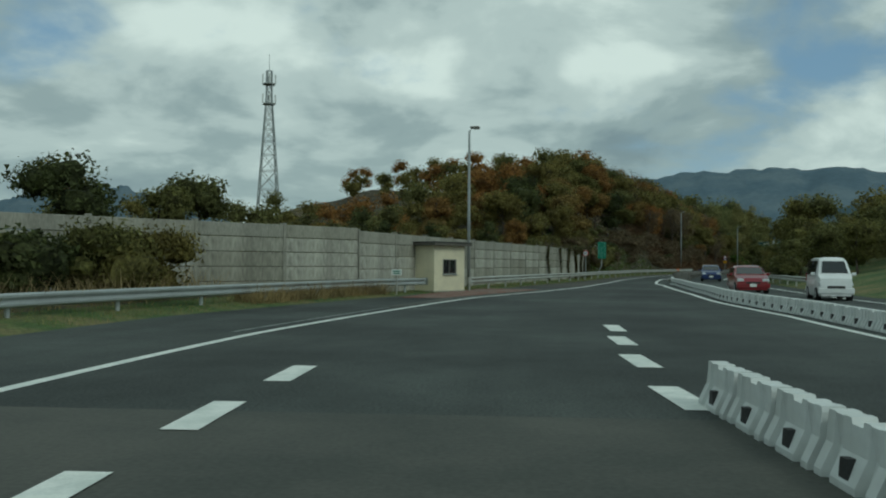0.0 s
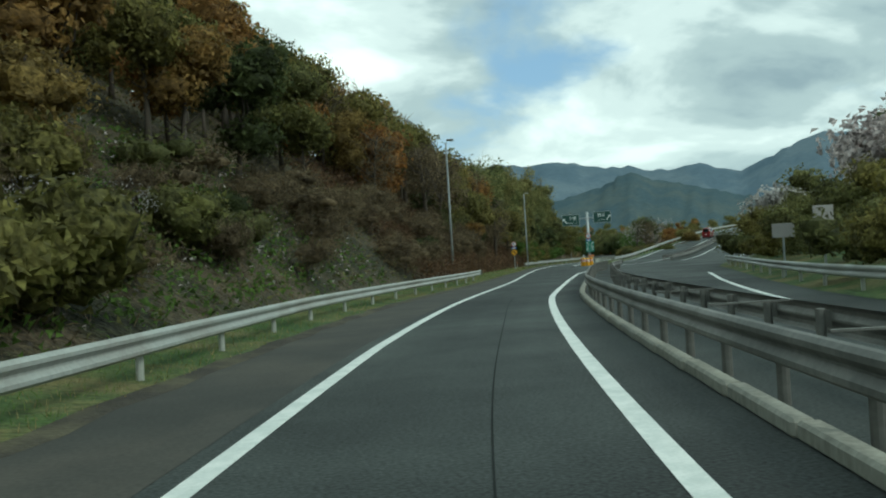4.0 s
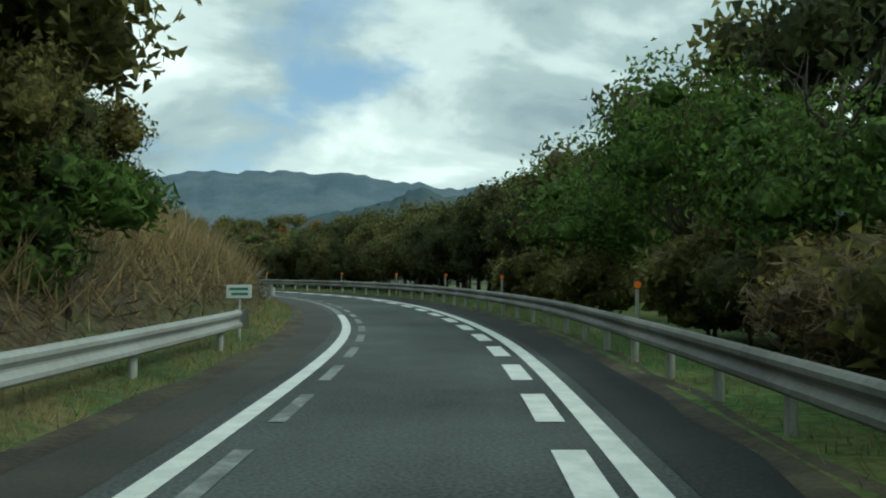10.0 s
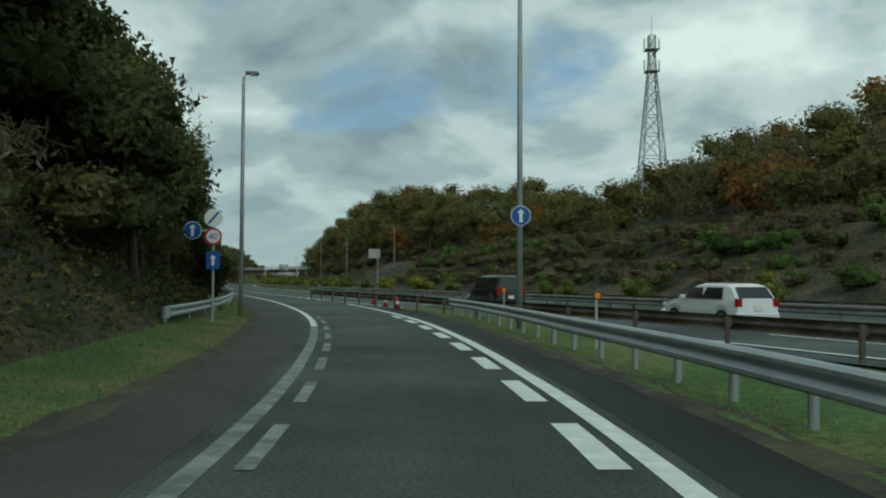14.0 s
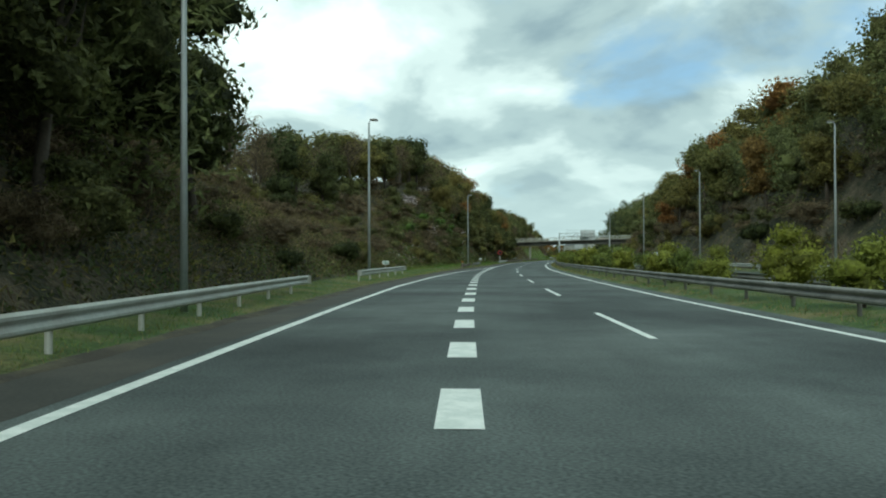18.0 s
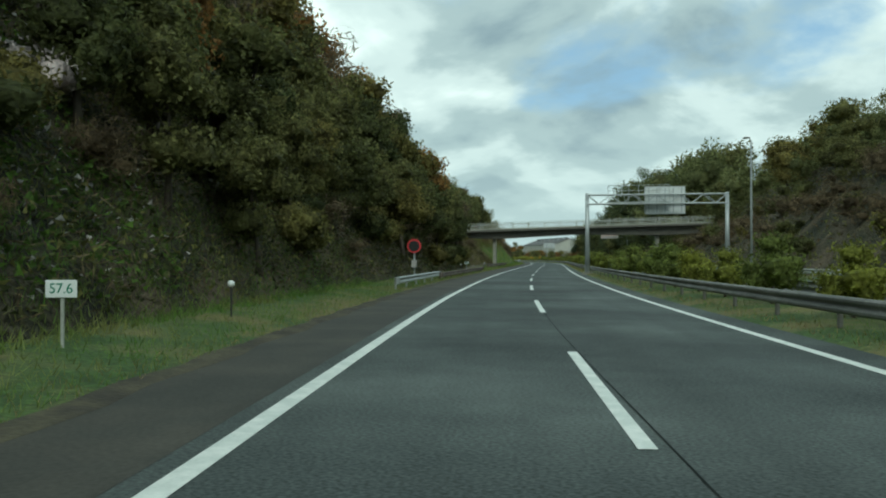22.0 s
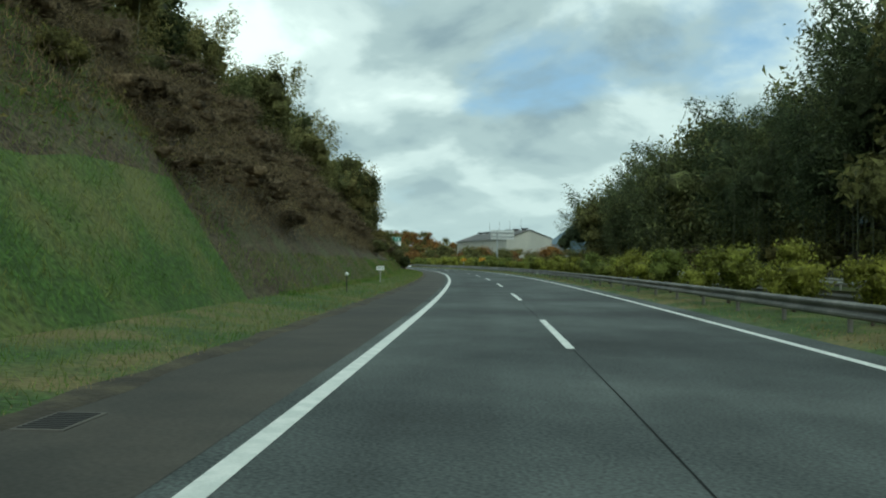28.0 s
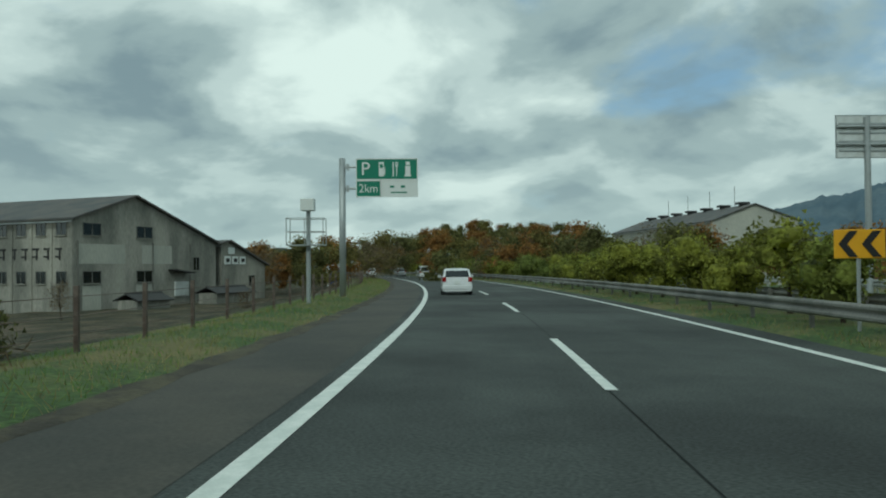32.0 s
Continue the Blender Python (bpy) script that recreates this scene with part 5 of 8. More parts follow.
# the hill with the mast
for b in [*np.arange(-52, 110, 4.4), *np.arange(112, 300, 6.5)]:
    for o in (40, 45, 50, 56, 63, 71, 79):
        bb, oo = b + PLANT_RNG.uniform(-2, 2), o + PLANT_RNG.uniform(-2.4, 2.4)
        if math.hypot(bb - 3, oo - 52) < 7:
            continue
        z = float(np.interp(oo, (38, 46, 56, 70, 95), (6.3, 9, 12.5, 17, 19))) - 0.6
        z = z * MAST_HILL(bb)
        tall = 0.85 + 0.55 * math.exp(-((bb - 38) / 32) ** 2)
        x, y, _ = hw(bb, oo)
        wood(PLANT_RNG.choice(["dark", "dark", "dark", "olive", "olive", "olive", "brown", "bare"]), x, y, z, 7.2 * tall * PLANT_RNG.uniform(0.8, 1.15))
for b in np.arange(-30, 180, 2.5):
    for o in (22.5, 25, 27.5, 30, 33.5, 37):
        x, y, _ = hw(b + PLANT_RNG.uniform(-2, 2), o + PLANT_RNG.uniform(-1, 1))
        wood(PLANT_RNG.choice(["bush", "bush", "brush", "brush", "brush", "green"]), x, y, float(np.interp(o, (20.5, 25, 30, 38), (0.2, 2.2, 5.0, 5.8))), PLANT_RNG.uniform(1.4, 2.4) * (1.0 if o < 27 else 1.3))
plant("cherry", *hw(92, 24.5, 1.6), 4.2)
plant("cherry", *hw(97, 25.5, 2.2), 3.8)


def far_hill(name, key, centre, radius, height, count, tree, label):
    """A distant wooded hill: one joined canopy over a dome."""
    for k in range(count):
        a, q = PLANT_RNG.uniform(0, 6.28), math.sqrt(PLANT_RNG.uniform(0, 1))
        x, y = centre[0] + radius[0] * q * math.cos(a), centre[1] + radius[1] * q * math.sin(a)
        wood(PLANT_RNG.choice(key), x, y, height * math.cos(q * 1.5) - 3, tree * PLANT_RNG.uniform(0.8, 1.2))


far_hill("hill", ["brown", "olive", "dark", "bare"], at(38.8, 10)[:2], (150, 60), 4, 330, 8, "")
far_hill("hill", ["olive", "dark", "brown"], at(37, -48)[:2], (60, 34), 2, 110, 7, "")
far_hill("hill", ["olive", "dark", "brown"], (-674, 1022), (90, 40), 16, 170, 10, "")
WOOD_LABEL = {"tree": "dense mixed woodland on the hillsides", "tall": "dense stand of tall trees behind the road", "low": "tangled scrub covering the slopes", "bare": "leafless grey-brown woodland", "brush": "withered brown scrub", "fine": "dense leafy woodland edge", "bamboo": "feathery bamboo grove", "giant": "tall dark bamboo grove"}
WOOD_NAME = {"tree": "woodland", "tall": "tall_woodland", "low": "scrub", "bare": "bare_woodland", "brush": "withered_scrub", "fine": "woodland_edge", "bamboo": "bamboo_grove", "giant": "tall_bamboo_grove"}
for (shape, tint), pieces in WOODS.items():
    V, F = join(pieces)
    tagged(new(WOOD_NAME[shape], quick(WOOD_NAME[shape], V, F, M_LEAF[tint], True)), WOOD_LABEL[shape], "woods" if shape != "low" else "scrub", kind="stuff")


# ---- undergrowth and grass ----
def sprinkle(name, mat, u0, u1, o0, o1, count, size, slim, lift, height_at, foot, label, tilt=1.0, upright=False, seed=1, patch=None):
    """Small leaves or blades over a slope between two distances from its foot."""
    rng = np.random.default_rng(seed)
    us, ds = rng.uniform(u0, u1, count), rng.uniform(o0, o1, count)
    gu, gd = np.linspace(u0, u1, max(2, int((u1 - u0) / 0.045))), np.linspace(o0, o1, 18)
    feet = np.array([foot(u) for u in gu])
    Z = np.array([[height_at(u, f + d) for d in gd] for u, f in zip(gu, feet)])
    iu, idd = np.interp(us, gu, np.arange(len(gu))), np.interp(ds, gd, np.arange(len(gd)))
    i, j = np.minimum(iu.astype(int), len(gu) - 2), np.minimum(idd.astype(int), len(gd) - 2)
    fu, fd = iu - i, idd - j
    zz = Z[i, j] * (1 - fu) * (1 - fd) + Z[i + 1, j] * fu * (1 - fd) + Z[i, j + 1] * (1 - fu) * fd + Z[i + 1, j + 1] * fu * fd
    off = np.interp(us, gu, feet) + ds
    tx, ty, ta, tb = (np.interp(us, STATIONS, c) for c in (TRACK[:, 0], TRACK[:, 1], AHEAD[:, 0], AHEAD[:, 1]))
    P = np.stack([tx + off * tb, ty - off * ta, zz], 1)
    clump = np.array([0.5 + 0.5 * noise.noise(Vector((p[0] * 0.6, p[1] * 0.6, seed))) for p in P])
    if patch is not None:
        wide = np.array([noise.noise(Vector((p[0] * 0.22, p[1] * 0.22, seed))) for p in P])
        keep = wide + 0.25 * (clump - 0.5) > patch + 0.55 * (o1 - ds) / (o1 - o0) - 0.3
        P, clump, count = P[keep], clump[keep], int(keep.sum())
    P[:, 2] += rng.uniform(0, 1, count) * lift * (0.25 + 1.5 * clump)
    N = rng.normal(size=(count, 3)) * (1, 1, 0.25 if upright else 1) + (0, 0, 0 if upright else tilt)
    if upright:
        n = count
        L = size * rng.uniform(0.5, 1.3, n)
        a = rng.uniform(0, 6.28, n)
        side = np.stack([np.cos(a), np.sin(a), np.zeros(n)], 1) * (size * slim)
        lean = rng.normal(size=(n, 3)) * 0.5 * L[:, None] * (1, 1, 0)
        tip = P + lean + np.stack([np.zeros(n), np.zeros(n), L], 1)
        V = np.stack([P - side / 2, tip, P + side / 2], 1).reshape(-1, 3)
        F = np.arange(3 * n).reshape(n, 3)
    else:
        V, F = leaf_faces(P, N, size, size * slim, rng)
    return tagged(new(name, quick(name, V, F, mat)), label, "undergrowth" if not upright else "grass", kind="stuff")


for k, (u0, u1, d0, d1, n, tint, lift) in enumerate((
        (3.4, 9.9, 0, 14, 9000, "twig", 0.9), (3.4, 9.9, 0, 14, 5000, "dark", 0.9), (3.8, 5.2, 0, 7, 1200, "spring", 0.7), (5.8, 8.5, -0.9, 8, 18000, "bracken", 1.3),
        (10.0, 14.0, 0, 7, 6000, "twig", 0.7), (13.0, 18.6, 0, 15, 9000, "twig", 0.8), (13.0, 18.6, 0, 9, 14000, "dark", 0.9), (13.0, 18.6, 0, 8, 5000, "olive", 0.8), (18.6, 21.6, 0, 13, 13000, "twig", 0.9), (18.6, 21.6, 0, 13, 7000, "olive", 0.7), (18.6, 21.6, 0, 6, 6000, "dark", 0.8),
        (21.4, 25.0, 0, 9, 9000, "twig", 0.8), (21.2, 25.0, 0, 9, 14000, "dark", 0.9), (21.2, 25.0, 0, 8, 5000, "olive", 0.8), (25.0, 26.4, 4, 12, 3500, "twig", 0.6), (26.4, 30.5, 3.4, 13, 14000, "twig", 0.8), (26.4, 30.5, 3, 12, 4500, "olive", 0.6), (30.3, 31.8, 3, 10, 4000, "dark", 0.8), (30.6, 31.8, 0, 6, 2500, "spring", 0.7), (28.7, 30.6, 1.5, 9, 11000, "twig", 1.1), (24.9, 26.4, 0.2, 9, 4500, "twig", 0.5), (24.9, 26.4, 0.2, 9, 4000, "olive", 0.4))):
    sprinkle("undergrowth", M_LEAF[tint], u0, u1, -d1, -d0, int(n * 3.0), 0.22 if tint != "twig" else 0.42, 0.45 if tint != "twig" else 0.08, lift, left_height, FOOT_L, {"twig": "withered brown undergrowth on the slope", "dark": "dark green creepers on the slope", "bracken": "red-brown withered bracken on the slope", "spring": "fresh green weeds", "olive": "olive-green weeds on the slope"}[tint], seed=300 + k)
for k, (tint, n) in enumerate((("twig", 9000), ("dark", 6000), ("olive", 5000))):
    sprinkle("undergrowth", M_LEAF[tint], 17.4, 31.0, 0, 14, n, 0.5, 0.35, 0.9, right_height, FOOT_R, "tangled undergrowth beyond the opposite carriageway", seed=330 + k)


# grass of the verges
def verge_z(u, off):
    return left_height(u, off) - 0.02


for k, (u0, u1, d0, d1, n, mat, size) in enumerate((
        (1.0, 9.9, 0.2, 3.0, 11000, M_GRASS, 0.20), (1.0, 9.9, 0.1, 2.2, 3500, M_STRAW, 0.22), (9.9, 14.4, 0.2, 2.0, 6000, M_GRASS, 0.22), (9.9, 13.4, 0.2, 1.4, 2600, M_STRAW, 0.26),
        (14.4, 22.0, 0.2, 3.6, 15000, M_GRASS, 0.24), (22.0, 31.6, 0.2, 3.2, 22000, M_GRASS, 0.26), (14.4, 31.6, 0.1, 0.9, 7000, M_STRAW, 0.17), (31.4, 35.5, 0.2, 3.8, 7000, M_GRASS, 0.24), (31.4, 35.5, 0.1, 3.0, 2500, M_STRAW, 0.24))):
    sprinkle("verge_grass", mat, u0, u1, -d1, -d0, int(n * 2.4), size * 0.62, 0.11, 0.0, verge_z, EDGE_L, "green blades of roadside grass" if mat is M_GRASS else "straw-coloured dry grass blades", upright=True, seed=400 + k)
for k, (mat, n, d0, d1) in enumerate(((M_GRASS, 7000, 0.3, 3.2), (M_STRAW, 1800, 0.15, 1.4))):
    sprinkle("ramp_grass", mat, 8.05, 15.2, d0, d1, int(n * 2.4), 0.11, 0.12, 0.0, lambda u, o: 0.04, EDGE_R2, "short grass beside the ramp rail", upright=True, seed=420 + k)
for k, (mat, n, d0, d1) in enumerate(((M_GRASS, 15000, 0.95, 3.4), (M_STRAW, 5000, 0.9, 1.6))):
    sprinkle("median_grass", mat, 16.9, 36.5, d0, d1, int(n * 2.0), 0.13, 0.13, 0.0, lambda u, o: 0.03 + 0.09 * min(1, max(0, o - MAIN_R(u) - 0.8)), MAIN_R, "short grass of the median strip", upright=True, seed=430 + k)
for k, (u0, u1, d0, d1, n, size, patch) in enumerate(((26.4, 28.8, 0.2, 4.5, 15000, 0.34, -0.6), (28.8, 31.6, -0.6, 1.1, 9000, 0.34, -0.6), (26.4, 28.75, 3.5, 10.5, 30000, 0.42, -0.22), (29.6, 31.6, 3.5, 8.0, 12000, 0.40, 0.1), (18.6, 21.4, 0.2, 7.0, 16000, 0.36, 0.1), (20.2, 23.2, -0.6, 2.6, 14000, 0.42, -0.6))):
    sprinkle("bank_grass", M_GRASS, u0, u1, -d1, -d0, int(n * 1.7), size * 0.68, 0.10, 0.0, left_height, FOOT_L, "patches of fresh green grass on the bank", upright=True, seed=470 + k, patch=patch)
# tall dry grass on the bank inside the curve, hanging over the verge
for k, (u0, u1, d0, d1, n, size) in enumerate(((10.25, 13.5, 0.4, 5.5, 12000, 0.95), (26.4, 28.8, 3.6, 11, 13000, 0.5), (28.8, 31.5, 1.8, 11, 19000, 0.5), (18.8, 21.4, 2.0, 11, 4000, 0.6), (6.6, 7.9, 0.0, 1.8, 1500, 0.7), (0.2, 1.5, -0.6, 0.9, 1500, 0.6), (30.4, 31.5, 0, 4, 1200, 0.5))):
    sprinkle("tall_dry_grass", M_STRAW, u0, u1, -d1, -d0, n, size, 0.045, 0.5, left_height, FOOT_L, "tall straw-coloured dry grass on the bank", upright=True, seed=440 + k)
# white flowers scattered in the green creepers
for k, (u0, u1, d0, d1, n) in enumerate(((21.5, 22.6, 0.3, 6, 700), (20.2, 21.0, 0.3, 3, 250), (30.8, 31.7, 0.4, 7, 350), (4.0, 5.6, 0.3, 9, 500))):
    sprinkle("creeper_leaf_cover", M_LEAF["spring"], u0, u1, -d1, -d0, n * 9, 0.24, 0.6, 0.5, left_height, FOOT_L, "green creepers covering the slope's foot", seed=450 + k)
    sprinkle("flower_scatter", M_LEAF["bloom"], u0, u1, -d1, -d0, n * 2, 0.15, 0.8, 0.75, left_height, FOOT_L, "small white flowers among the creepers", seed=455 + k)
# shrubs in front of the noise wall
for x, y, k, h in ((-10.9, 24.2, "bush", 2.5), (-9.7, 25.0, "bush", 2.7), (-8.9, 26.2, "green", 2.6), (-8.1, 26.5, "bush", 2.4), (-7.5, 28.0, "green", 2.5), (-10.9, 20.6, "green", 2.2), (-12.4, 22.0, "bush", 2.5), (-11.6, 26.0, "bush", 2.6)):
    plant(k, x - 2.7, y + 0.4, 0.05, h * 1.12, "shrubs before the wall", True)
for k, x in enumerate((-31, -27.6, -25.0, -22.4, -19.8, -17.4, -15.0, -12.4, -10.0, -7.6, -5.4)):
    plant("dark", x, 62 + 5 * PLANT_RNG.random(), 0.0, PLANT_RNG.uniform(3.4, 5.0) * (0.8 if x < -18 else 1), "trees behind the wall", True)
sprinkle("tall_dry_grass", M_STRAW, 1.48, 1.95, -0.6, 0.7, 2600, 0.62, 0.045, 0.1, lambda u, o: 0.0, tab((-1, -13), (1.05, -11.9), (1.9, -9.3), (2.11, -7.9)), "tuft of tall straw-coloured grass under the guard rail", upright=True, seed=480)

# ---- writing and sign helpers ----
def writing(name, text, size, mat, parent, x, y, z, width=None, flip=False):
    """Raised letters in the built-in font, standing upright and facing backwards along y."""
    cu = bpy.data.curves.new(name, "FONT")
    cu.body, cu.size, cu.align_x, cu.align_y, cu.extrude = text, size, "CENTER", "CENTER", 0.003
    tmp = bpy.data.objects.new(name, cu)
    bpy.context.collection.objects.link(tmp)
    bpy.context.view_layer.update()
    me = bpy.data.meshes.new_from_object(tmp.evaluated_get(bpy.context.evaluated_depsgraph_get()))
    bpy.data.objects.remove(tmp)
    if width and len(me.vertices):
        xs = [v.co.x for v in me.vertices]
        k = width / max(0.01, max(xs) - min(xs))
        for v in me.vertices:
            v.co.x *= k
    me.materials.clear()
    me.materials.append(mat)
    return part(name, me, mat, parent, m=pose(x, y, z, 90, 0, 180 if flip else 0))


def board(name, parent, x, y, z, w, h, mat, frame=None, thick=0.05, label=""):
    b = part(name, Geo().box((0, 0, 0), (w, thick, h)), mat, parent, label, bevel=0.008, m=pose(x, y, z))
    if frame is not None:
        g = Geo()
        for s in (-1, 1):
            g.box((s * (w / 2 + 0.02), 0, 0), (0.05, thick + 0.03, h + 0.09))
            g.box((0, 0, s * (h / 2 + 0.02)), (w - 0.012, thick + 0.026, 0.05))
        part("frame", g, frame, b, "grey metal frame")
    return b


def ngon(n, r, turn=0.0):
    return [(r * math.cos(2 * math.pi * k / n + turn), r * math.sin(2 * math.pi * k / n + turn)) for k in range(n)]


def disc(name, parent, x, y, z, r, mat, thick=0.02, n=32, label=""):
    return part(name, Geo().prism(ngon(n, r), -thick / 2, thick / 2), mat, parent, label, m=pose(x, y, z))


def arrow(name, parent, x, y, z, length, mat, angle=0.0, fat=0.16):
    """A flat arrow pointing up, turned clockwise by angle degrees as seen from the front."""
    a, b, c = length / 2, length * fat / 2, length * 0.3
    pts = [(-b, -a), (b, -a), (b, a - c), (c, a - c), (0, a), (-c, a - c), (-b, a - c)]
    t = radians(-angle)
    pts = [(p * math.cos(t) - q * math.sin(t), p * math.sin(t) + q * math.cos(t)) for p, q in pts]
    return part(name, Geo().prism(pts, -0.004, 0.004), mat, parent, m=pose(x, y, z))


def bars(name, parent, x, y, z, w, h, rows, mat):
    """Writing too small to read, as plain bars."""
    g = Geo()
    for k in range(rows):
        g.box((0.04 * w * (k % 2), 0, h / 2 - (k + 0.5) * h / rows), (w * (0.92 - 0.1 * (k % 2)), 0.006, h / rows * 0.5))
    return part(name, g, mat, parent, m=pose(x, y, z))


def limit_sign(parent, y, z, r, x=0.0):
    """Round speed limit plate: red ring, white field, blue figures."""
    d = disc("limit_plate", parent, x, y, z, r, M_RED, label="round white speed limit plate with a red ring")
    disc("field", d, 0, -0.014, 0, r * 0.76, M_SIGNWHITE, 0.01)
    writing("number", "40", r * 1.05, M_BLUE, d, 0, -0.022, -0.01)
    return d


# ---- guard rails ----
W_PROFILE = [(0.0, 0.765), (0.035, 0.755), (0.075, 0.715), (0.075, 0.665), (0.015, 0.60), (0.015, 0.575), (0.075, 0.51), (0.075, 0.46), (0.035, 0.425), (0.0, 0.415)]
POST_MESH = {}


def post_mesh(mat):
    if mat.name not in POST_MESH:
        g = Geo().tube([(0, 0, -0.3), (0, 0, 0.72)], 0.06, 10)
        g.box((0, 0.075, 0.6), (0.09, 0.06, 0.2))
        POST_MESH[mat.name] = g.mesh("post", mat)
    return POST_MESH[mat.name]


def guard_rail(points, side, mat, post, label, gap=4.0, lift=0.0, group="guard rails", ends=True):
    """W-section rail along points (x, y); side +1: the road lies to the right of the points' direction."""
    P = [Vector((p[0], p[1], 0)) for p in points]
    root = thing("guard_rail", pose(P[0].x, P[0].y, lift), label, "guard rail", group)
    P = [p - P[0] for p in P]
    nrm = []
    for k in range(len(P)):
        d = (P[min(k + 1, len(P) - 1)] - P[max(k - 1, 0)]).normalized()
        nrm.append(Vector((d.y, -d.x, 0)) * side)
    g = Geo()
    g.grid([[p + n * (0.10 + a) + Vector((0, 0, z)) for a, z in W_PROFILE] for p, n in zip(P, nrm)])
    g.grid([[p + n * (0.096 + a) + Vector((0, 0, z)) for a, z in reversed(W_PROFILE)] for p, n in zip(P, nrm)])
    part("beam", g, mat, root)
    run = [0.0]
    for a, b in zip(P, P[1:]):
        run.append(run[-1] + (b - a).length)
    me = post_mesh(post)
    for s in np.arange(0.4, run[-1], gap):
        x, y = (float(np.interp(s, run, [p[i] for p in P])) for i in (0, 1))
        k = min(len(P) - 1, int(np.searchsorted(run, s)))
        n = nrm[k]
        part("post", me, post, root, m=pose(x, y, 0, 0, 0, math.degrees(math.atan2(-n.x, n.y))))
    if ends:
        for k, j in ((0, 1), (-1, -2)):
            d = (P[k] - P[j]).normalized()
            e = Geo()
            e.grid([[P[k] + nrm[k] * (0.14 + q * 0.13) + d * (0.1 + 0.14 * math.cos(q * 3.14 / 2 * 1.0)) + Vector((0, 0, z)) for q in (-1, -0.6, 0, 0.6, 1)] for z in (0.42, 0.59, 0.765)])
            part("end_cap", e, mat, root, smooth=True)
    return root


def rail_along(u0, u1, off, side, mat, post, label, step=1.6, **kw):
    return guard_rail([at(u, off(u)) for u in stations(u0, u1, step)], side, mat, post, label, **kw)


L_WHITE, L_STEEL, L_RUST, L_GREY = "dull white W-section guard rail on round posts", "galvanised steel guard rail on round posts", "rust-brown weathered guard rail in the grass", "dirty grey streaked guard rail on round posts"
rail_along(-1, 2.11, tab((-1, -13), (1.05, -11.9), (1.9, -9.3), (2.11, -7.9)), 1, M_STEEL, M_STEEL, L_STEEL)
rail_along(2.25, 6.3, tab((2.25, -6.4), (3.34, -4.9), (4.4, -5.4), (4.9, -6.0), (6.2, -5.6)), 1, M_RAIL, M_POST, L_WHITE)
rail_along(8.15, 10.67, tab((8.1, -5.5), (8.7, -5.6), (9.4, -4.75), (10, -4.6), (10.67, -4.0)), 1, M_RAIL, M_POST, L_WHITE)
rail_along(11.55, 12.1, tab((11.55, -4.3), (12.1, -3.8)), 1, M_RAIL, M_POST, "short dull white guard rail at the bank's foot")
rail_along(14.9, 16.0, tab((14.9, -6.6), (16, -5.4)), 1, M_STEEL, M_STEEL, L_STEEL)
rail_along(16.2, 17.8, tab((16.2, -5.2), (17.1, -5.0), (17.8, -5.85)), 1, M_RAIL_RUST, M_RAIL_RUST, L_RUST, lift=-0.1)
rail_along(17.8, 18.95, tab((17.8, -5.85), (18.07, -6.2), (18.3, -6.6), (18.9, -7.8)), 1, M_RAIL, M_POST, L_WHITE)
rail_along(19.35, 19.95, tab((19, -8.0)), 1, M_RAIL, M_POST, "short dull white guard rail before the slope")
rail_along(20.9, 21.3, tab((21, -5.6)), 1, M_RAIL_RUST, M_RAIL_RUST, L_RUST, lift=-0.14)
rail_along(21.32, 21.64, tab((21.3, -5.2), (21.64, -5.0)), 1, M_RAIL_GREY, M_RAIL_GREY, "short grey guard rail in front of a lamp", lift=-0.05)
rail_along(23.1, 23.62, tab((23, -5.1)), 1, M_STEEL, M_STEEL, "newer bright steel guard rail", lift=-0.1)
rail_along(23.63, 24.75, tab((23.63, -5.0), (24.75, -5.0)), 1, M_RAIL_RUST, M_RAIL_RUST, L_RUST, lift=-0.2)
rail_along(25.35, 26.6, tab((25, -5.9)), 1, M_RAIL_RUST, M_RAIL_RUST, L_RUST)
rail_along(31.5, 32.0, tab((31, -6.5)), 1, M_RAIL_RUST, M_RAIL_RUST, L_RUST)
for d, s in ((1.4, -1), (2.5, 1)):
    rail_along(3.55, 6.9, lambda u: RIGHT_A(u) + d + 0.5 * max(0, 3.9 - u), s, M_RAIL_GREY, M_RAIL_GREY, "dirty grey guard rail of the divider", gap=2.0, group="divider rails")
RAMP_RAIL = tab((8.15, 4.0), (8.5, 3.7), (9.2, 2.95), (10, 3.0), (10.6, 2.85), (11.5, 3.1), (12.3, 3.5), (13.3, 3.95), (14, 3.8), (14.65, 3.5), (15.3, 4.2))
rail_along(8.15, 14.0, RAMP_RAIL, -1, M_RAIL_GREY, M_POST, L_GREY, gap=2.0)
rail_along(14.02, 15.3, RAMP_RAIL, -1, M_STEEL, M_STEEL, L_STEEL, gap=2.0)
rail_along(16.8, 37, lambda u: MAIN_R(u) + 1.75, -1, M_RAIL_GREY, M_RAIL_GREY, "grey median guard rail with a dark weathered lower edge", step=3.0)
rail_along(17.4, 37, lambda u: MAIN_R(u) + 4.6, 1, M_RAIL_GREY, M_RAIL_GREY, "grey guard rail on the far side of the median", step=3.0, gap=7.0)
rail_along(17.6, 37, lambda u: FOOT_R(u) - 1.0, -1, M_RAIL, M_POST, "dull white guard rail beyond the opposite carriageway", step=3.0, gap=7.0)
rail_along(2.5, 6.5, lambda u: EDGE_R(u) + 0.6, -1, M_RAIL, M_POST, L_WHITE, step=2.0)
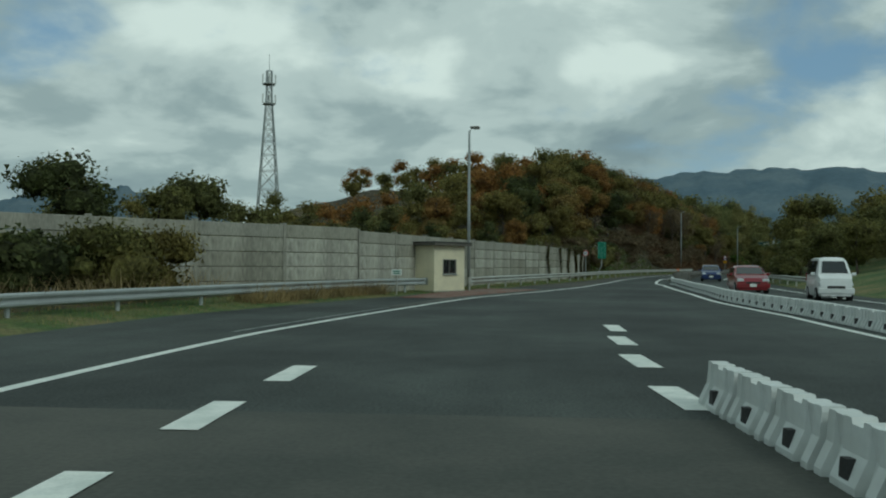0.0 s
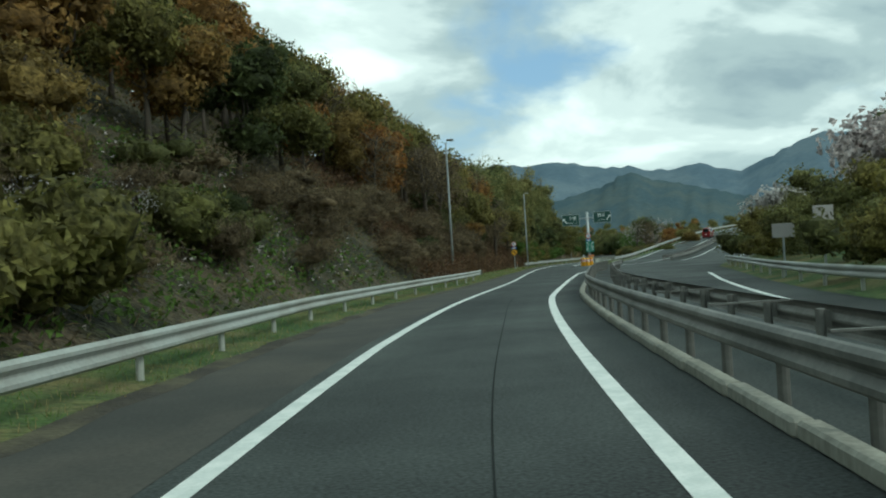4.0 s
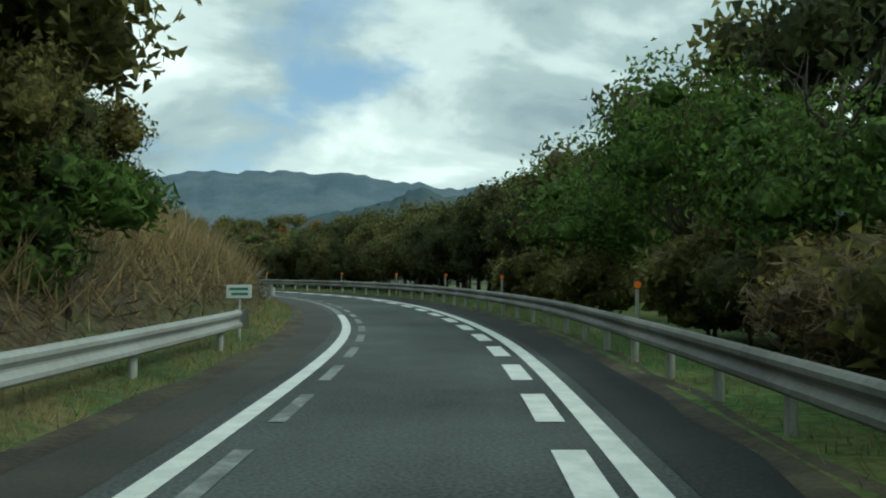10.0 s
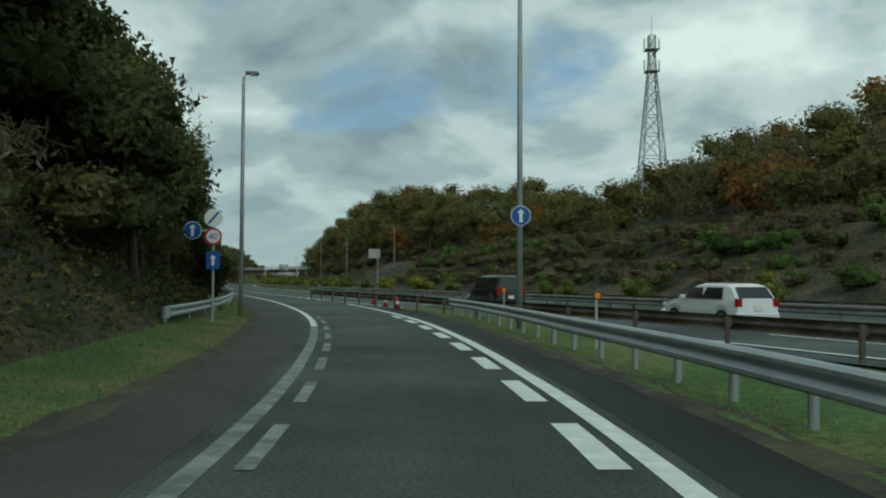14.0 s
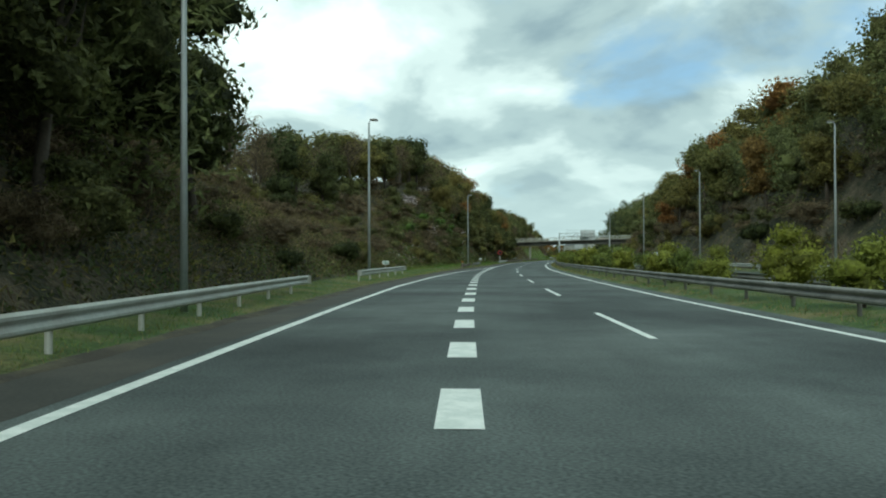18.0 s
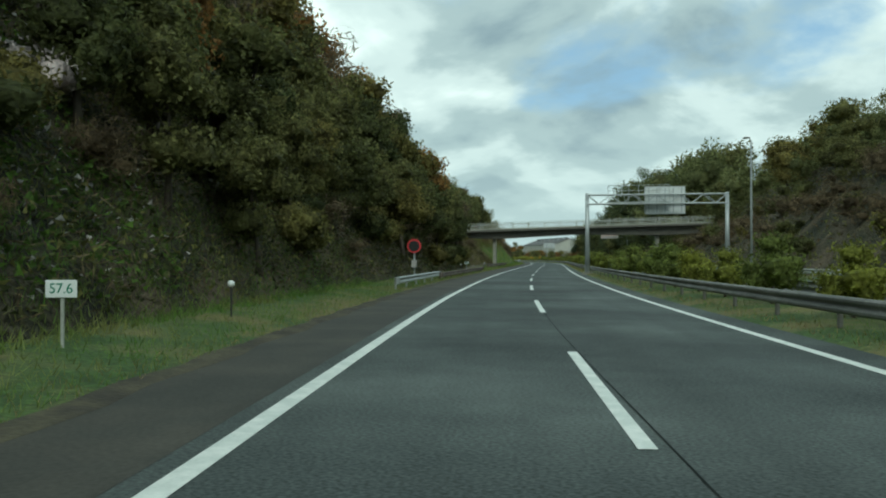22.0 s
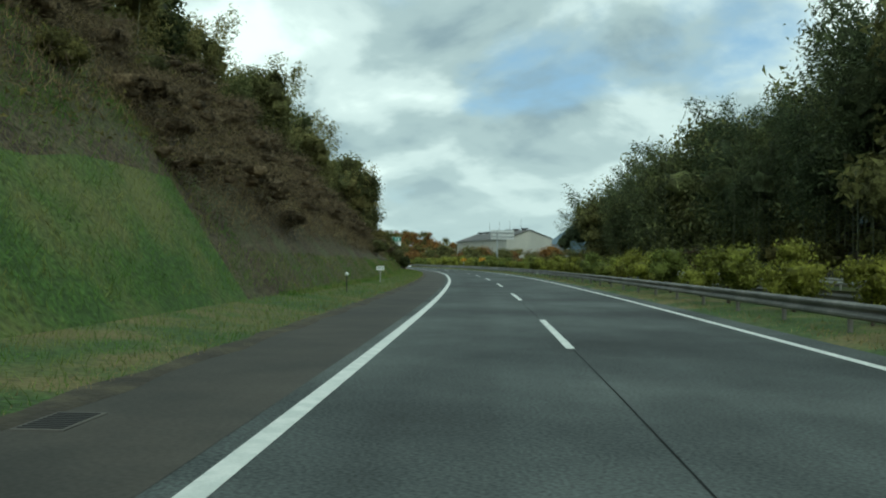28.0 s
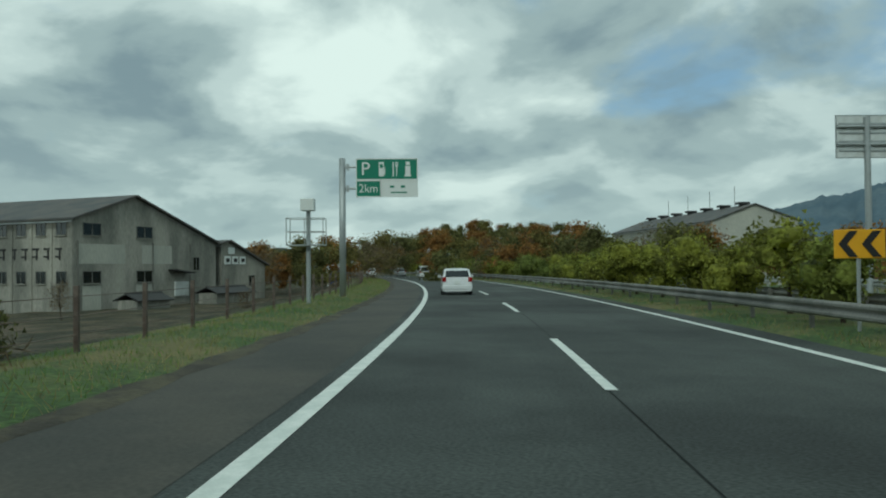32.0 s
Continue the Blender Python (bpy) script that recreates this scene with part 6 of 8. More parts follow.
guard_rail([hw(b, 5.3)[:2] for b in np.arange(10, 300, 8.0)], 1, M_RAIL_GREY, M_RAIL_GREY, "grey median guard rail before the junction", gap=6.0)
guard_rail([hw(b, 8.6)[:2] for b in np.arange(4, 300, 8.0)], -1, M_RAIL_GREY, M_RAIL_GREY, "grey median guard rail before the junction", gap=6.0)
guard_rail([hw(b, -4.4)[:2] for b in np.arange(40, 300, 8.0)], -1, M_RAIL_RUST, M_RAIL_RUST, "brown guard rail of the expressway before the junction")

# cross straps and kerb of the divider
strap = Geo().box((0, 0, 0.78), (0.06, 1.0, 0.02)).mesh("strap", M_RAIL_GREY)
kerb_row = thing("divider_kerb", pose(*at(3.5, RIGHT_A(3.5) + 1.1)), "low worn concrete kerb in front of the divider rail", "kerb")
inv = kerb_row.matrix_basis.inverted()
for u in stations(3.55, 6.85, 2.0):
    x, y, _ = at(u, RIGHT_A(u) + 1.1)
    part("kerb_stone", Geo().box((0, 0, 0.07), (0.2, 1.97, 0.16)), M_CONC, kerb_row, bevel=0.03, m=inv @ pose(x, y, 0, 0, 0, yaw_at(u)))
strap_row = thing("divider_strap_row", pose(*at(3.5, RIGHT_A(3.5) + 1.95)), "flat steel straps tying the two divider rails", "rail straps")
inv = strap_row.matrix_basis.inverted()
for u in stations(3.52, 6.85, 4.0):
    x, y, _ = at(u, RIGHT_A(u) + 1.95)
    part("strap", strap, M_RAIL_GREY, strap_row, m=inv @ pose(x, y, 0, 0, 0, yaw_at(u) + 90))


s = thing("rail_end_cover", place(3.5, RIGHT_A(3.5) + 2.15), "dull grey steel cover over the divider's rail ends", "rail end")
part("plate", Geo().box((0, 0, 0.4), (1.25, 0.06, 0.8)), M_RAIL_GREY, s, bevel=0.015)
for side in (-1, 1):
    part("side_plate", Geo().box((side * 0.62, 0.8, 0.4), (0.05, 1.6, 0.8)), M_RAIL_GREY, s, bevel=0.015)
part("top_plate", Geo().box((0, 0.8, 0.81), (1.2, 1.6, 0.03)), M_RAIL_GREY, s)
part("lamp_post", Geo().tube([(-0.4, 0.9, 0.8), (-0.4, 0.9, 1.0)], 0.03, 8), M_DARK, s)
part("warning_lamp", Geo().tube([(-0.4, 0.86, 1.08), (-0.4, 0.95, 1.08)], 0.09, 16), M_ORANGE, s, "round amber warning lamp")

# ---- markers ----
def delineator(m, height, label="orange round reflector on a pale post"):
    root = thing("delineator", m, label, "delineator", "orange delineators")
    part("post", Geo().tube([(0, 0, -0.2), (0, 0, height)], 0.035, 8), M_POST, root)
    h = part("holder", Geo().prism(ngon(20, 0.085), -0.02, 0.025), M_DARK, root, m=pose(0, -0.035, height))
    part("reflector", Geo().prism(ngon(20, 0.07), -0.012, 0.008), M_ORANGE, h, "orange reflector", m=pose(0, -0.026, 0))
    return root


first = delineator(place(10.27, RAMP_RAIL(10.27) + 0.6), 1.22)
for u in (10.65, 11.24, 11.61, 11.95, 12.31, 12.79, 13.15, 13.51, 13.95, 14.26, 14.65, 15.04):
    copy_thing(first, place(u, RAMP_RAIL(u) + 0.6, 0, 8 * math.sin(u * 40)))
for u, o in ((18.26, -7.9), (21.18, -6.2), (8.0, -6.0)):
    copy_thing(first, place(u, o, -0.4))


def ball_post(m):
    root = thing("marker_post", m, "thin post with a white reflecting ball", "marker post", "ball marker posts")
    part("post", Geo().tube([(0, 0, -0.2), (0, 0, 0.92)], 0.025, 8), M_DARK, root)
    part("ball", Geo().tube([(0, 0, 0.86), (0, 0, 0.89), (0, 0, 0.94), (0, 0, 0.99), (0, 0, 1.02)], [0.03, 0.07, 0.09, 0.07, 0.03], 10), M_SIGNWHITE, root, smooth=True)
    return root


first = ball_post(place(28.98, -6.0))
for u, o in ((30.78, -6.1), (24.4, -6.1), (25.33, -6.3), (22.55, -6.3), (27.3, -6.0)):
    copy_thing(first, place(u, o))


def km_plate(m, text=""):
    root = thing("kilometre_plate", m, "small white kilometre plate on a low post", "marker plate", "kilometre plates")
    part("post", Geo().tube([(0, 0, -0.2), (0, 0, 0.98)], 0.03, 8), M_POST, root)
    pl = board("plate", root, 0, -0.04, 1.08, 0.5, 0.27, M_SIGNWHITE, thick=0.02)
    if text:
        writing("number", text, 0.22, M_GREEN, pl, 0, -0.012, 0)
    else:
        bars("marking", pl, 0, -0.012, 0, 0.4, 0.2, 2, M_GREEN)
    return root


for u, o, text in ((1.96, -8.1, ""), (10.72, -4.1, ""), (13.01, -4.2, ""), (17.56, -7.5, ""), (19.83, -8.8, ""), (22.35, -6.6, "57.6"), (24.65, -6.4, ""), (29.42, -6.2, "57.1")):
    km_plate(place(u, o), text)


# ---- street lamps ----
def street_lamp(m, height, reach, group="street lamps"):
    root = thing("street_lamp", m, "tall pale galvanised road lamp with a small head", "street lamp", group)
    part("base_plate", Geo().prism(ngon(8, 0.22, 0.4), 0, 0.03, m=pose(0, 0, 0, 90)), M_STEEL, root)
    part("pole", Geo().tube([(0, 0, -0.4), (0, 0, height * 0.5), (0, 0, height - 0.5), (0, 0, height - 0.15)], [0.10, 0.085, 0.065, 0.055], 12), M_STEEL, root, smooth=True)
    a = part("arm", Geo().tube([(0, 0, height - 0.4), (reach * 0.15, 0, height - 0.12), (reach * 0.5, 0, height), (reach, 0, height + 0.06)], [0.05, 0.045, 0.04, 0.035], 8), M_STEEL, root, smooth=True)
    h = part("head", Geo().prism([(-0.16, -0.05), (0.40, -0.08), (0.43, -0.02), (0.34, 0.07), (-0.14, 0.06)], -0.13, 0.13, m=pose(0, 0, 0, 0, 0, 0 if reach > 0 else 180)), M_RAIL_GREY, a, "grey lamp head", bevel=0.03, m=pose(reach, 0, height + 0.06))
    part("lens", Geo().box((0.2 if reach > 0 else -0.2, 0, -0.075), (0.3, 0.18, 0.05)), M_SIGNWHITE, root, "clear lamp lens", bevel=0.015, m=pose(reach, 0, height + 0.05))
    return root


LAMP_SPOTS = ((2.37, -7.1, 9.4), (6.39, -7.8, 10.9), (8.27, -5.4, 10.4), (10.28, -5.8, 9.6), (14.18, -5.2, 9.4), (15.25, -5.0, 10.1), (17.7, -8.1, 11.5), (18.58, -7.8, 10.1), (19.68, -9.2, 11.2), (21.62, -6.6, 10.7))
for u, o, h in LAMP_SPOTS:
    street_lamp(place(u, o, 0.0), h, 0.22)
for u, o, h in ((18.84, 29.2, 12.0), (19.88, 25, 11.6), (20.94, 22.4, 11.6), (22.03, 20.7, 11.4), (23.94, 18.8, 11.2)):
    street_lamp(place(u, o + 0.3, 0.0), h, -0.22)
street_lamp(pose(118, 356, 0, 0, 0, HW_YAW), 10, 0.22)
nose_lamp = street_lamp(place(14.92, 4.2, 0.0), 12, -0.22)
d = disc("direction_plate", nose_lamp, 0, -0.14, 3.6, 0.32, M_SIGNWHITE, label="round blue plate with a white arrow")
disc("field", d, 0, -0.014, 0, 0.295, M_BLUE, 0.012)
arrow("arrow", d, 0, -0.024, 0, 0.42, M_SIGNWHITE, 0, 0.24)

# ---- noise wall and booth ----
NW_A, NW_B = Vector((-3.4, 43.6, 0)), Vector((6.6, 73.2, 0))
NW_YAW = math.degrees(math.atan2(-(NW_B - NW_A).x, (NW_B - NW_A).y))
wall = new("wall_noise")
wall.matrix_basis = pose(NW_A.x, NW_A.y, 0, 0, 0, NW_YAW)
tagged(wall, "stained grey concrete panel noise wall between steel posts", "noise wall", kind="structure")
h_post = Geo().box((0, 0, 1.5), (0.02, 0.16, 3.1)).box((-0.075, 0, 1.5), (0.13, 0.014, 3.1)).box((0.09, 0, 1.5), (0.012, 0.15, 3.1)).box((-0.15, 0, 1.5), (0.012, 0.15, 3.1)).mesh("post", M_CONC)
PANEL_HEIGHTS = (0.0, 0.62, 1.22, 1.82, 2.42, 2.98)
panel_mesh = {}
for a, b in zip(PANEL_HEIGHTS, PANEL_HEIGHTS[1:]):
    g = Geo().box((0, 0, 0), (0.11, 4.04, b - a - 0.025))
    panel_mesh[a] = g.mesh("panel", M_PANEL if a < 2.3 else M_CONC, bevel=0.015)
rnd = random.Random(4)
# the wall turns aside before the hut
bend = pose(0, -4.8, 0.12, 0, 0, -22) @ pose(0, 4.8, 0)
for k in range(19):
    turned = bend if k < 5 else pose(0, 0, 0)
    l = -26 + 4.18 * k + 0.3
    part("post", h_post, M_CONC_DARK, wall, "dark steel wall post", m=turned @ pose(-0.075, l, 0))
    if k == 18:
        break
    for a, b in zip(PANEL_HEIGHTS, PANEL_HEIGHTS[1:]):
        part("panel", panel_mesh[a], None, wall, m=turned @ pose(-0.05 + rnd.uniform(-0.008, 0.008), l + 2.09, (a + b) / 2, 0, 0, rnd.uniform(-0.15, 0.15)))
# vines over the wall's far end
rng = np.random.default_rng(61)
STRANDS = ((31.5, 0.3, 0.3), (36.2, 0.25, 0.2), (39.6, 0.3, 0.5), (42.9, 0.35, 1.3), (45.6, 0.3, 0.7), (47.4, 0.3, 1.2), (48.6, 0.25, 0.8), (49.5, 0.3, 1.4))
for tint, n0, label in (("dark", 1500, "dark green vine strands hanging down the noise wall"), ("twig", 1300, "withered brown vine strands hanging down the noise wall")):
    P = []
    for y, w, share in STRANDS:
        n = int(n0 * share)
        z = 3.15 * rng.uniform(0, 1, n) ** 0.75
        P.append(np.stack([0.06 + 0.16 * rng.random(n), y + 0.22 * np.sin(z * 2.1 + y) + 0.7 * w * rng.normal(0, 0.45, n) * (0.4 + 0.3 * z), z], 1))
    n = n0 * 2
    y = 50.5 - np.abs(rng.normal(0, 5.5, n))
    P.append(np.stack([-0.1 + 0.32 * rng.random(n), y, 2.98 + rng.normal(0, 0.2, n) - 0.35 * rng.random(n) ** 3], 1))
    P = np.concatenate(P)
    V, F = leaf_faces(P, rng.normal(size=(len(P), 3)) * 0.6 + (1, 0, 0.2), 0.13 if tint == "dark" else 0.26, 0.07 if tint == "dark" else 0.03, rng)
    vine = tagged(new("vine", quick("vine", V, F, M_LEAF[tint])), label, "vine", kind="stuff")
    vine.matrix_basis = pose(NW_A.x, NW_A.y, 0, 0, 0, NW_YAW)

bm0 = place(2.14, -7.85, 0, 4) @ pose(0.35, 0, 0, 0, 0, -28) @ pose(-0.9, 0, 0)
booth = thing("booth", bm0, "small cream rendered roadside hut with a thin flat roof", "hut")
g = Geo()
X0, X1, Y0, Y1, HB = -1.55, 0.9, 0.0, 2.6, 2.44
g.box(((X0 + X1) / 2, Y0 + 0.06, HB / 2), (X1 - X0, 0.12, HB)).box(((X0 + X1) / 2, Y1 - 0.06, HB / 2), (X1 - X0, 0.12, HB)).box((X0 + 0.06, (Y0 + Y1) / 2, HB / 2), (0.12, Y1 - Y0 - 0.24, HB))
for z0, z1, y0, y1 in ((0, 0.95, 0.12, Y1 - 0.12), (1.72, HB, 0.12, Y1 - 0.12), (0.95, 1.72, 0.12, 0.75), (0.95, 1.72, 1.85, Y1 - 0.12)):
    g.box((X1 - 0.06, (y0 + y1) / 2, (z0 + z1) / 2), (0.12, y1 - y0, z1 - z0))
part("wall", g, M_CREAM, booth)
part("plinth", Geo().box(((X0 + X1) / 2, (Y0 + Y1) / 2, 0.0), (X1 - X0 + 0.1, Y1 - Y0 + 0.1, 0.16)), M_CONC, booth, bevel=0.02)
g = Geo().prism([(X0 - 0.3, 2.44), (X1 + 0.3, 2.44), (X1 + 0.3, 2.6), (X0 - 0.3, 2.6)], Y0 - 0.3, Y1 + 0.3)
rf = part("roof", g, M_CONC_DARK, booth, "dark flat overhanging roof", bevel=0.015)
part("roof_sheet", Geo().prism([(X0 - 0.34, 2.604), (X1 + 0.34, 2.604), (X1 + 0.34, 2.64), (X0 - 0.34, 2.64)], Y0 - 0.34, Y1 + 0.34), M_DARK, rf)
win = part("window", Geo().box((X1 - 0.07, 1.3, 1.335), (0.02, 1.1, 0.77)), M_GLASS, booth, "sliding window with grey panes")
g = Geo()
for y, z, sy, sz in ((1.3, 0.97, 1.16, 0.05), (1.3, 1.70, 1.16, 0.05), (0.76, 1.335, 0.05, 0.69), (1.84, 1.335, 0.05, 0.69), (1.3, 1.335, 0.04, 0.69)):
    g.box((X1 - 0.02, y, z), (0.08, sy, sz))
part("frame", g, M_RAIL_GREY, win)
part("sill", Geo().box((X1 + 0.03, 1.3, 0.92), (0.1, 1.26, 0.04)), M_STEEL, win)
# brick paving round the booth
g_pave = new("pavement_brick")
g_pave.matrix_basis = pose(*at(2.3, -5.5))
tagged(g_pave, "faded reddish brick paving beside the hut", "pavement", kind="structure")
M_BRICK = material("paving_brick", (0.215, 0.092, 0.066), 0.85, vary=0.25, scale=2.0, fine=20, bump=0.3, tint=(0.14, 0.115, 0.095), random=0.25)
inv = g_pave.matrix_basis.inverted()
slab = Geo()
slab.grid([[inv @ Vector(at(u, LEFT(u) - 0.25 - (LEFT(u) - 0.25 - (-7.6 + 0.9 * (u - 1.8))) * q, 0.012)) for q in (0, 0.5, 1)] for u in stations(1.85, 2.425, 1.0)])
part("bed", slab, M_SHOULDER, g_pave, "dark joint between the bricks")
brick = Geo().box((0, 0, 0.018), (0.47, 0.23, 0.02)).mesh("brick", M_BRICK, bevel=0.006)
for i, u in enumerate(stations(1.86, 2.415, 0.245)):
    for j in range(12):
        off = LEFT(u) - 1.1 - 0.485 * j + (0.24 if i % 2 else 0)
        if off - 0.25 > -7.5 + 0.9 * (u - 1.8) and off + 0.25 < LEFT(u) - 0.82:
            x, y, _ = at(u, off)
            part("brick", brick, M_BRICK, g_pave, m=inv @ pose(x, y, 0, 0, 0, yaw_at(u)))
strip("gutter", M_OLD_CONCRETE, 1.5, 2.44, 1.0, lambda u: [(LEFT(u) - 0.82, 0.03), (LEFT(u) - 0.56, 0.028), (LEFT(u) - 0.52, 0.008), (LEFT(u) - 0.47, 0.008), (LEFT(u) - 0.43, 0.024), (LEFT(u) - 0.24, 0.02), (LEFT(u) - 0.22, 0.002)],
      "pale concrete gutter with a drain groove beside the brick paving", "gutter", smooth=False)


# ---- plaza barriers ----
def barrier(where):
    root = thing("road_barrier", where, "white plastic water-filled road barrier with slots", "barrier", "plaza barriers")
    body = [(-0.20, 0), (-0.20, 0.06), (-0.11, 0.28), (-0.09, 0.50), (0.09, 0.50), (0.11, 0.28), (0.20, 0.06), (0.20, 0)]
    g, n, rows = Geo(), len(body), []
    for y, k, h in ((-0.48, 1, 1), (-0.47, 1, 1.1), (-0.35, 1, 1.1), (-0.33, 0.6, 1.08), (-0.22, 0.6, 1.08), (-0.20, 1, 1.1), (-0.1, 1, 1.1), (-0.08, 1, 1), (0.08, 1, 1), (0.1, 1, 1.1), (0.20, 1, 1.1), (0.22, 0.6, 1.08), (0.33, 0.6, 1.08), (0.35, 1, 1.1), (0.47, 1, 1.1), (0.48, 1, 1)):
        rows += [Vector((x * (k if z < 0.45 else 1), y, z * (h if z > 0.45 else 1))) for x, z in body]
    m = len(rows) // n
    g.add(rows, [(i * n + j, i * n + (j + 1) % n, (i + 1) * n + (j + 1) % n, (i + 1) * n + j) for i in range(m - 1) for j in range(n)] + [tuple(range(n - 1, -1, -1)), tuple(range((m - 1) * n, m * n))])
    part("shell", g, M_WHITE, root, m=Matrix.Diagonal((1, 1, 0.86, 1)))
    # A solid dark block stands in for the shade of an open fork slot.
    part("slot", Geo().prism([(-0.09, 0.0), (0.09, 0.0), (0.05, 0.2), (-0.05, 0.2)], -0.19, 0.19, pose(0, 0, 0.015, 0, 0, 90)), M_DARK, root, "dark block painted as the shade inside a fork slot")
    return root


first = barrier(place(-0.3, 2.75))
for u in stations(-0.25, 0.53, 1.0):
    copy_thing(first, place(u, 2.34 + 0.75 * (0.53 - u) / 0.8, 0, 2.0))
row = lambda u: RIGHT_A(u) + 0.75 + 0.4 * max(0, u - 2)
for u in stations(1.0, 3.44, 1.0):
    copy_thing(first, place(u, row(u), 0, math.degrees(math.atan2(row(u - 0.02) - row(u + 0.02), 1.25))))


# ---- signs ----
def pole(parent, h, r=0.045, name="post", mat=None, x=0.0):
    return part(name, Geo().tube([(x, 0, -0.3), (x, 0, h)], r, 10), mat or M_STEEL, parent, smooth=False)


# tall green campaign board on a bent pole
s = thing("campaign_sign", place(4.0, -5.4), "tall green board with white vertical writing on bent pole", "road sign")
part("post", Geo().tube([(-0.35, 0.06, -0.3), (-0.35, 0.06, 0.6), (-0.2, 0.06, 1.0), (0.0, 0.06, 1.4), (0.0, 0.06, 4.0)], 0.05, 10), M_POST, s, smooth=True)
b = board("panel", s, 0.04, 0, 3.0, 0.9, 1.8, M_GREEN, thick=0.04)
writing("writing", "マ\nナ\nー\nア\nッ\nプ", 0.27, M_FADED, b, 0.26, -0.03, 0.0)
writing("writing", "ふ\nく\nお\nか", 0.3, M_FADED, b, -0.04, -0.03, -0.2)
bars("small_print", b, -0.33, -0.03, 0.0, 0.1, 1.4, 11, M_FADED)
s = thing("speed_limit_sign", place(3.77, -5.9), "round speed limit sign on a thin steel post", "road sign")
pole(s, 2.95)
limit_sign(s, -0.07, 2.6, 0.3)
for u, o, z, w, h in ((5.21, 10.6, 2.4, 0.7, 0.7), (5.41, 10.4, 2.0, 0.9, 0.6)):
    s = thing("sign_seen_from_behind", place(u, o), "pale grey back of a small road sign on a post", "road sign")
    pole(s, z + h / 2)
    board("plate", s, 0, -0.06, z, w, h, M_PINKSIGN, thick=0.03)

# the mast at the gore
mast = thing("gore_sign_mast", place(8.07, 3.3), "thick grey steel mast with direction boards at the gore", "sign mast")
part("pole", Geo().tube([(0, 0, -0.4), (0, 0, 6.9)], 0.19, 20), M_STEEL, mast, smooth=True)
part("pole_cap", Geo().tube([(0, 0, 6.9), (0, 0, 6.96), (0, 0, 6.99)], [0.2, 0.17, 0.02], 20), M_STEEL, mast, smooth=True)
for side in (-1, 1):
    part("arm", Geo().tube([(0, 0, 6.12), (side * 1.0, 0, 6.12), (side * 2.9, 0, 6.12 + 0.06 * side)], 0.08, 12), M_STEEL, mast)
    part("flange", Geo().box((side * 0.24, 0, 6.12), (0.06, 0.34, 0.5)), M_STEEL, mast)
for side, text, latin, ang, c in ((-1, "下関", "Shimonoseki", -38, -2.12), (1, "熊本", "Kumamoto", 38, 1.92)):
    b = board("direction_board", mast, c, -0.14, 6.08 + 0.09 * side, 2.15, 1.36, M_DKGREEN, M_STEEL, thick=0.06, label="dark green direction board with white writing")
    writing("writing", text, 0.52, M_SIGNWHITE, b, 0.2 if side < 0 else -0.1, -0.035, 0.2)
    writing("writing", latin, 0.21, M_SIGNWHITE, b, 0.2 if side < 0 else -0.1, -0.035, -0.38)
    arrow("arrow", b, -0.76 if side < 0 else 0.8, -0.035, -0.08, 0.8, M_SIGNWHITE, ang, 0.15)
limit_sign(mast, -0.23, 3.8, 0.34)
b = board("arrow_plate", mast, 0, -0.22, 3.22, 0.62, 0.38, M_BLUE, thick=0.025, label="blue plate with a white arrow")
arrow("arrow", b, 0, -0.018, 0, 0.46, M_SIGNWHITE, 90, 0.24)
for side, text, ang in ((-1, "下\n関", -40), (1, "熊\n本", 40)):
    b = board("split_board", mast, 0.15 + side * 0.275, -0.23, 2.4, 0.53, 1.4, M_GREEN, thick=0.03, label="green direction board with vertical writing")
    writing("writing", text, 0.36, M_SIGNWHITE, b, 0, -0.02, -0.22)
    arrow("arrow", b, 0, -0.02, 0.42, 0.42, M_SIGNWHITE, ang, 0.16)
pl = board("lamp_plate", mast, 0.25, -0.25, 1.05, 0.75, 0.5, M_PINKSIGN, thick=0.03)
for k in range(3):
    disc("warning_lamp", pl, -0.22 + 0.22 * k, -0.04, 0.13, 0.095, M_ORANGE, 0.05, 16, "orange warning lamp")
bars("marking", pl, 0, -0.02, -0.12, 0.5, 0.16, 2, M_DARK)


patch = Geo()
patch.add([at(7.44, 1.2, 0.006), at(7.6, 0.95, 0.006), at(7.88, 1.4, 0.006), at(7.83, 3.1, 0.006), at(7.6, 1.9, 0.006)], [(0, 1, 2, 3, 4)])
tagged(part("road_patch", patch, M_PATCH), "darker wedge on the asphalt before the gore", "road patch", kind="structure")


def crash_barrel(m):
    root = thing("crash_barrel", m, "yellow plastic crash barrel with red and white chequers", "crash barrel", "crash barrels")
    part("drum", Geo().tube([(0, 0, 0), (0, 0, 0.04), (0, 0, 0.4), (0, 0, 0.44), (0, 0, 0.86), (0, 0, 0.9)], [0.42, 0.44, 0.44, 0.45, 0.45, 0.40], 24), M_YELLOW, root, smooth=True)
    part("lid", Geo().tube([(0, 0, 0.9), (0, 0, 0.95), (0, 0, 1.0)], [0.46, 0.46, 0.3], 24), M_YELLOW, root)
    for k, mat in ((0, M_RED), (1, M_SIGNWHITE)):
        g = Geo()
        for row in range(2):
            for j in range(12):
                if (j + row) % 2 == k:
                    a0, a1 = j * math.pi / 6, (j + 1) * math.pi / 6
                    g.grid([[(0.456 * math.cos(a), 0.456 * math.sin(a), z) for a in np.linspace(a0, a1, 4)] for z in (0.5 + 0.16 * row, 0.655 + 0.16 * row)])
        part("red_chequer_band" if k == 0 else "white_chequer_band", g, mat, root)
    return root


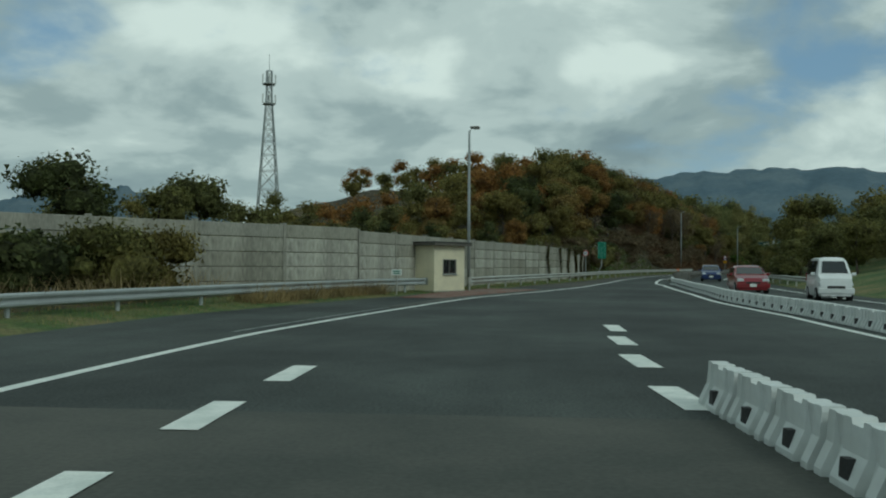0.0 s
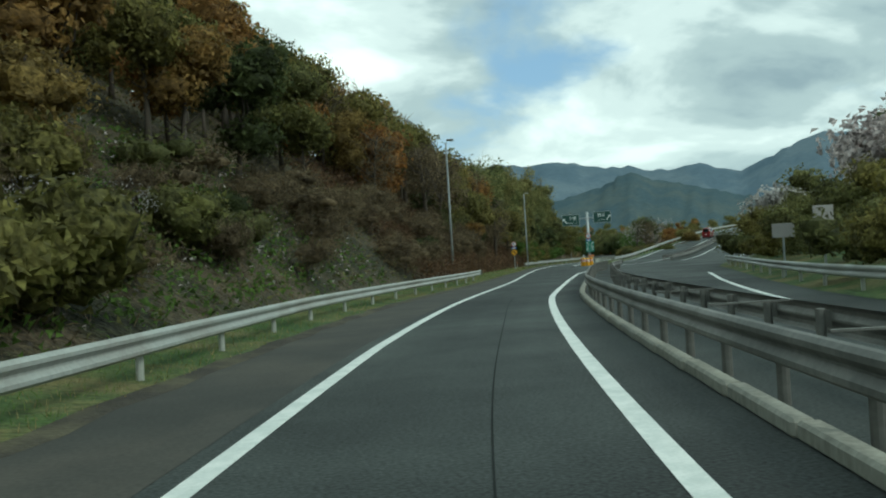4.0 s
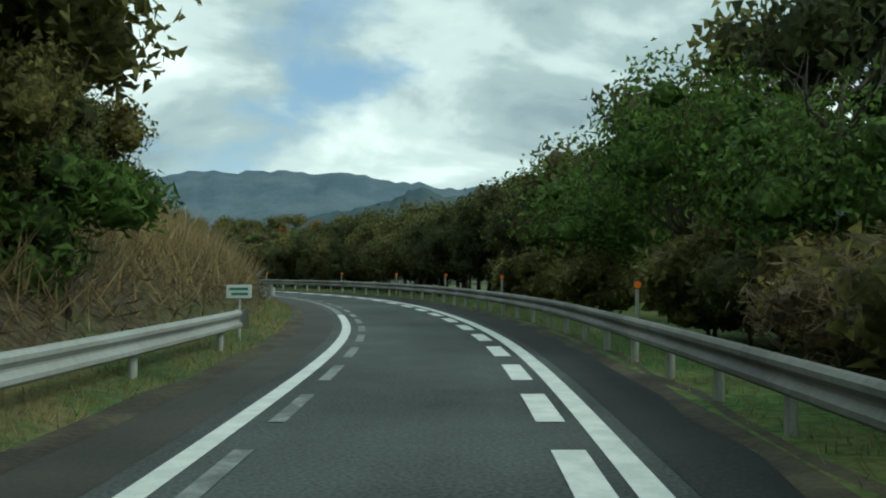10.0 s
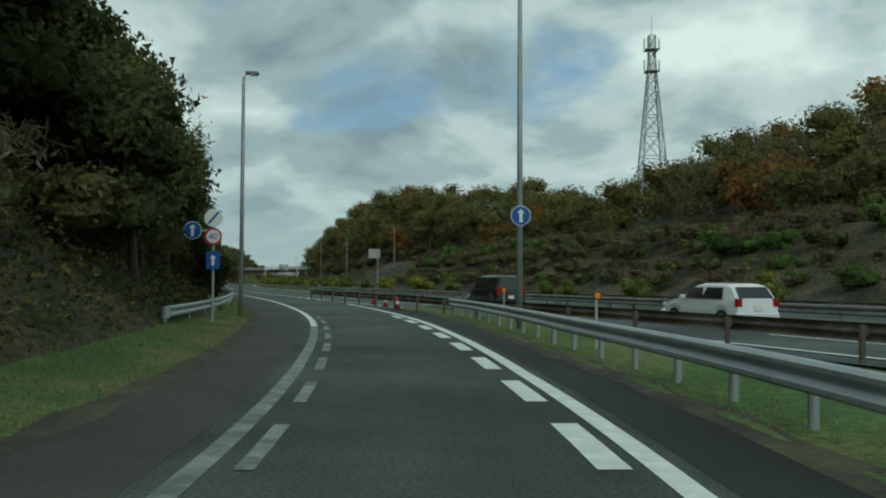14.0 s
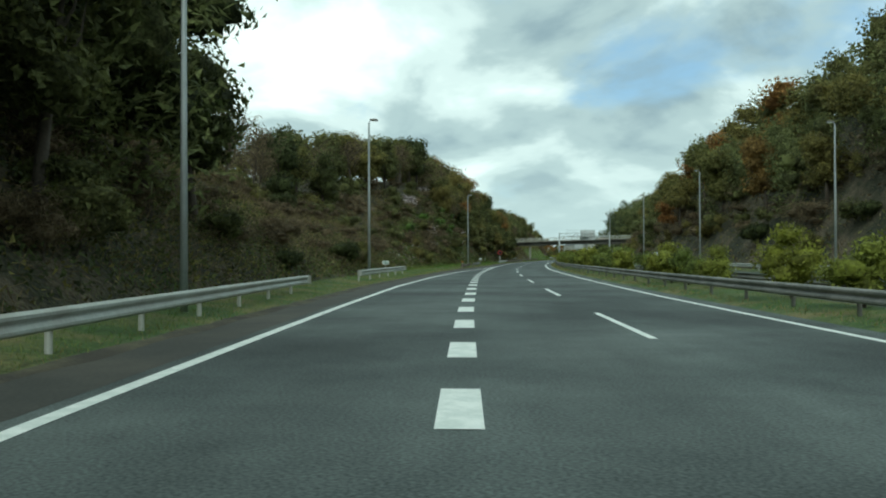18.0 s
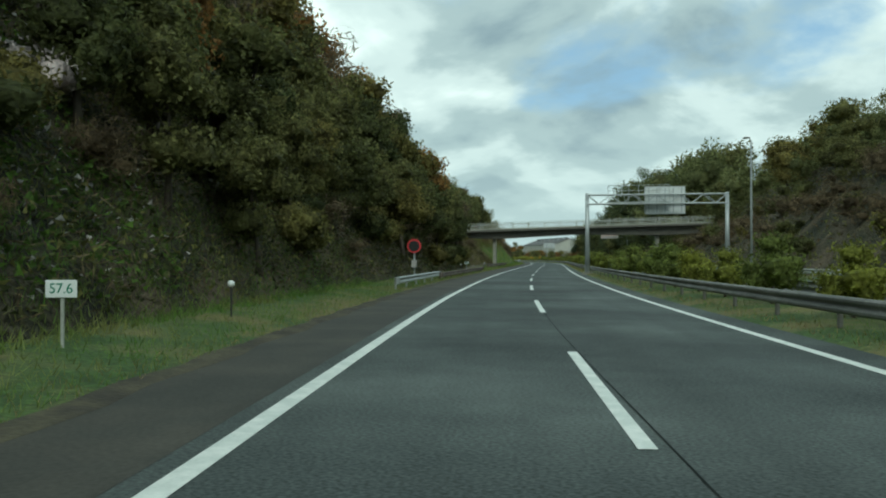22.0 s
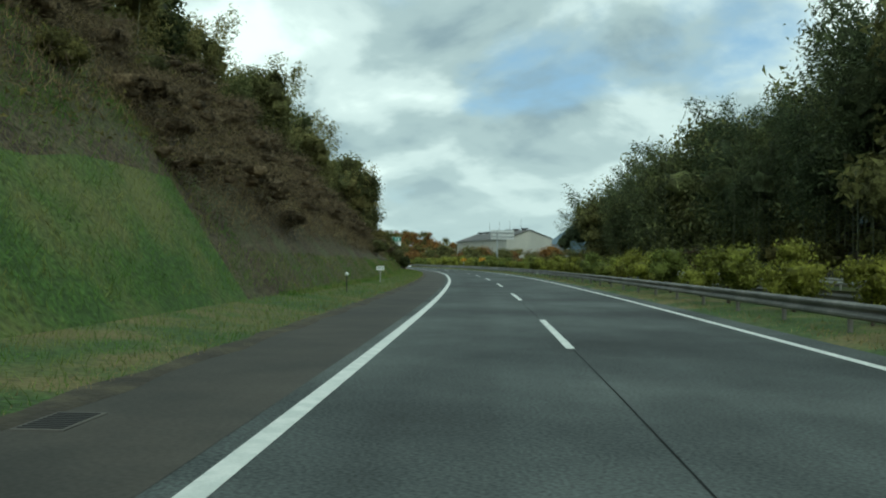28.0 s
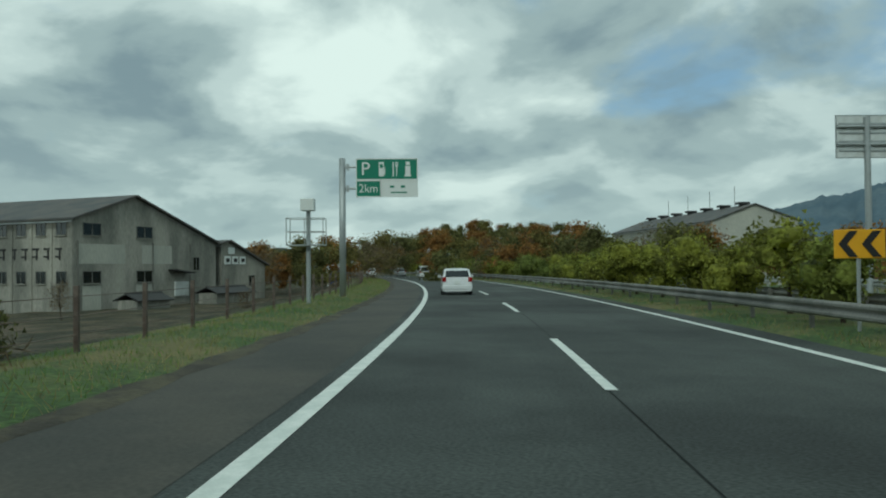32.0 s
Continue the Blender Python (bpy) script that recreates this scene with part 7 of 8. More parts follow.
slim = Matrix.Diagonal((0.72, 0.72, 1, 1))
first = crash_barrel(place(7.895, 2.62) @ slim)
for u, o in ((7.873, 3.15), (7.905, 3.6), (7.94, 3.1)):
    copy_thing(first, place(u, o) @ slim)


def cone(m):
    root = thing("traffic_cone", m, "orange plastic traffic cone with white bands", "traffic cone", "cones")
    part("base", Geo().box((0, 0, 0.02), (0.38, 0.38, 0.04)), M_BLACK, root, bevel=0.01)
    part("shell", Geo().tube([(0, 0, 0.04), (0, 0, 0.7)], [0.14, 0.03], 16), M_RED, root, smooth=True)
    part("band", Geo().tube([(0, 0, 0.3), (0, 0, 0.45)], [0.104, 0.079], 16, caps=False), M_SIGNWHITE, root)
    return root


first = cone(place(15.55, 3.1))
for u, o in ((15.7, 3.3), (15.86, 3.5)):
    copy_thing(first, place(u, o))

# left sign post before the gore
s = thing("curve_sign_post", place(7.76, -5.6), "steel post with speed limit, arrow and yellow curve plates", "road sign")
pole(s, 3.55)
limit_sign(s, -0.07, 3.2, 0.3)
b = board("arrow_plate", s, 0, -0.07, 2.72, 0.6, 0.3, M_BLUE, thick=0.02)
arrow("arrow", b, 0, -0.016, 0, 0.46, M_SIGNWHITE, 90, 0.24)
dia = part("warning_diamond", Geo().prism(ngon(4, 0.43), -0.012, 0.012), M_YELLOW, s, "yellow diamond warning plate", m=pose(0, -0.07, 2.2), bevel=0.004)
arrow("arrow", dia, 0, -0.02, 0, 0.46, M_BLACK, -45, 0.18)
# signs at the end of the ramp
s = thing("ramp_end_sign_post", place(15.03, -5.6), "steel post with four plates at the ramp's end", "road sign")
pole(s, 3.95)
part("bracket", Geo().tube([(0, 0, 3.2), (-0.9, 0, 3.2)], 0.025, 8), M_STEEL, s)
d = disc("direction_plate", s, -0.68, -0.07, 3.2, 0.3, M_SIGNWHITE, label="round blue plate with a white arrow")
disc("field", d, 0, -0.014, 0, 0.275, M_BLUE, 0.012)
arrow("arrow", d, 0, -0.024, 0, 0.4, M_SIGNWHITE, 0, 0.24)
d = disc("end_plate", s, 0, -0.07, 3.62, 0.3, M_SIGNWHITE, label="round white plate with a dark slash")
part("slash", Geo().box((0, -0.014, 0), (0.07, 0.01, 0.52), pose(0, 0, 0, 0, 40, 0)), M_BLUE, d)
limit_sign(s, -0.07, 3.0, 0.29)
b = board("arrow_plate", s, 0, -0.07, 2.2, 0.46, 0.6, M_BLUE, thick=0.02)
arrow("arrow", b, 0, -0.016, 0, 0.36, M_SIGNWHITE, 0, 0.24)
# board seen from behind beyond the median
s = thing("toll_board", place(18.5, 24.0), "back of a grey direction board on a tall post", "road sign")
pole(s, 7.0, 0.09)
b = board("panel", s, -0.6, 0.1, 6.4, 2.0, 1.5, M_PINKSIGN, M_STEEL)
# round lit sign
s = thing("lit_speed_sign", place(23.56, -6.4), "round black lamp-matrix sign with a red ring on a post", "road sign")
pole(s, 2.4, 0.06)
d = disc("case", s, 0, -0.1, 2.4, 0.47, M_RED, 0.12, label="black round face with a red ring")
disc("face", d, 0, -0.064, 0, 0.36, M_BLACK, 0.012)
b = part("control_box", Geo().box((0, 0, 0), (0.34, 0.24, 0.5)), M_PINKSIGN, s, "grey control box", bevel=0.012, m=pose(0, -0.14, 1.2))
part("door", Geo().box((0, -0.125, 0), (0.28, 0.01, 0.42)), M_PINKSIGN, b)

# ---- gantry ----
gan = thing("sign_gantry", place(24.2, 0), "steel lattice gantry with the pale back of a message board", "sign gantry")
for x in (6.5, 19.2):
    part("column", Geo().tube([(x, 0, -0.4), (x, 0, 7.6)], [0.24, 0.17], 16), M_STEEL, gan, smooth=True)
    part("footing", Geo().tube([(x, 0, -0.3), (x, 0, 0.25)], 0.5, 16), M_CONC, gan)
for y in (-0.4, 0.4):
    for z in (6.6, 7.45):
        part("chord", Geo().tube([(6.5, y, z), (19.2, y, z)], 0.06, 8), M_STEEL, gan)
for k in range(12):
    x0, x1 = 6.5 + 12.7 * k / 12, 6.5 + 12.7 * (k + 1) / 12
    for y in (-0.4, 0.4):
        part("brace", Geo().tube([(x0, y, 6.6 if k % 2 else 7.45), (x1, y, 7.45 if k % 2 else 6.6)], 0.035, 6), M_STEEL, gan)
b = board("message_board", gan, 13.7, 0.75, 6.95, 3.6, 2.5, M_WHITE, M_STEEL, thick=0.35, label="pale grey back of a message board")
for k in range(5):
    part("rib", Geo().box((-1.5 + 0.75 * k, -0.2, 0), (0.08, 0.05, 2.3)), M_STEEL, b)
part("walkway", Geo().box((11.2, -0.05, 6.75), (5.8, 0.7, 0.06)), M_STEEL, gan)
for k in range(7):
    part("walkway_post", Geo().tube([(8.4 + 0.93 * k, -0.42, 6.75), (8.4 + 0.93 * k, -0.42, 8.3)], 0.025, 6), M_STEEL, gan)
for z in (7.8, 8.3):
    part("walkway_rail", Geo().tube([(8.4, -0.42, z), (14.0, -0.42, z)], 0.025, 6), M_STEEL, gan)
s = thing("hanging_sign_back", place(27.95, 22.6), "faded pinkish back of a direction board on a single post", "road sign")
pole(s, 9.1, 0.17)
for z in (7.0, 8.7):
    part("arm", Geo().tube([(0, 0, z), (-6.0, 0, z)], 0.08, 8), M_STEEL, s)
b = board("panel", s, -4.4, 0.14, 7.95, 4.3, 2.5, material("faded_pink_panel", (0.42, 0.33, 0.29), 0.6, 0.1, vary=0.15, bump=0), M_STEEL)
for z in (-0.8, 0.0, 0.8):
    part("rib", Geo().box((0, -0.04, z), (4.2, 0.03, 0.06)), M_PINKSIGN, b)

# ---- overpass ----
ov = thing("overpass", place(25.97, 0), "weathered concrete overpass with steel railings crossing the expressway", "bridge")
deck_z = tab((-20, 5.95), (-5, 6.4), (17, 7.0), (38, 7.4))
low_z = tab((-20, 5.3), (-9.5, 5.05), (-6.4, 4.95), (-3.6, 5.05), (7.2, 5.62), (17.6, 5.5), (20.9, 5.4), (24, 5.5), (38, 6.2))
g = Geo()
g.grid([[(x, y, z) for y, z in ((-2.6, deck_z(x)), (-2.6, deck_z(x) - 0.24), (-1.7, deck_z(x) - 0.42), (-1.55, low_z(x)), (1.55, low_z(x)), (1.7, deck_z(x) - 0.42), (2.6, deck_z(x) - 0.24), (2.6, deck_z(x)))] for x in np.linspace(-20, 38, 40)], closed=True)
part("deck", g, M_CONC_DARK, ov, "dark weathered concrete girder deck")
for x, w in ((-6.4, 0.55), (20.9, 0.55)):
    part("pier", Geo().box((x, 0, low_z(x) / 2 - 0.2), (w, 1.5, low_z(x) + 0.4)), M_CONC, ov, "pale concrete pier", bevel=0.05)
for y in (-2.5, 2.5):
    g = Geo()
    g.grid([[(x, y - 0.14, deck_z(x) + 0.002), (x, y - 0.14, deck_z(x) + 0.2), (x, y + 0.14, deck_z(x) + 0.2), (x, y + 0.14, deck_z(x) + 0.002)] for x in np.linspace(-20, 38, 30)])
    part("kerb", g, M_CONC, ov)
    for x in np.arange(-19.5, 38, 2.7):
        part("railing_post", Geo().box((x, y, deck_z(x) + 0.72), (0.12, 0.12, 1.06)), M_POST, ov, bevel=0.012)
    for h in (0.42, 0.95, 1.22):
        part("railing_bar", Geo().tube([(x, y, deck_z(x) + h) for x in (-19.5, -5, 17, 38)], 0.035, 6), M_POST, ov)
    g = Geo()
    for x in np.arange(-19.5, 37.8, 0.27):
        g.box((x, y, deck_z(x) + 0.69), (0.025, 0.025, 0.5))
    part("baluster_row", g, M_POST, ov)


# ---- lattice masts ----
def lattice_mast(m, height, foot, label):
    root = thing("lattice_mast", m, label, "lattice mast")
    wide = lambda z: foot + (0.9 - foot) * min(1, z / (height * 0.85))
    levels = [0]
    while levels[-1] < height - 1.5:
        levels.append(levels[-1] + max(1.3, wide(levels[-1]) * 1.05))
    levels[-1] = height
    for a, b in ((-1, -1), (-1, 1), (1, 1), (1, -1)):
        part("leg", Geo().tube([(a * wide(z) / 2, b * wide(z) / 2, z) for z in levels], 0.11, 6), M_STEEL, root)
    for z0, z1 in zip(levels, levels[1:]):
        for (a, b), (c, d) in (((-1, -1), (-1, 1)), ((-1, 1), (1, 1)), ((1, 1), (1, -1)), ((1, -1), (-1, -1))):
            w0, w1 = wide(z0) / 2, wide(z1) / 2
            g = Geo().tube([(a * w0, b * w0, z0), (c * w1, d * w1, z1)], 0.055, 5).tube([(c * w0, d * w0, z0), (a * w1, b * w1, z1)], 0.055, 5).tube([(a * w1, b * w1, z1), (c * w1, d * w1, z1)], 0.055, 5)
            part("brace", g, M_STEEL, root)
    for z in (height * 0.8, height * 0.92):
        part("platform", Geo().box((0, 0, z), (2.0, 2.0, 0.12)), M_STEEL, root)
        for a, b in ((-1, 0), (1, 0), (0, -1), (0, 1)):
            part("antenna", Geo().box((a * 1.1, b * 1.1, z + 0.9), (0.25, 0.25, 1.7)), M_SIGNWHITE, root, "pale panel antenna", bevel=0.03)
    part("top_spike", Geo().tube([(0, 0, height), (0, 0, height + 3)], [0.05, 0.02], 6), M_STEEL, root)
    return root


lattice_mast(pose(-35, 150, 6, 0, 0, 20), 29, 4.2, "grey steel lattice mast standing in the woods")
lattice_mast(pose(50, 455, 11.2, 0, 0, 35), 27, 4.6, "grey steel lattice radio mast on the wooded hill")

# ---- last stretch ----
s = thing("service_area_sign", place(33.13, -6.1), "green parking, fuel and food distance sign on a thick grey post", "road sign")
part("post", Geo().tube([(0, 0, -0.5), (0, 0, 7.2)], 0.17, 16), M_STEEL, s, smooth=True)
for z in (5.65, 6.75):
    part("arm", Geo().tube([(0, 0, z), (2.5, 0, z)], 0.06, 8), M_STEEL, s)
    part("flange", Geo().box((0.28, 0, z), (0.12, 0.3, 0.3)), M_STEEL, s)
b = board("pictogram_board", s, 2.3, -0.12, 6.62, 3.1, 1.02, M_GREEN, M_SIGNWHITE)
writing("letter", "P", 0.95, M_SIGNWHITE, b, -1.1, -0.035, 0)
def picto(pieces, x):
    g = Geo()
    for c, sz in pieces:
        g.box((c[0], 0, c[1]), (sz[0], 0.008, sz[1]))
    part("pictogram", g, M_SIGNWHITE, b, m=pose(x, -0.03, 0))
picto((((0, 0), (0.26, 0.74)), ((0.17, -0.1), (0.05, 0.4))), -0.28)
part("pictogram_window", Geo().box((-0.28, -0.038, 0.16), (0.16, 0.006, 0.2)), M_GREEN, b)
picto((((-0.09, 0), (0.06, 0.74)), ((0.09, -0.1), (0.05, 0.54)), ((0.03, 0.26), (0.035, 0.22)), ((0.09, 0.26), (0.035, 0.22)), ((0.15, 0.26), (0.035, 0.22)), ((0.09, 0.16), (0.155, 0.05))), 0.42)
picto((((0, -0.08), (0.26, 0.5)), ((0, -0.34), (0.36, 0.08)), ((0, 0.3), (0.2, 0.17))), 1.08)
b = board("distance_board", s, 1.35, -0.12, 5.62, 1.2, 0.78, M_GREEN, M_SIGNWHITE)
writing("writing", "2km", 0.62, M_SIGNWHITE, b, 0, -0.035, 0, 0.95)
b = board("name_board", s, 2.92, -0.12, 5.62, 1.86, 0.78, M_SIGNWHITE, M_SIGNWHITE, label="white board with small green writing")
bars("writing", b, -0.35, -0.03, 0.1, 0.25, 0.22, 1, M_GREEN)
bars("writing", b, 0.2, -0.03, 0.1, 0.25, 0.22, 1, M_GREEN)
bars("writing", b, 0, -0.03, -0.2, 0.9, 0.14, 1, M_GREEN)
s = thing("traffic_counter", place(32.9, -6.5), "grey pole with a white sensor box and a wire cage platform", "traffic device")
pole(s, 3.9, 0.09)
part("sensor_box", Geo().box((0, -0.1, 4.15), (0.55, 0.5, 0.5)), M_SIGNWHITE, s, bevel=0.02)
part("platform", Geo().box((-0.1, 0.1, 2.5), (1.5, 0.9, 0.05)), M_STEEL, s)
for x in (-0.85, -0.1, 0.65):
    for y in (-0.35, 0.55):
        part("cage_post", Geo().tube([(x, y, 2.5), (x, y, 3.6)], 0.02, 6), M_STEEL, s)
for z in (3.05, 3.6):
    g = Geo().tube([(-0.85, -0.35, z), (0.65, -0.35, z), (0.65, 0.55, z), (-0.85, 0.55, z), (-0.85, -0.35, z)], 0.02, 6)
    part("cage_rail", g, M_STEEL, s)
for u, z in ((31.87, 1.95), (32.46, 1.95)):
    s = thing("chevron_sign", place(u, 7.9), "orange rectangular curve board with two black chevrons on a post", "curve marker", "chevron boards")
    pole(s, z, 0.04)
    b = board("panel", s, 0, -0.06, z, 1.05, 0.6, M_YELLOW, thick=0.03, label="orange board with black chevrons")
    for k in (-1, 1):
        part("chevron", Geo().prism([(-0.16, 0), (0.06, 0.27), (0.24, 0.27), (0.02, 0), (0.24, -0.27), (0.06, -0.27)], -0.004, 0.004), M_BLACK, b, m=pose(0.24 * k - 0.04, -0.024, 0))
s = thing("kilometre_board", place(31.87, -7.6), "small green kilometre board with a white number", "marker plate")
pole(s, 1.2, 0.035)
b = board("plate", s, 0, -0.05, 1.05, 0.75, 0.34, M_GREEN, thick=0.02)
writing("number", "57", 0.3, M_SIGNWHITE, b, 0, -0.014, 0)
for off, h, key in ((-9.2, 3.8, "brush"), (-9.8, 3.4, "bush"), (-9.0, 3.2, "brush")):
    x, y, _ = at(32.42 - 0.08 * off % 0.1, off)
    plant(key, x, y, -2.0, h, "shrubs below the embankment", True)
s = thing("big_sign_back", place(33.1, 20.5), "white ribbed back of a large direction board on a steel post", "road sign")
pole(s, 9.0, 0.16)
part("arm", Geo().tube([(-1.5, 0, 7.6), (4.0, 0, 7.6)], 0.08, 8), M_STEEL, s)
part("arm", Geo().tube([(-1.5, 0, 8.5), (4.0, 0, 8.5)], 0.08, 8), M_STEEL, s)
b = board("panel", s, 1.3, 0.12, 8.0, 5.6, 2.1, M_WHITE, M_STEEL)
for z in (-0.7, -0.25, 0.2, 0.65):
    part("rib", Geo().box((0, -0.05, z), (5.4, 0.05, 0.09)), M_STEEL, b)
s = thing("roadside_cabinet", place(32.05, -6.9), "white metal cabinet on a concrete slab beside the rail", "cabinet")
part("slab", Geo().box((0, 0, 0.05), (1.2, 1.0, 0.3)), M_CONC, s, bevel=0.02)
b = part("body", Geo().box((0, 0, 0.7), (0.7, 0.5, 1.0)), M_WHITE, s, bevel=0.015)
part("door", Geo().box((0, -0.255, 0.72), (0.58, 0.012, 0.85)), M_WHITE, b)
part("handle", Geo().box((0.2, -0.27, 0.72), (0.03, 0.02, 0.12)), M_DARK, b)
s = thing("wire_fence", place(32.05, -7.4), "low wire fence on rust-brown posts along the embankment", "fence")
inv = s.matrix_basis.inverted()
us = stations(32.05, 35.0, 3.4)
for u in us:
    x, y, _ = at(u, -7.4)
    part("post", Geo().box((0, 0, 0.5), (0.09, 0.09, 1.5)), M_RAIL_RUST, s, m=inv @ pose(x, y, 0, 0, 0, yaw_at(u)))
for z in (0.35, 0.7, 1.05):
    part("wire", Geo().tube([inv @ Vector(at(u, -7.4, z)) for u in us], 0.008, 4), M_RAIL_RUST, s)
part_g = thing("drain_grate", place(28.2, -3.9), "dark steel drain grate in the shoulder", "drain")
part("frame", Geo().box((0, 0, 0.008), (0.5, 0.9, 0.012)), M_CONC_DARK, part_g)
for k in range(9):
    part("grate_slat", Geo().box((0, -0.36 + 0.09 * k, 0.018), (0.42, 0.04, 0.012)), M_DARK, part_g)

# ---- factories ----
M_MORTAR = material("stained_factory_wall", (0.20, 0.20, 0.175), 0.9, vary=0.35, scale=0.25, fine=6, bump=0.15, tint=(0.31, 0.30, 0.26), stretch=(1, 1, 0.3))
M_PALEWALL = material("pale_factory_wall", (0.46, 0.46, 0.40), 0.9, vary=0.2, scale=0.15, fine=5, bump=0.1, tint=(0.36, 0.36, 0.32), stretch=(1, 1, 0.3))
M_ROOF = material("dark_sheet_roof", (0.075, 0.08, 0.08), 0.7, 0.1, vary=0.25, scale=0.3, fine=6, bump=0.2, tint=(0.11, 0.10, 0.09))
M_TILE = material("dark_roof_tiles", (0.045, 0.045, 0.045), 0.7, vary=0.3, scale=1, fine=8, bump=0.4)


def factory_window(parent, x, y, z, w, h, side=False):
    m = pose(x, y, z, 0, 0, -90 if side else 0)
    win = part("window", Geo().box((0, 0.02, 0), (w, 0.06, h)), M_GLASS, parent, "dark sliding window", m=m)
    g = Geo()
    for sx in (-w / 2, 0, w / 2):
        g.box((sx, -0.01, 0), (0.07, 0.08, h + 0.07))
    for sz in (-h / 2, h / 2):
        g.box((0, -0.008, sz), (w - 0.08, 0.076, 0.07))
    part("frame", g, M_RAIL_GREY, win)
    part("sill", Geo().box((0, -0.06, -h / 2 - 0.06), (w + 0.2, 0.16, 0.06)), M_CONC, win)


def gable_hall(name, m, label, width, length, left, apex, right, at_x, wall_mat):
    root = thing(name, m, label, "factory")
    part("wall", Geo().prism([(0, -1), (width, -1), (width, right), (at_x, apex), (0, left)], 0, length), wall_mat, root)
    for x0, z0, x1, z1 in ((-0.5, left - 0.5 * (apex - left) / at_x, at_x, apex), (at_x, apex, width + 0.5, right - 0.5 * (apex - right) / (width - at_x))):
        part("roof", Geo().prism([(x0, z0 + 0.03), (x1, z1 + 0.03), (x1, z1 + 0.25), (x0, z0 + 0.25)], -0.5, length + 0.5), M_ROOF, root, "dark ribbed sheet roof")
    part("gutter", Geo().box((-0.6, length / 2, left - 0.35), (0.16, length + 0.8, 0.14)), M_STEEL, root)
    return root


f = gable_hall("factory_hall", pose(-476.9, 811.6, -3.2, 0, 0, 120.3), "stained grey two-storey factory hall with a low gable roof", 23.2, 48, 10.4, 13.3, 8.2, 8.8, M_MORTAR)
for x, z in ((2.5, 9.3), (10.4, 9.2), (2.5, 4.0), (10.4, 4.0)):
    factory_window(f, x, -0.02, z, 2.5, 1.35)
factory_window(f, 19.4, -0.02, 5.5, 1.1, 1.7)
for k in range(13):
    factory_window(f, -0.02, 1.8 + 3.1 * k, 9.3, 1.5, 1.35, True)
    factory_window(f, -0.02, 1.8 + 3.1 * k, 4.0, 1.5, 1.35, True)
    part("pilaster", Geo().box((-0.06, 0.2 + 3.1 * k, 4.6), (0.12, 0.3, 10.6)), M_MORTAR, f)
for k in range(7):
    part("faded_letter", Geo().box((0, 0, 0.55), (0.05, 1.0, 0.2)).box((0.001, -0.15, 0), (0.05, 0.22, 1.3)).box((0.002, 0.1, -0.3), (0.05, 0.8, 0.18)), M_DARK, f, "faded dark letter shape", m=pose(-0.05, 2.2 + 1.75 * k, 6.6))
for x, z, w, h in ((4.0, 6.6, 6.6, 2.2), (12.5, 6.6, 5.0, 2.2), (2.5, 1.6, 2.6, 3.0), (10.4, 1.6, 2.6, 3.0)):
    part("render_patch", Geo().box((x, 0.0, z), (w, 0.03, h)), M_PALEWALL, f, "paler patch of wall render")
for x in (0.5, 11.7, 18.2):
    part("downpipe", Geo().tube([(x, -0.1, -0.5), (x, -0.1, 8.0)], 0.06, 8), M_RAIL_GREY, f)
part("canopy", Geo().prism([(14.4, 4.7), (17.6, 4.3), (17.6, 4.42), (14.4, 4.85)], -1.4, 0), M_DARK, f, "small dark canopy")
lv = part("louvre", Geo().box((16.6, -0.1, 2.4), (2.4, 0.2, 1.8)), M_WHITE, f, "white slatted louvre")
for k in range(6):
    part("louvre_slat", Geo().box((16.6, -0.22, 1.7 + 0.28 * k), (2.3, 0.06, 0.16)), M_WHITE, lv)
part("ventilator", Geo().tube([(15.0, 10, 10.5), (15.0, 10, 12.2), (15.2, 9.7, 12.6), (15.7, 9.2, 13.0)], [0.2, 0.2, 0.22, 0.35], 10), M_STEEL, f)
f2 = gable_hall("workshop", pose(-489.1, 832.6, -3.2, 0, 0, 120.3), "lower grey workshop behind the factory hall with white letter panels", 9.5, 30, 8.2, 8.5, 5.4, 1.5, M_MORTAR)
for k in range(3):
    part("letter_panel", Geo().box((1.2 + 1.6 * k, -0.06, 6.0), (1.25, 0.08, 1.1)), M_SIGNWHITE, f2, "white panel with a dark letter shape")
    part("letter_bar", Geo().box((1.2 + 1.6 * k, -0.12, 6.0), (0.7, 0.02, 0.5)), M_DARK, f2)
part("letter_panel", Geo().box((2.0, -0.06, 7.3), (1.3, 0.08, 0.9)), M_SIGNWHITE, f2)
factory_window(f2, 6.4, -0.02, 3.2, 1.2, 1.4)
for x, y, w, h in ((2.0, -7.0, 5.5, 1.9), (15.5, -6.5, 7.5, 2.3)):
    s = thing("tiled_shed", pose(-476.9, 811.6, -3.2, 0, 0, 120.3) @ pose(x, y, 0), "low shed with a dark tiled roof in front of the factory", "shed")
    part("wall", Geo().box((w / 2, 1.6, h / 2 - 0.3), (w - 0.6, 2.8, h - 0.2)), M_MORTAR, s)
    rf = part("roof", Geo().prism([(0, 0), (w, 0), (w, 0.1), (0, 0.1)], 0, 2.0, m=pose(0, -0.2, h - 0.5, 22, 0, 0)), M_TILE, s, "dark tiled roof slope")
    part("roof", Geo().prism([(0, 0), (w, 0), (w, 0.1), (0, 0.1)], 0, 2.0, m=pose(w, 3.4, h - 0.5, 22, 0, 180)), M_TILE, s, "dark tiled roof slope")
    part("ridge", Geo().tube([(0, 1.6, h + 0.32), (w, 1.6, h + 0.32)], 0.14, 8), M_TILE, s)
s = thing("container", pose(-506.4, 860.5, -3.2, 0, 0, 102.5), "pale blue and white goods container", "container")
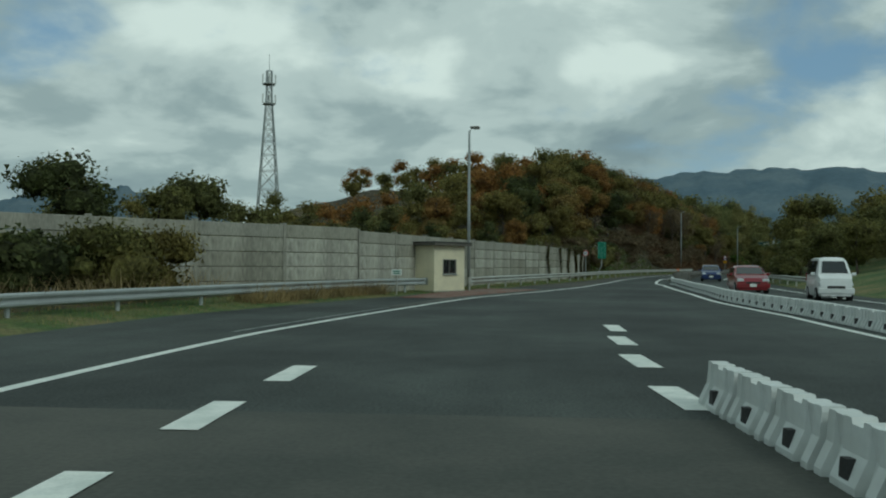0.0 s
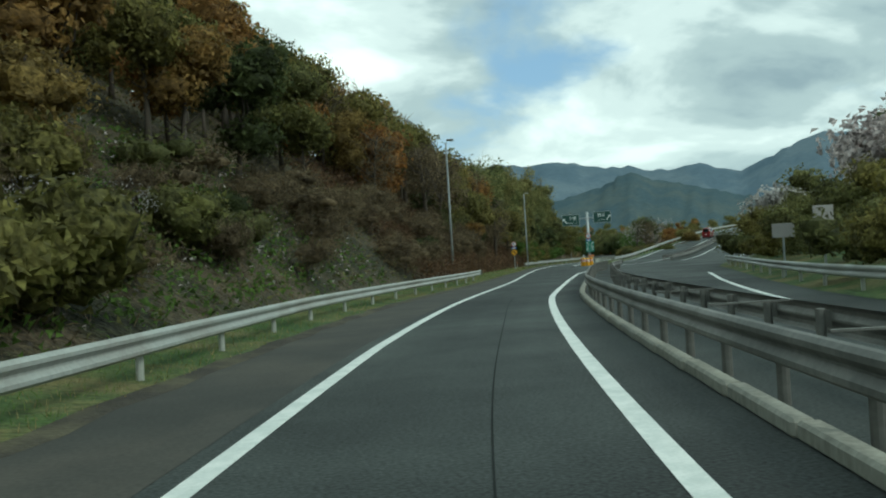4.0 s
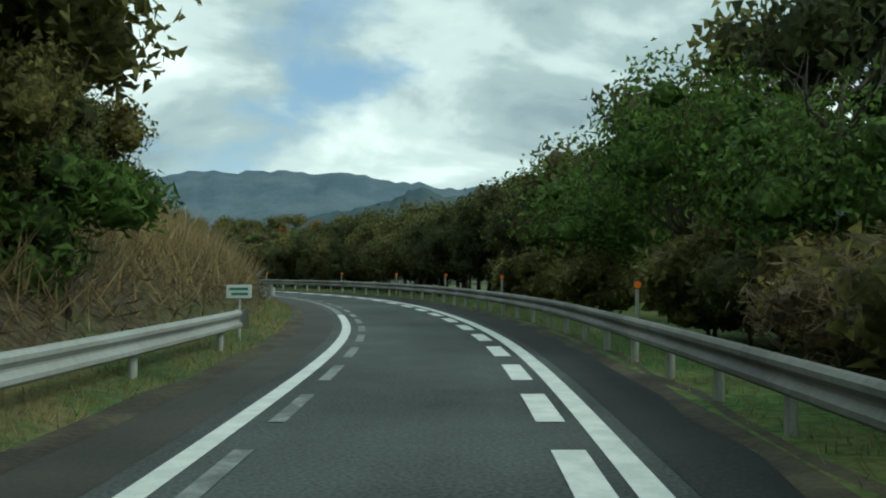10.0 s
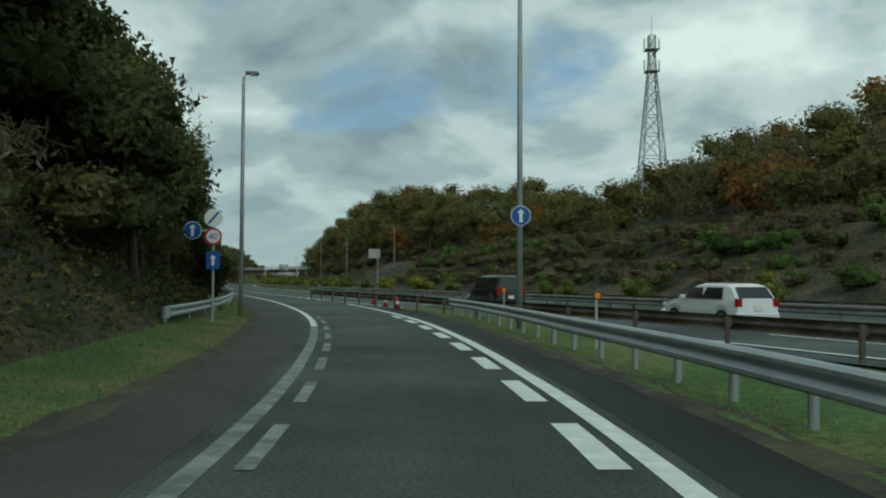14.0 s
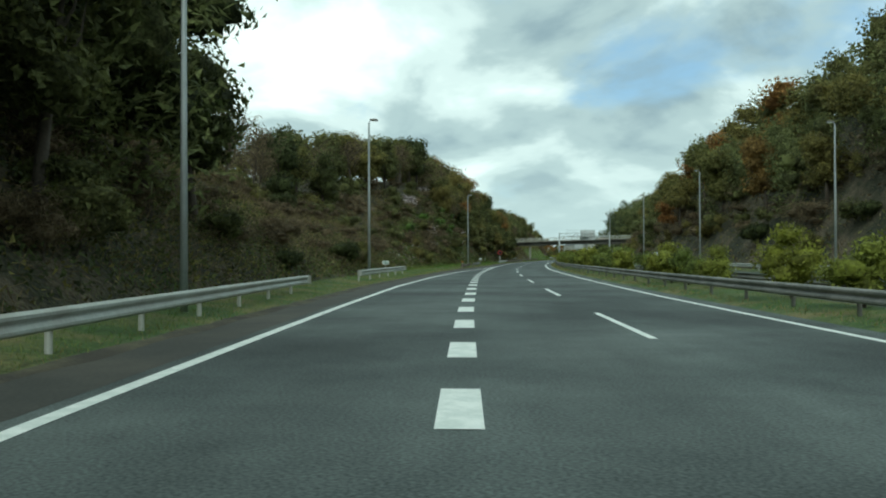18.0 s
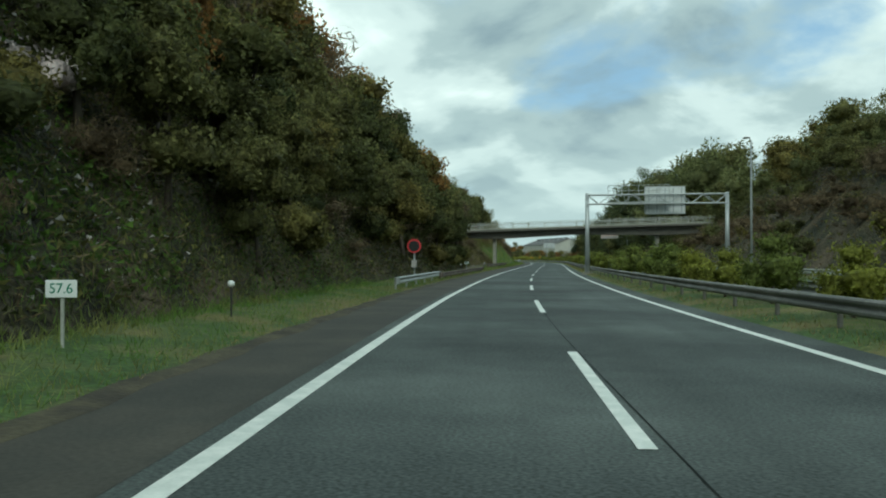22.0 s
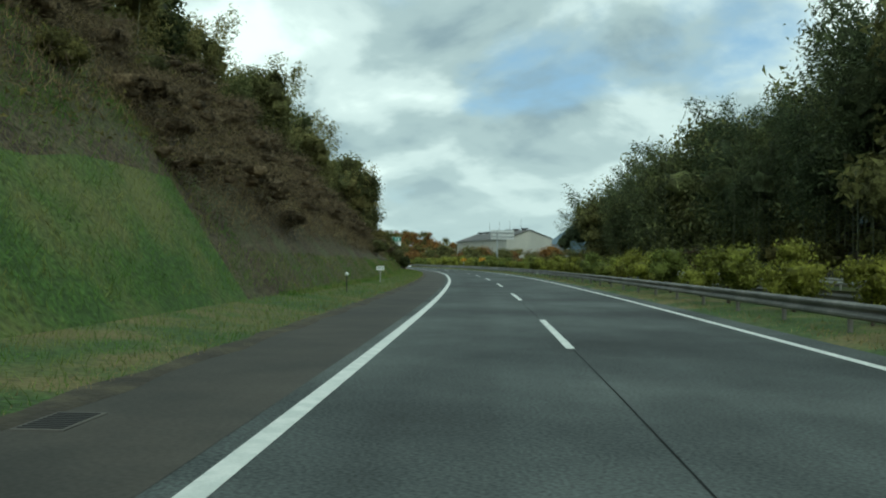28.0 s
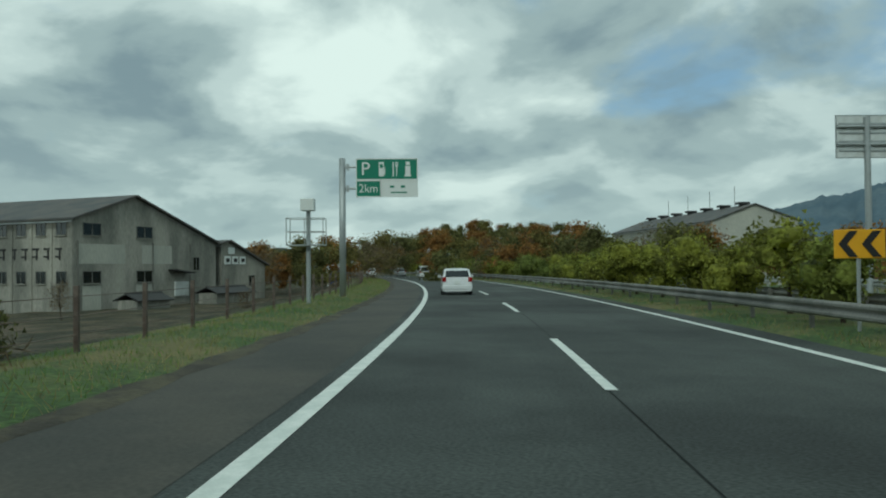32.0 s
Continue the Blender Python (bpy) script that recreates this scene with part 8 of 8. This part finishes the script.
part("body", Geo().box((0, 0, 3.0), (2.6, 6.5, 6.0)), M_WHITE, s, bevel=0.03)
part("side_sheet", Geo().box((-1.32, 0, 3.4), (0.03, 5.0, 3.0)), M_BLUE, s)
r = gable_hall("warehouse", pose(-498.7, 946.5, -3.2, 0, 0, 61.1), "large pale gabled warehouse with dark drip stains and ridge ventilators", 19.8, 72, 14.5, 18.1, 14.6, 9.9, M_PALEWALL)
for k in range(7):
    part("ridge_ventilator", Geo().box((9.9, 6 + 10 * k, 18.8), (2.6, 2.0, 0.5)).box((9.9, 6 + 10 * k, 18.4), (1.4, 1.2, 0.6)), M_DARK, r, bevel=0.04)
for k in range(9):
    part("wall_letter", Geo().box((-0.06, 12 + 5.5 * k, 9.0), (0.06, 0.5, 5.5 - (k % 3))).box((-0.05, 13 + 5.5 * k, 9.0 + (k % 2)), (0.06, 2.2, 0.6)), M_MORTAR, r, "large faded letter shape")
for k in range(4):
    part("rod", Geo().tube([(9.9, 10 + 14 * k, 18), (9.9, 10 + 14 * k, 23)], 0.06, 5), M_DARK, r)
gable_hall("pale_shed", pose(-486.4, 966.8, -3.2, 0, 0, 61.1), "low pale shed beside the warehouse", 9, 30, 7.5, 8.6, 6.4, 2.5, M_PALEWALL)
for x, y, h, k in ((-457.4, 802.6, 5.4, "dark"), (-458.0, 806.7, 4.4, "brush"), (-461.1, 799.1, 5.0, "bare"), (-464.0, 822.7, 3.2, "brush"), (-452.1, 821.1, 3.4, "brush"), (-445.6, 824.3, 3.6, "bare"), (-450.9, 830.0, 4.2, "brush"), (-458.7, 832.1, 3.0, "bush")):
    plant(k, x, y, -3.3, h, "shrubs in the factory yard")

# ---- climbing branch road ----
BR = [at(7.24, 0.4), at(7.66, 3.4), at(8.08, 6.6), (79.5, 203.6, 0.3), (88, 213.6, 1.0), (105.6, 232.5, 2.83), (129.3, 254.2, 4.95), (160, 277, 6.4), (196, 299, 7.0)]
BR_LINE = [spline(BR, q) for q in np.linspace(0, len(BR) - 1, 71)]
BR_DIR = np.gradient(np.array(BR_LINE)[:, :2], axis=0)
BR_DIR /= np.linalg.norm(BR_DIR, axis=1)[:, None]


def branch(k, off, z=0.0):
    p, d = BR_LINE[k], BR_DIR[k]
    return (float(p[0] + off * d[1]), float(p[1] - off * d[0]), float(p[2] + z))


g = Geo()
g.grid([[branch(k, o, 0.012) for o in (-0.9, 3, 7, 12, 16.0)] for k in range(12, 71)])
tagged(part("road_branch", g, M_ASPHALT_DARK), "grey asphalt branch road climbing to the right", "road", kind="structure")
for o in (0.0, 5.1, 8.8, 15.0):
    g = Geo()
    g.grid([[branch(k, o + s * 0.1 - (0.9 * min(1, max(0, k - 30) / 15) if o == 5.1 else 0), 0.022) for s in (-1, 1)] for k in range(18 if o < 3 else 16, 71)])
    tagged(part("edge_line_branch", g, M_LINE), "white painted edge line of the branch road", "road marking", kind="structure")
for s, o in ((-1, -0.9), (1, 16.5)):
    g = Geo()
    g.grid([[branch(k, o, 0.0), branch(k, o + s * 0.9, -0.02), (*branch(k, o + s * (1.0 + 1.7 * (0.15 + BR_LINE[k][2])))[:2], -0.25)] for k in range(20, 71)])
    tagged(part("slope_branch", g, M_LAWN, smooth=True), "green embankment below the branch road", "slope", kind="structure")


def rising_rail(off, side, k0, k1, mat, post):
    root = thing("guard_rail", pose(*branch(k0, off)), "guard rail climbing beside the branch road", "guard rail", "guard rails")
    inv = root.matrix_basis.inverted()
    g = Geo()
    g.grid([[inv @ Vector(branch(k, off - side * (0.1 + a), z)) for a, z in W_PROFILE] for k in range(k0, k1)])
    part("beam", g, mat, root)
    for k in range(k0, k1):
        part("post", post_mesh(post), post, root, m=inv @ pose(*branch(k, off), 0, 0, math.degrees(math.atan2(-BR_DIR[k][0], BR_DIR[k][1])) + 90 * side))


rising_rail(-1.4, -1, 21, 71, M_RAIL, M_POST)
rising_rail(6.6, 1, 16, 71, M_RAIL_GREY, M_RAIL_GREY)
rising_rail(7.6, -1, 16, 71, M_RAIL_GREY, M_RAIL_GREY)
rising_rail(17.0, 1, 14, 71, M_RAIL, M_POST)
for k in range(24, 70, 3):
    for o in (21, 26):
        x, y, _ = branch(k, o + PLANT_RNG.uniform(-1.5, 1.5))
        plant(PLANT_RNG.choice(["dark", "olive", "olive", "bare", "brush", "bush"]), x, y, -0.2, PLANT_RNG.uniform(4.0, 6.0) + 0.1 * (k - 24), "trees beyond the branch road")


# ---- vehicles ----
def paintwork(name, color, metal=0.0):
    m = material(name, color, 0.28, metal, vary=0.06, scale=1.0, fine=8, bump=0)
    m.node_tree.nodes["Principled BSDF"].inputs["Coat Weight"].default_value = 0.6
    return m


M_CARS = {"white": paintwork("white_car_paint", (0.70, 0.72, 0.72)), "red": paintwork("red_car_paint", (0.20, 0.014, 0.018)), "black": paintwork("black_car_paint", (0.012, 0.013, 0.015)),
          "silver": paintwork("silver_car_paint", (0.42, 0.44, 0.45), 0.5), "blue": paintwork("deep_blue_car_paint", (0.006, 0.022, 0.105))}
M_TAIL = material("red_tail_lamp", (0.30, 0.008, 0.010), 0.2, vary=0.1, bump=0)
M_HEAD = material("clear_head_lamp", (0.60, 0.64, 0.66), 0.12, vary=0.1, bump=0)
# side views: length along y from tail (0) to nose, as (y, z) outlines; the glass band lies between belt and roof
SHAPES = {
    "hatchback": dict(L=4.3, W=1.72, out=[(0.02, 0.30), (0.0, 0.55), (0.06, 0.95), (0.42, 1.40), (0.75, 1.47), (1.9, 1.49), (2.35, 1.42), (3.2, 0.98), (4.05, 0.82), (4.28, 0.62), (4.3, 0.30), (3.9, 0.22), (0.4, 0.22)], belt=0.93, rear=(0.10, 0.42, 0.97, 1.36), front=(2.42, 3.14, 1.36, 1.01), sides=((0.75, 1.75), (1.82, 2.72)), wheels=(0.78, 3.45), r=0.31),
    "minivan": dict(L=4.6, W=1.7, out=[(0.02, 0.32), (0.0, 0.6), (0.03, 1.0), (0.16, 1.75), (0.35, 1.84), (2.7, 1.86), (3.1, 1.76), (3.85, 1.12), (4.45, 0.95), (4.58, 0.7), (4.6, 0.32), (4.2, 0.22), (0.4, 0.22)], belt=1.06, rear=(0.05, 0.15, 1.10, 1.68), front=(3.14, 3.80, 1.70, 1.17), sides=((0.35, 1.6), (1.68, 2.5), (2.58, 3.3)), wheels=(0.8, 3.75), r=0.32),
    "kei_van": dict(L=3.4, W=1.475, out=[(0.02, 0.30), (0.0, 0.6), (0.03, 1.0), (0.12, 1.76), (0.3, 1.86), (2.3, 1.87), (2.6, 1.76), (3.1, 1.12), (3.34, 0.95), (3.4, 0.6), (3.4, 0.3), (3.1, 0.2), (0.3, 0.2)], belt=1.06, rear=(0.045, 0.11, 1.12, 1.68), front=(2.64, 3.06, 1.70, 1.17), sides=((0.3, 1.35), (1.42, 2.45)), wheels=(0.6, 2.75), r=0.28),
}


def vehicle(kind, colour, m, label, group=""):
    s = SHAPES[kind]
    W, L, paintm = s["W"], s["L"], M_CARS[colour]
    root = thing("van" if "van" in kind else "car", m, label, "van" if "van" in kind else "car", group)
    half = lambda z: W / 2 if z <= s["belt"] else W / 2 - (z - s["belt"]) * 0.26
    out = s["out"]
    nose = lambda y: 1 - 0.16 * max(0.0, (y - 0.72 * L) / (0.28 * L)) ** 2 - 0.08 * max(0.0, (0.16 * L - y) / (0.16 * L)) ** 2
    top_i = [k for k in range(len(out)) if out[k][1] >= out[1][1] and k >= 1 and k <= len(out) - 3]
    ty, tz = [out[k][0] for k in top_i], [out[k][1] for k in top_i]
    floor_z = lambda y: 0.2 + max((max(0.0, 1 - ((y - w) / (s["r"] + 0.06)) ** 2) ** 0.5) for w in s["wheels"]) * (s["r"] + 0.08)
    g, rows = Geo(), []
    for y in sorted(set([round(v, 3) for v in np.linspace(0.0, L, 34)] + [round(v, 3) for v in ty])):
        zt = float(np.interp(y, ty, tz))
        hw_ = W / 2 * nose(y)
        sill, belt = min(floor_z(y), zt - 0.12), min(s["belt"], zt - 0.05)
        roof = half(zt) - (W / 2 - hw_)
        side = [(0.80 * hw_, 0.2), (hw_ - 0.03, sill), (hw_, sill + 0.12), (hw_ + 0.012, (sill + belt) / 2 + 0.05), (hw_ - 0.015, belt), (roof, zt - 0.06 * (zt > belt + 0.1)), (roof - 0.12, zt), (roof * 0.4, zt + 0.015)]
        rows.append([(x, y - L / 2, z) for x, z in side] + [(-x, y - L / 2, z) for x, z in reversed(side)])
    g.grid(rows, closed=True)
    n = len(rows[0])
    g.f += [tuple(range(n)), tuple(range((len(rows) - 1) * n, len(rows) * n))]
    part("body", g, paintm, root, smooth=False)
    # glass, 8 mm proud of the body
    for name, i, sg in (("rear_window", 2, -1), ("windscreen", 6, 1)):
        (ya, za), (yb, zb) = out[i], out[i + 1]
        y0, z0, y1, z1 = ya + 0.1 * (yb - ya), za + 0.1 * (zb - za), ya + 0.9 * (yb - ya), za + 0.9 * (zb - za)
        d = Vector((0, y1 - y0, z1 - z0)).normalized()
        nn = Vector((0, -d.z, d.y)) if sg < 0 else Vector((0, -d.z, d.y))
        if nn.z < 0:
            nn = -nn
        q = Geo()
        rows = []
        for y, z in ((y0, z0), (y1, z1)):
            for h in (-0.01, 0.012):
                rows.append((y, z, h))
        vs = [(sx * (half(z) * nose(y) - 0.12), y - L / 2 + nn.y * (h + 0.012), z + nn.z * (h + 0.012)) for y, z, h in rows for sx in (-1, 1)]
        q.add(vs, [(0, 1, 5, 4), (2, 6, 7, 3), (0, 2, 3, 1), (4, 5, 7, 6), (0, 4, 6, 2), (1, 3, 7, 5)])
        part(name, q, M_GLASS, root, "dark tinted glass")
    top = max(z for _, z in out) - 0.14
    for sd in (-1, 1):
        for a, b in s["sides"]:
            z0, z1 = s["belt"] + 0.05, top
            vs = []
            for h in (-0.02, 0.018):
                vs += [(sd * (half(z0) + h), a - L / 2, z0), (sd * (half(z0) + h), b - L / 2 + 0.1, z0), (sd * (half(z1) + h), b - L / 2 - 0.12, z1), (sd * (half(z1) + h), a - L / 2 + 0.06, z1)]
            part("side_window", Geo().add(vs, [(0, 1, 2, 3), (4, 7, 6, 5), (0, 4, 5, 1), (1, 5, 6, 2), (2, 6, 7, 3), (3, 7, 4, 0)]), M_GLASS, root)
        part("tail_lamp", Geo().box((sd * (W / 2 - 0.13), -L / 2 + 0.05, s["belt"] - 0.06), (0.22, 0.14, 0.26 if kind == "hatchback" else 0.42)), M_TAIL, root, "red tail lamp", bevel=0.02)
        part("head_lamp", Geo().box((sd * (W / 2 - 0.22), L / 2 - 0.13, 0.72), (0.34, 0.2, 0.17)), M_HEAD, root, "clear head lamp", bevel=0.03)
        part("mirror", Geo().box((sd * (W / 2 + 0.1), L / 2 - (L - s["front"][1]) - 0.35, s["belt"] + 0.09), (0.18, 0.12, 0.14)), paintm, root, bevel=0.03)
        for y in s["wheels"]:
            w = part("wheel", Geo().tube([(sd * (W / 2 - 0.2), 0, 0), (sd * (W / 2 + 0.005), 0, 0)], s["r"], 20), M_BLACK, root, "black tyre", m=pose(0, y - L / 2, s["r"]))
            part("rim", Geo().tube([(sd * (W / 2), 0, 0), (sd * (W / 2 + 0.012), 0, 0)], s["r"] * 0.64, 16), M_STEEL, w)
    part("rear_bumper", Geo().box((0, -L / 2 + 0.06, 0.42), (W - 0.02, 0.18, 0.26)), paintm, root, bevel=0.04)
    part("front_bumper", Geo().box((0, L / 2 - 0.07, 0.42), (W - 0.02, 0.2, 0.28)), paintm, root, bevel=0.04)
    part("grille", Geo().box((0, L / 2 - 0.005, 0.58), (0.7, 0.06, 0.12)), M_DARK, root)
    part("rear_plate", Geo().box((0, -L / 2 - 0.012, 0.68), (0.33, 0.02, 0.165)), M_SIGNWHITE, root, "plain white plate")
    part("front_plate", Geo().box((0, L / 2 + 0.035, 0.45), (0.33, 0.02, 0.165)), M_SIGNWHITE, root, "plain white plate")
    part("underside", Geo().box((0, 0, 0.21), (W - 0.16, L - 0.5, 0.1)), M_DARK, root)
    return root


vehicle("kei_van", "white", place(2.09, 11.2, 0, 180), "small boxy white van coming towards the toll plaza")
vehicle("hatchback", "red", place(2.43, 8.4, 0, 184), "red hatchback in the opposite lane of the interchange")
vehicle("hatchback", "blue", place(3.69, 6.2, 0, 184), "deep blue hatchback following in the opposite lane")
vehicle("kei_van", "red", pose(*branch(45, 2.8, 0.02), 3, 0, math.degrees(math.atan2(-BR_DIR[45][0], BR_DIR[45][1]))), "small boxy red car climbing the branch road")
for b, o, kind, colour, text in ((113, -1.2, "minivan", "black", "black minivan on the expressway before the junction"), (84, 1.6, "hatchback", "white", "white hatchback on the expressway before the junction"), (64, 1.6, "minivan", "black", "black minivan passing the junction")):
    vehicle(kind, colour, pose(*hw(b, o), 0, 0, HW_YAW), text)
vehicle("hatchback", "white", place(33.29, -0.1), "white hatchback driving ahead in the near lane", "cars ahead")
vehicle("minivan", "white", place(35.45, 2.9), "white minivan driving far ahead", "cars ahead")
vehicle("hatchback", "silver", place(36.3, 3.2), "silver hatchback far ahead on the bend", "cars ahead")
vehicle("hatchback", "white", place(36.75, -0.3), "white hatchback far ahead on the bend", "cars ahead")
for u, kind, colour in ((27.9, "hatchback", "white"), (20.3, "minivan", "silver")):
    vehicle(kind, colour, place(u, MAIN_R(u) + 9.6, 0, 180), f"{colour} {kind} on the opposite carriageway", "oncoming cars")
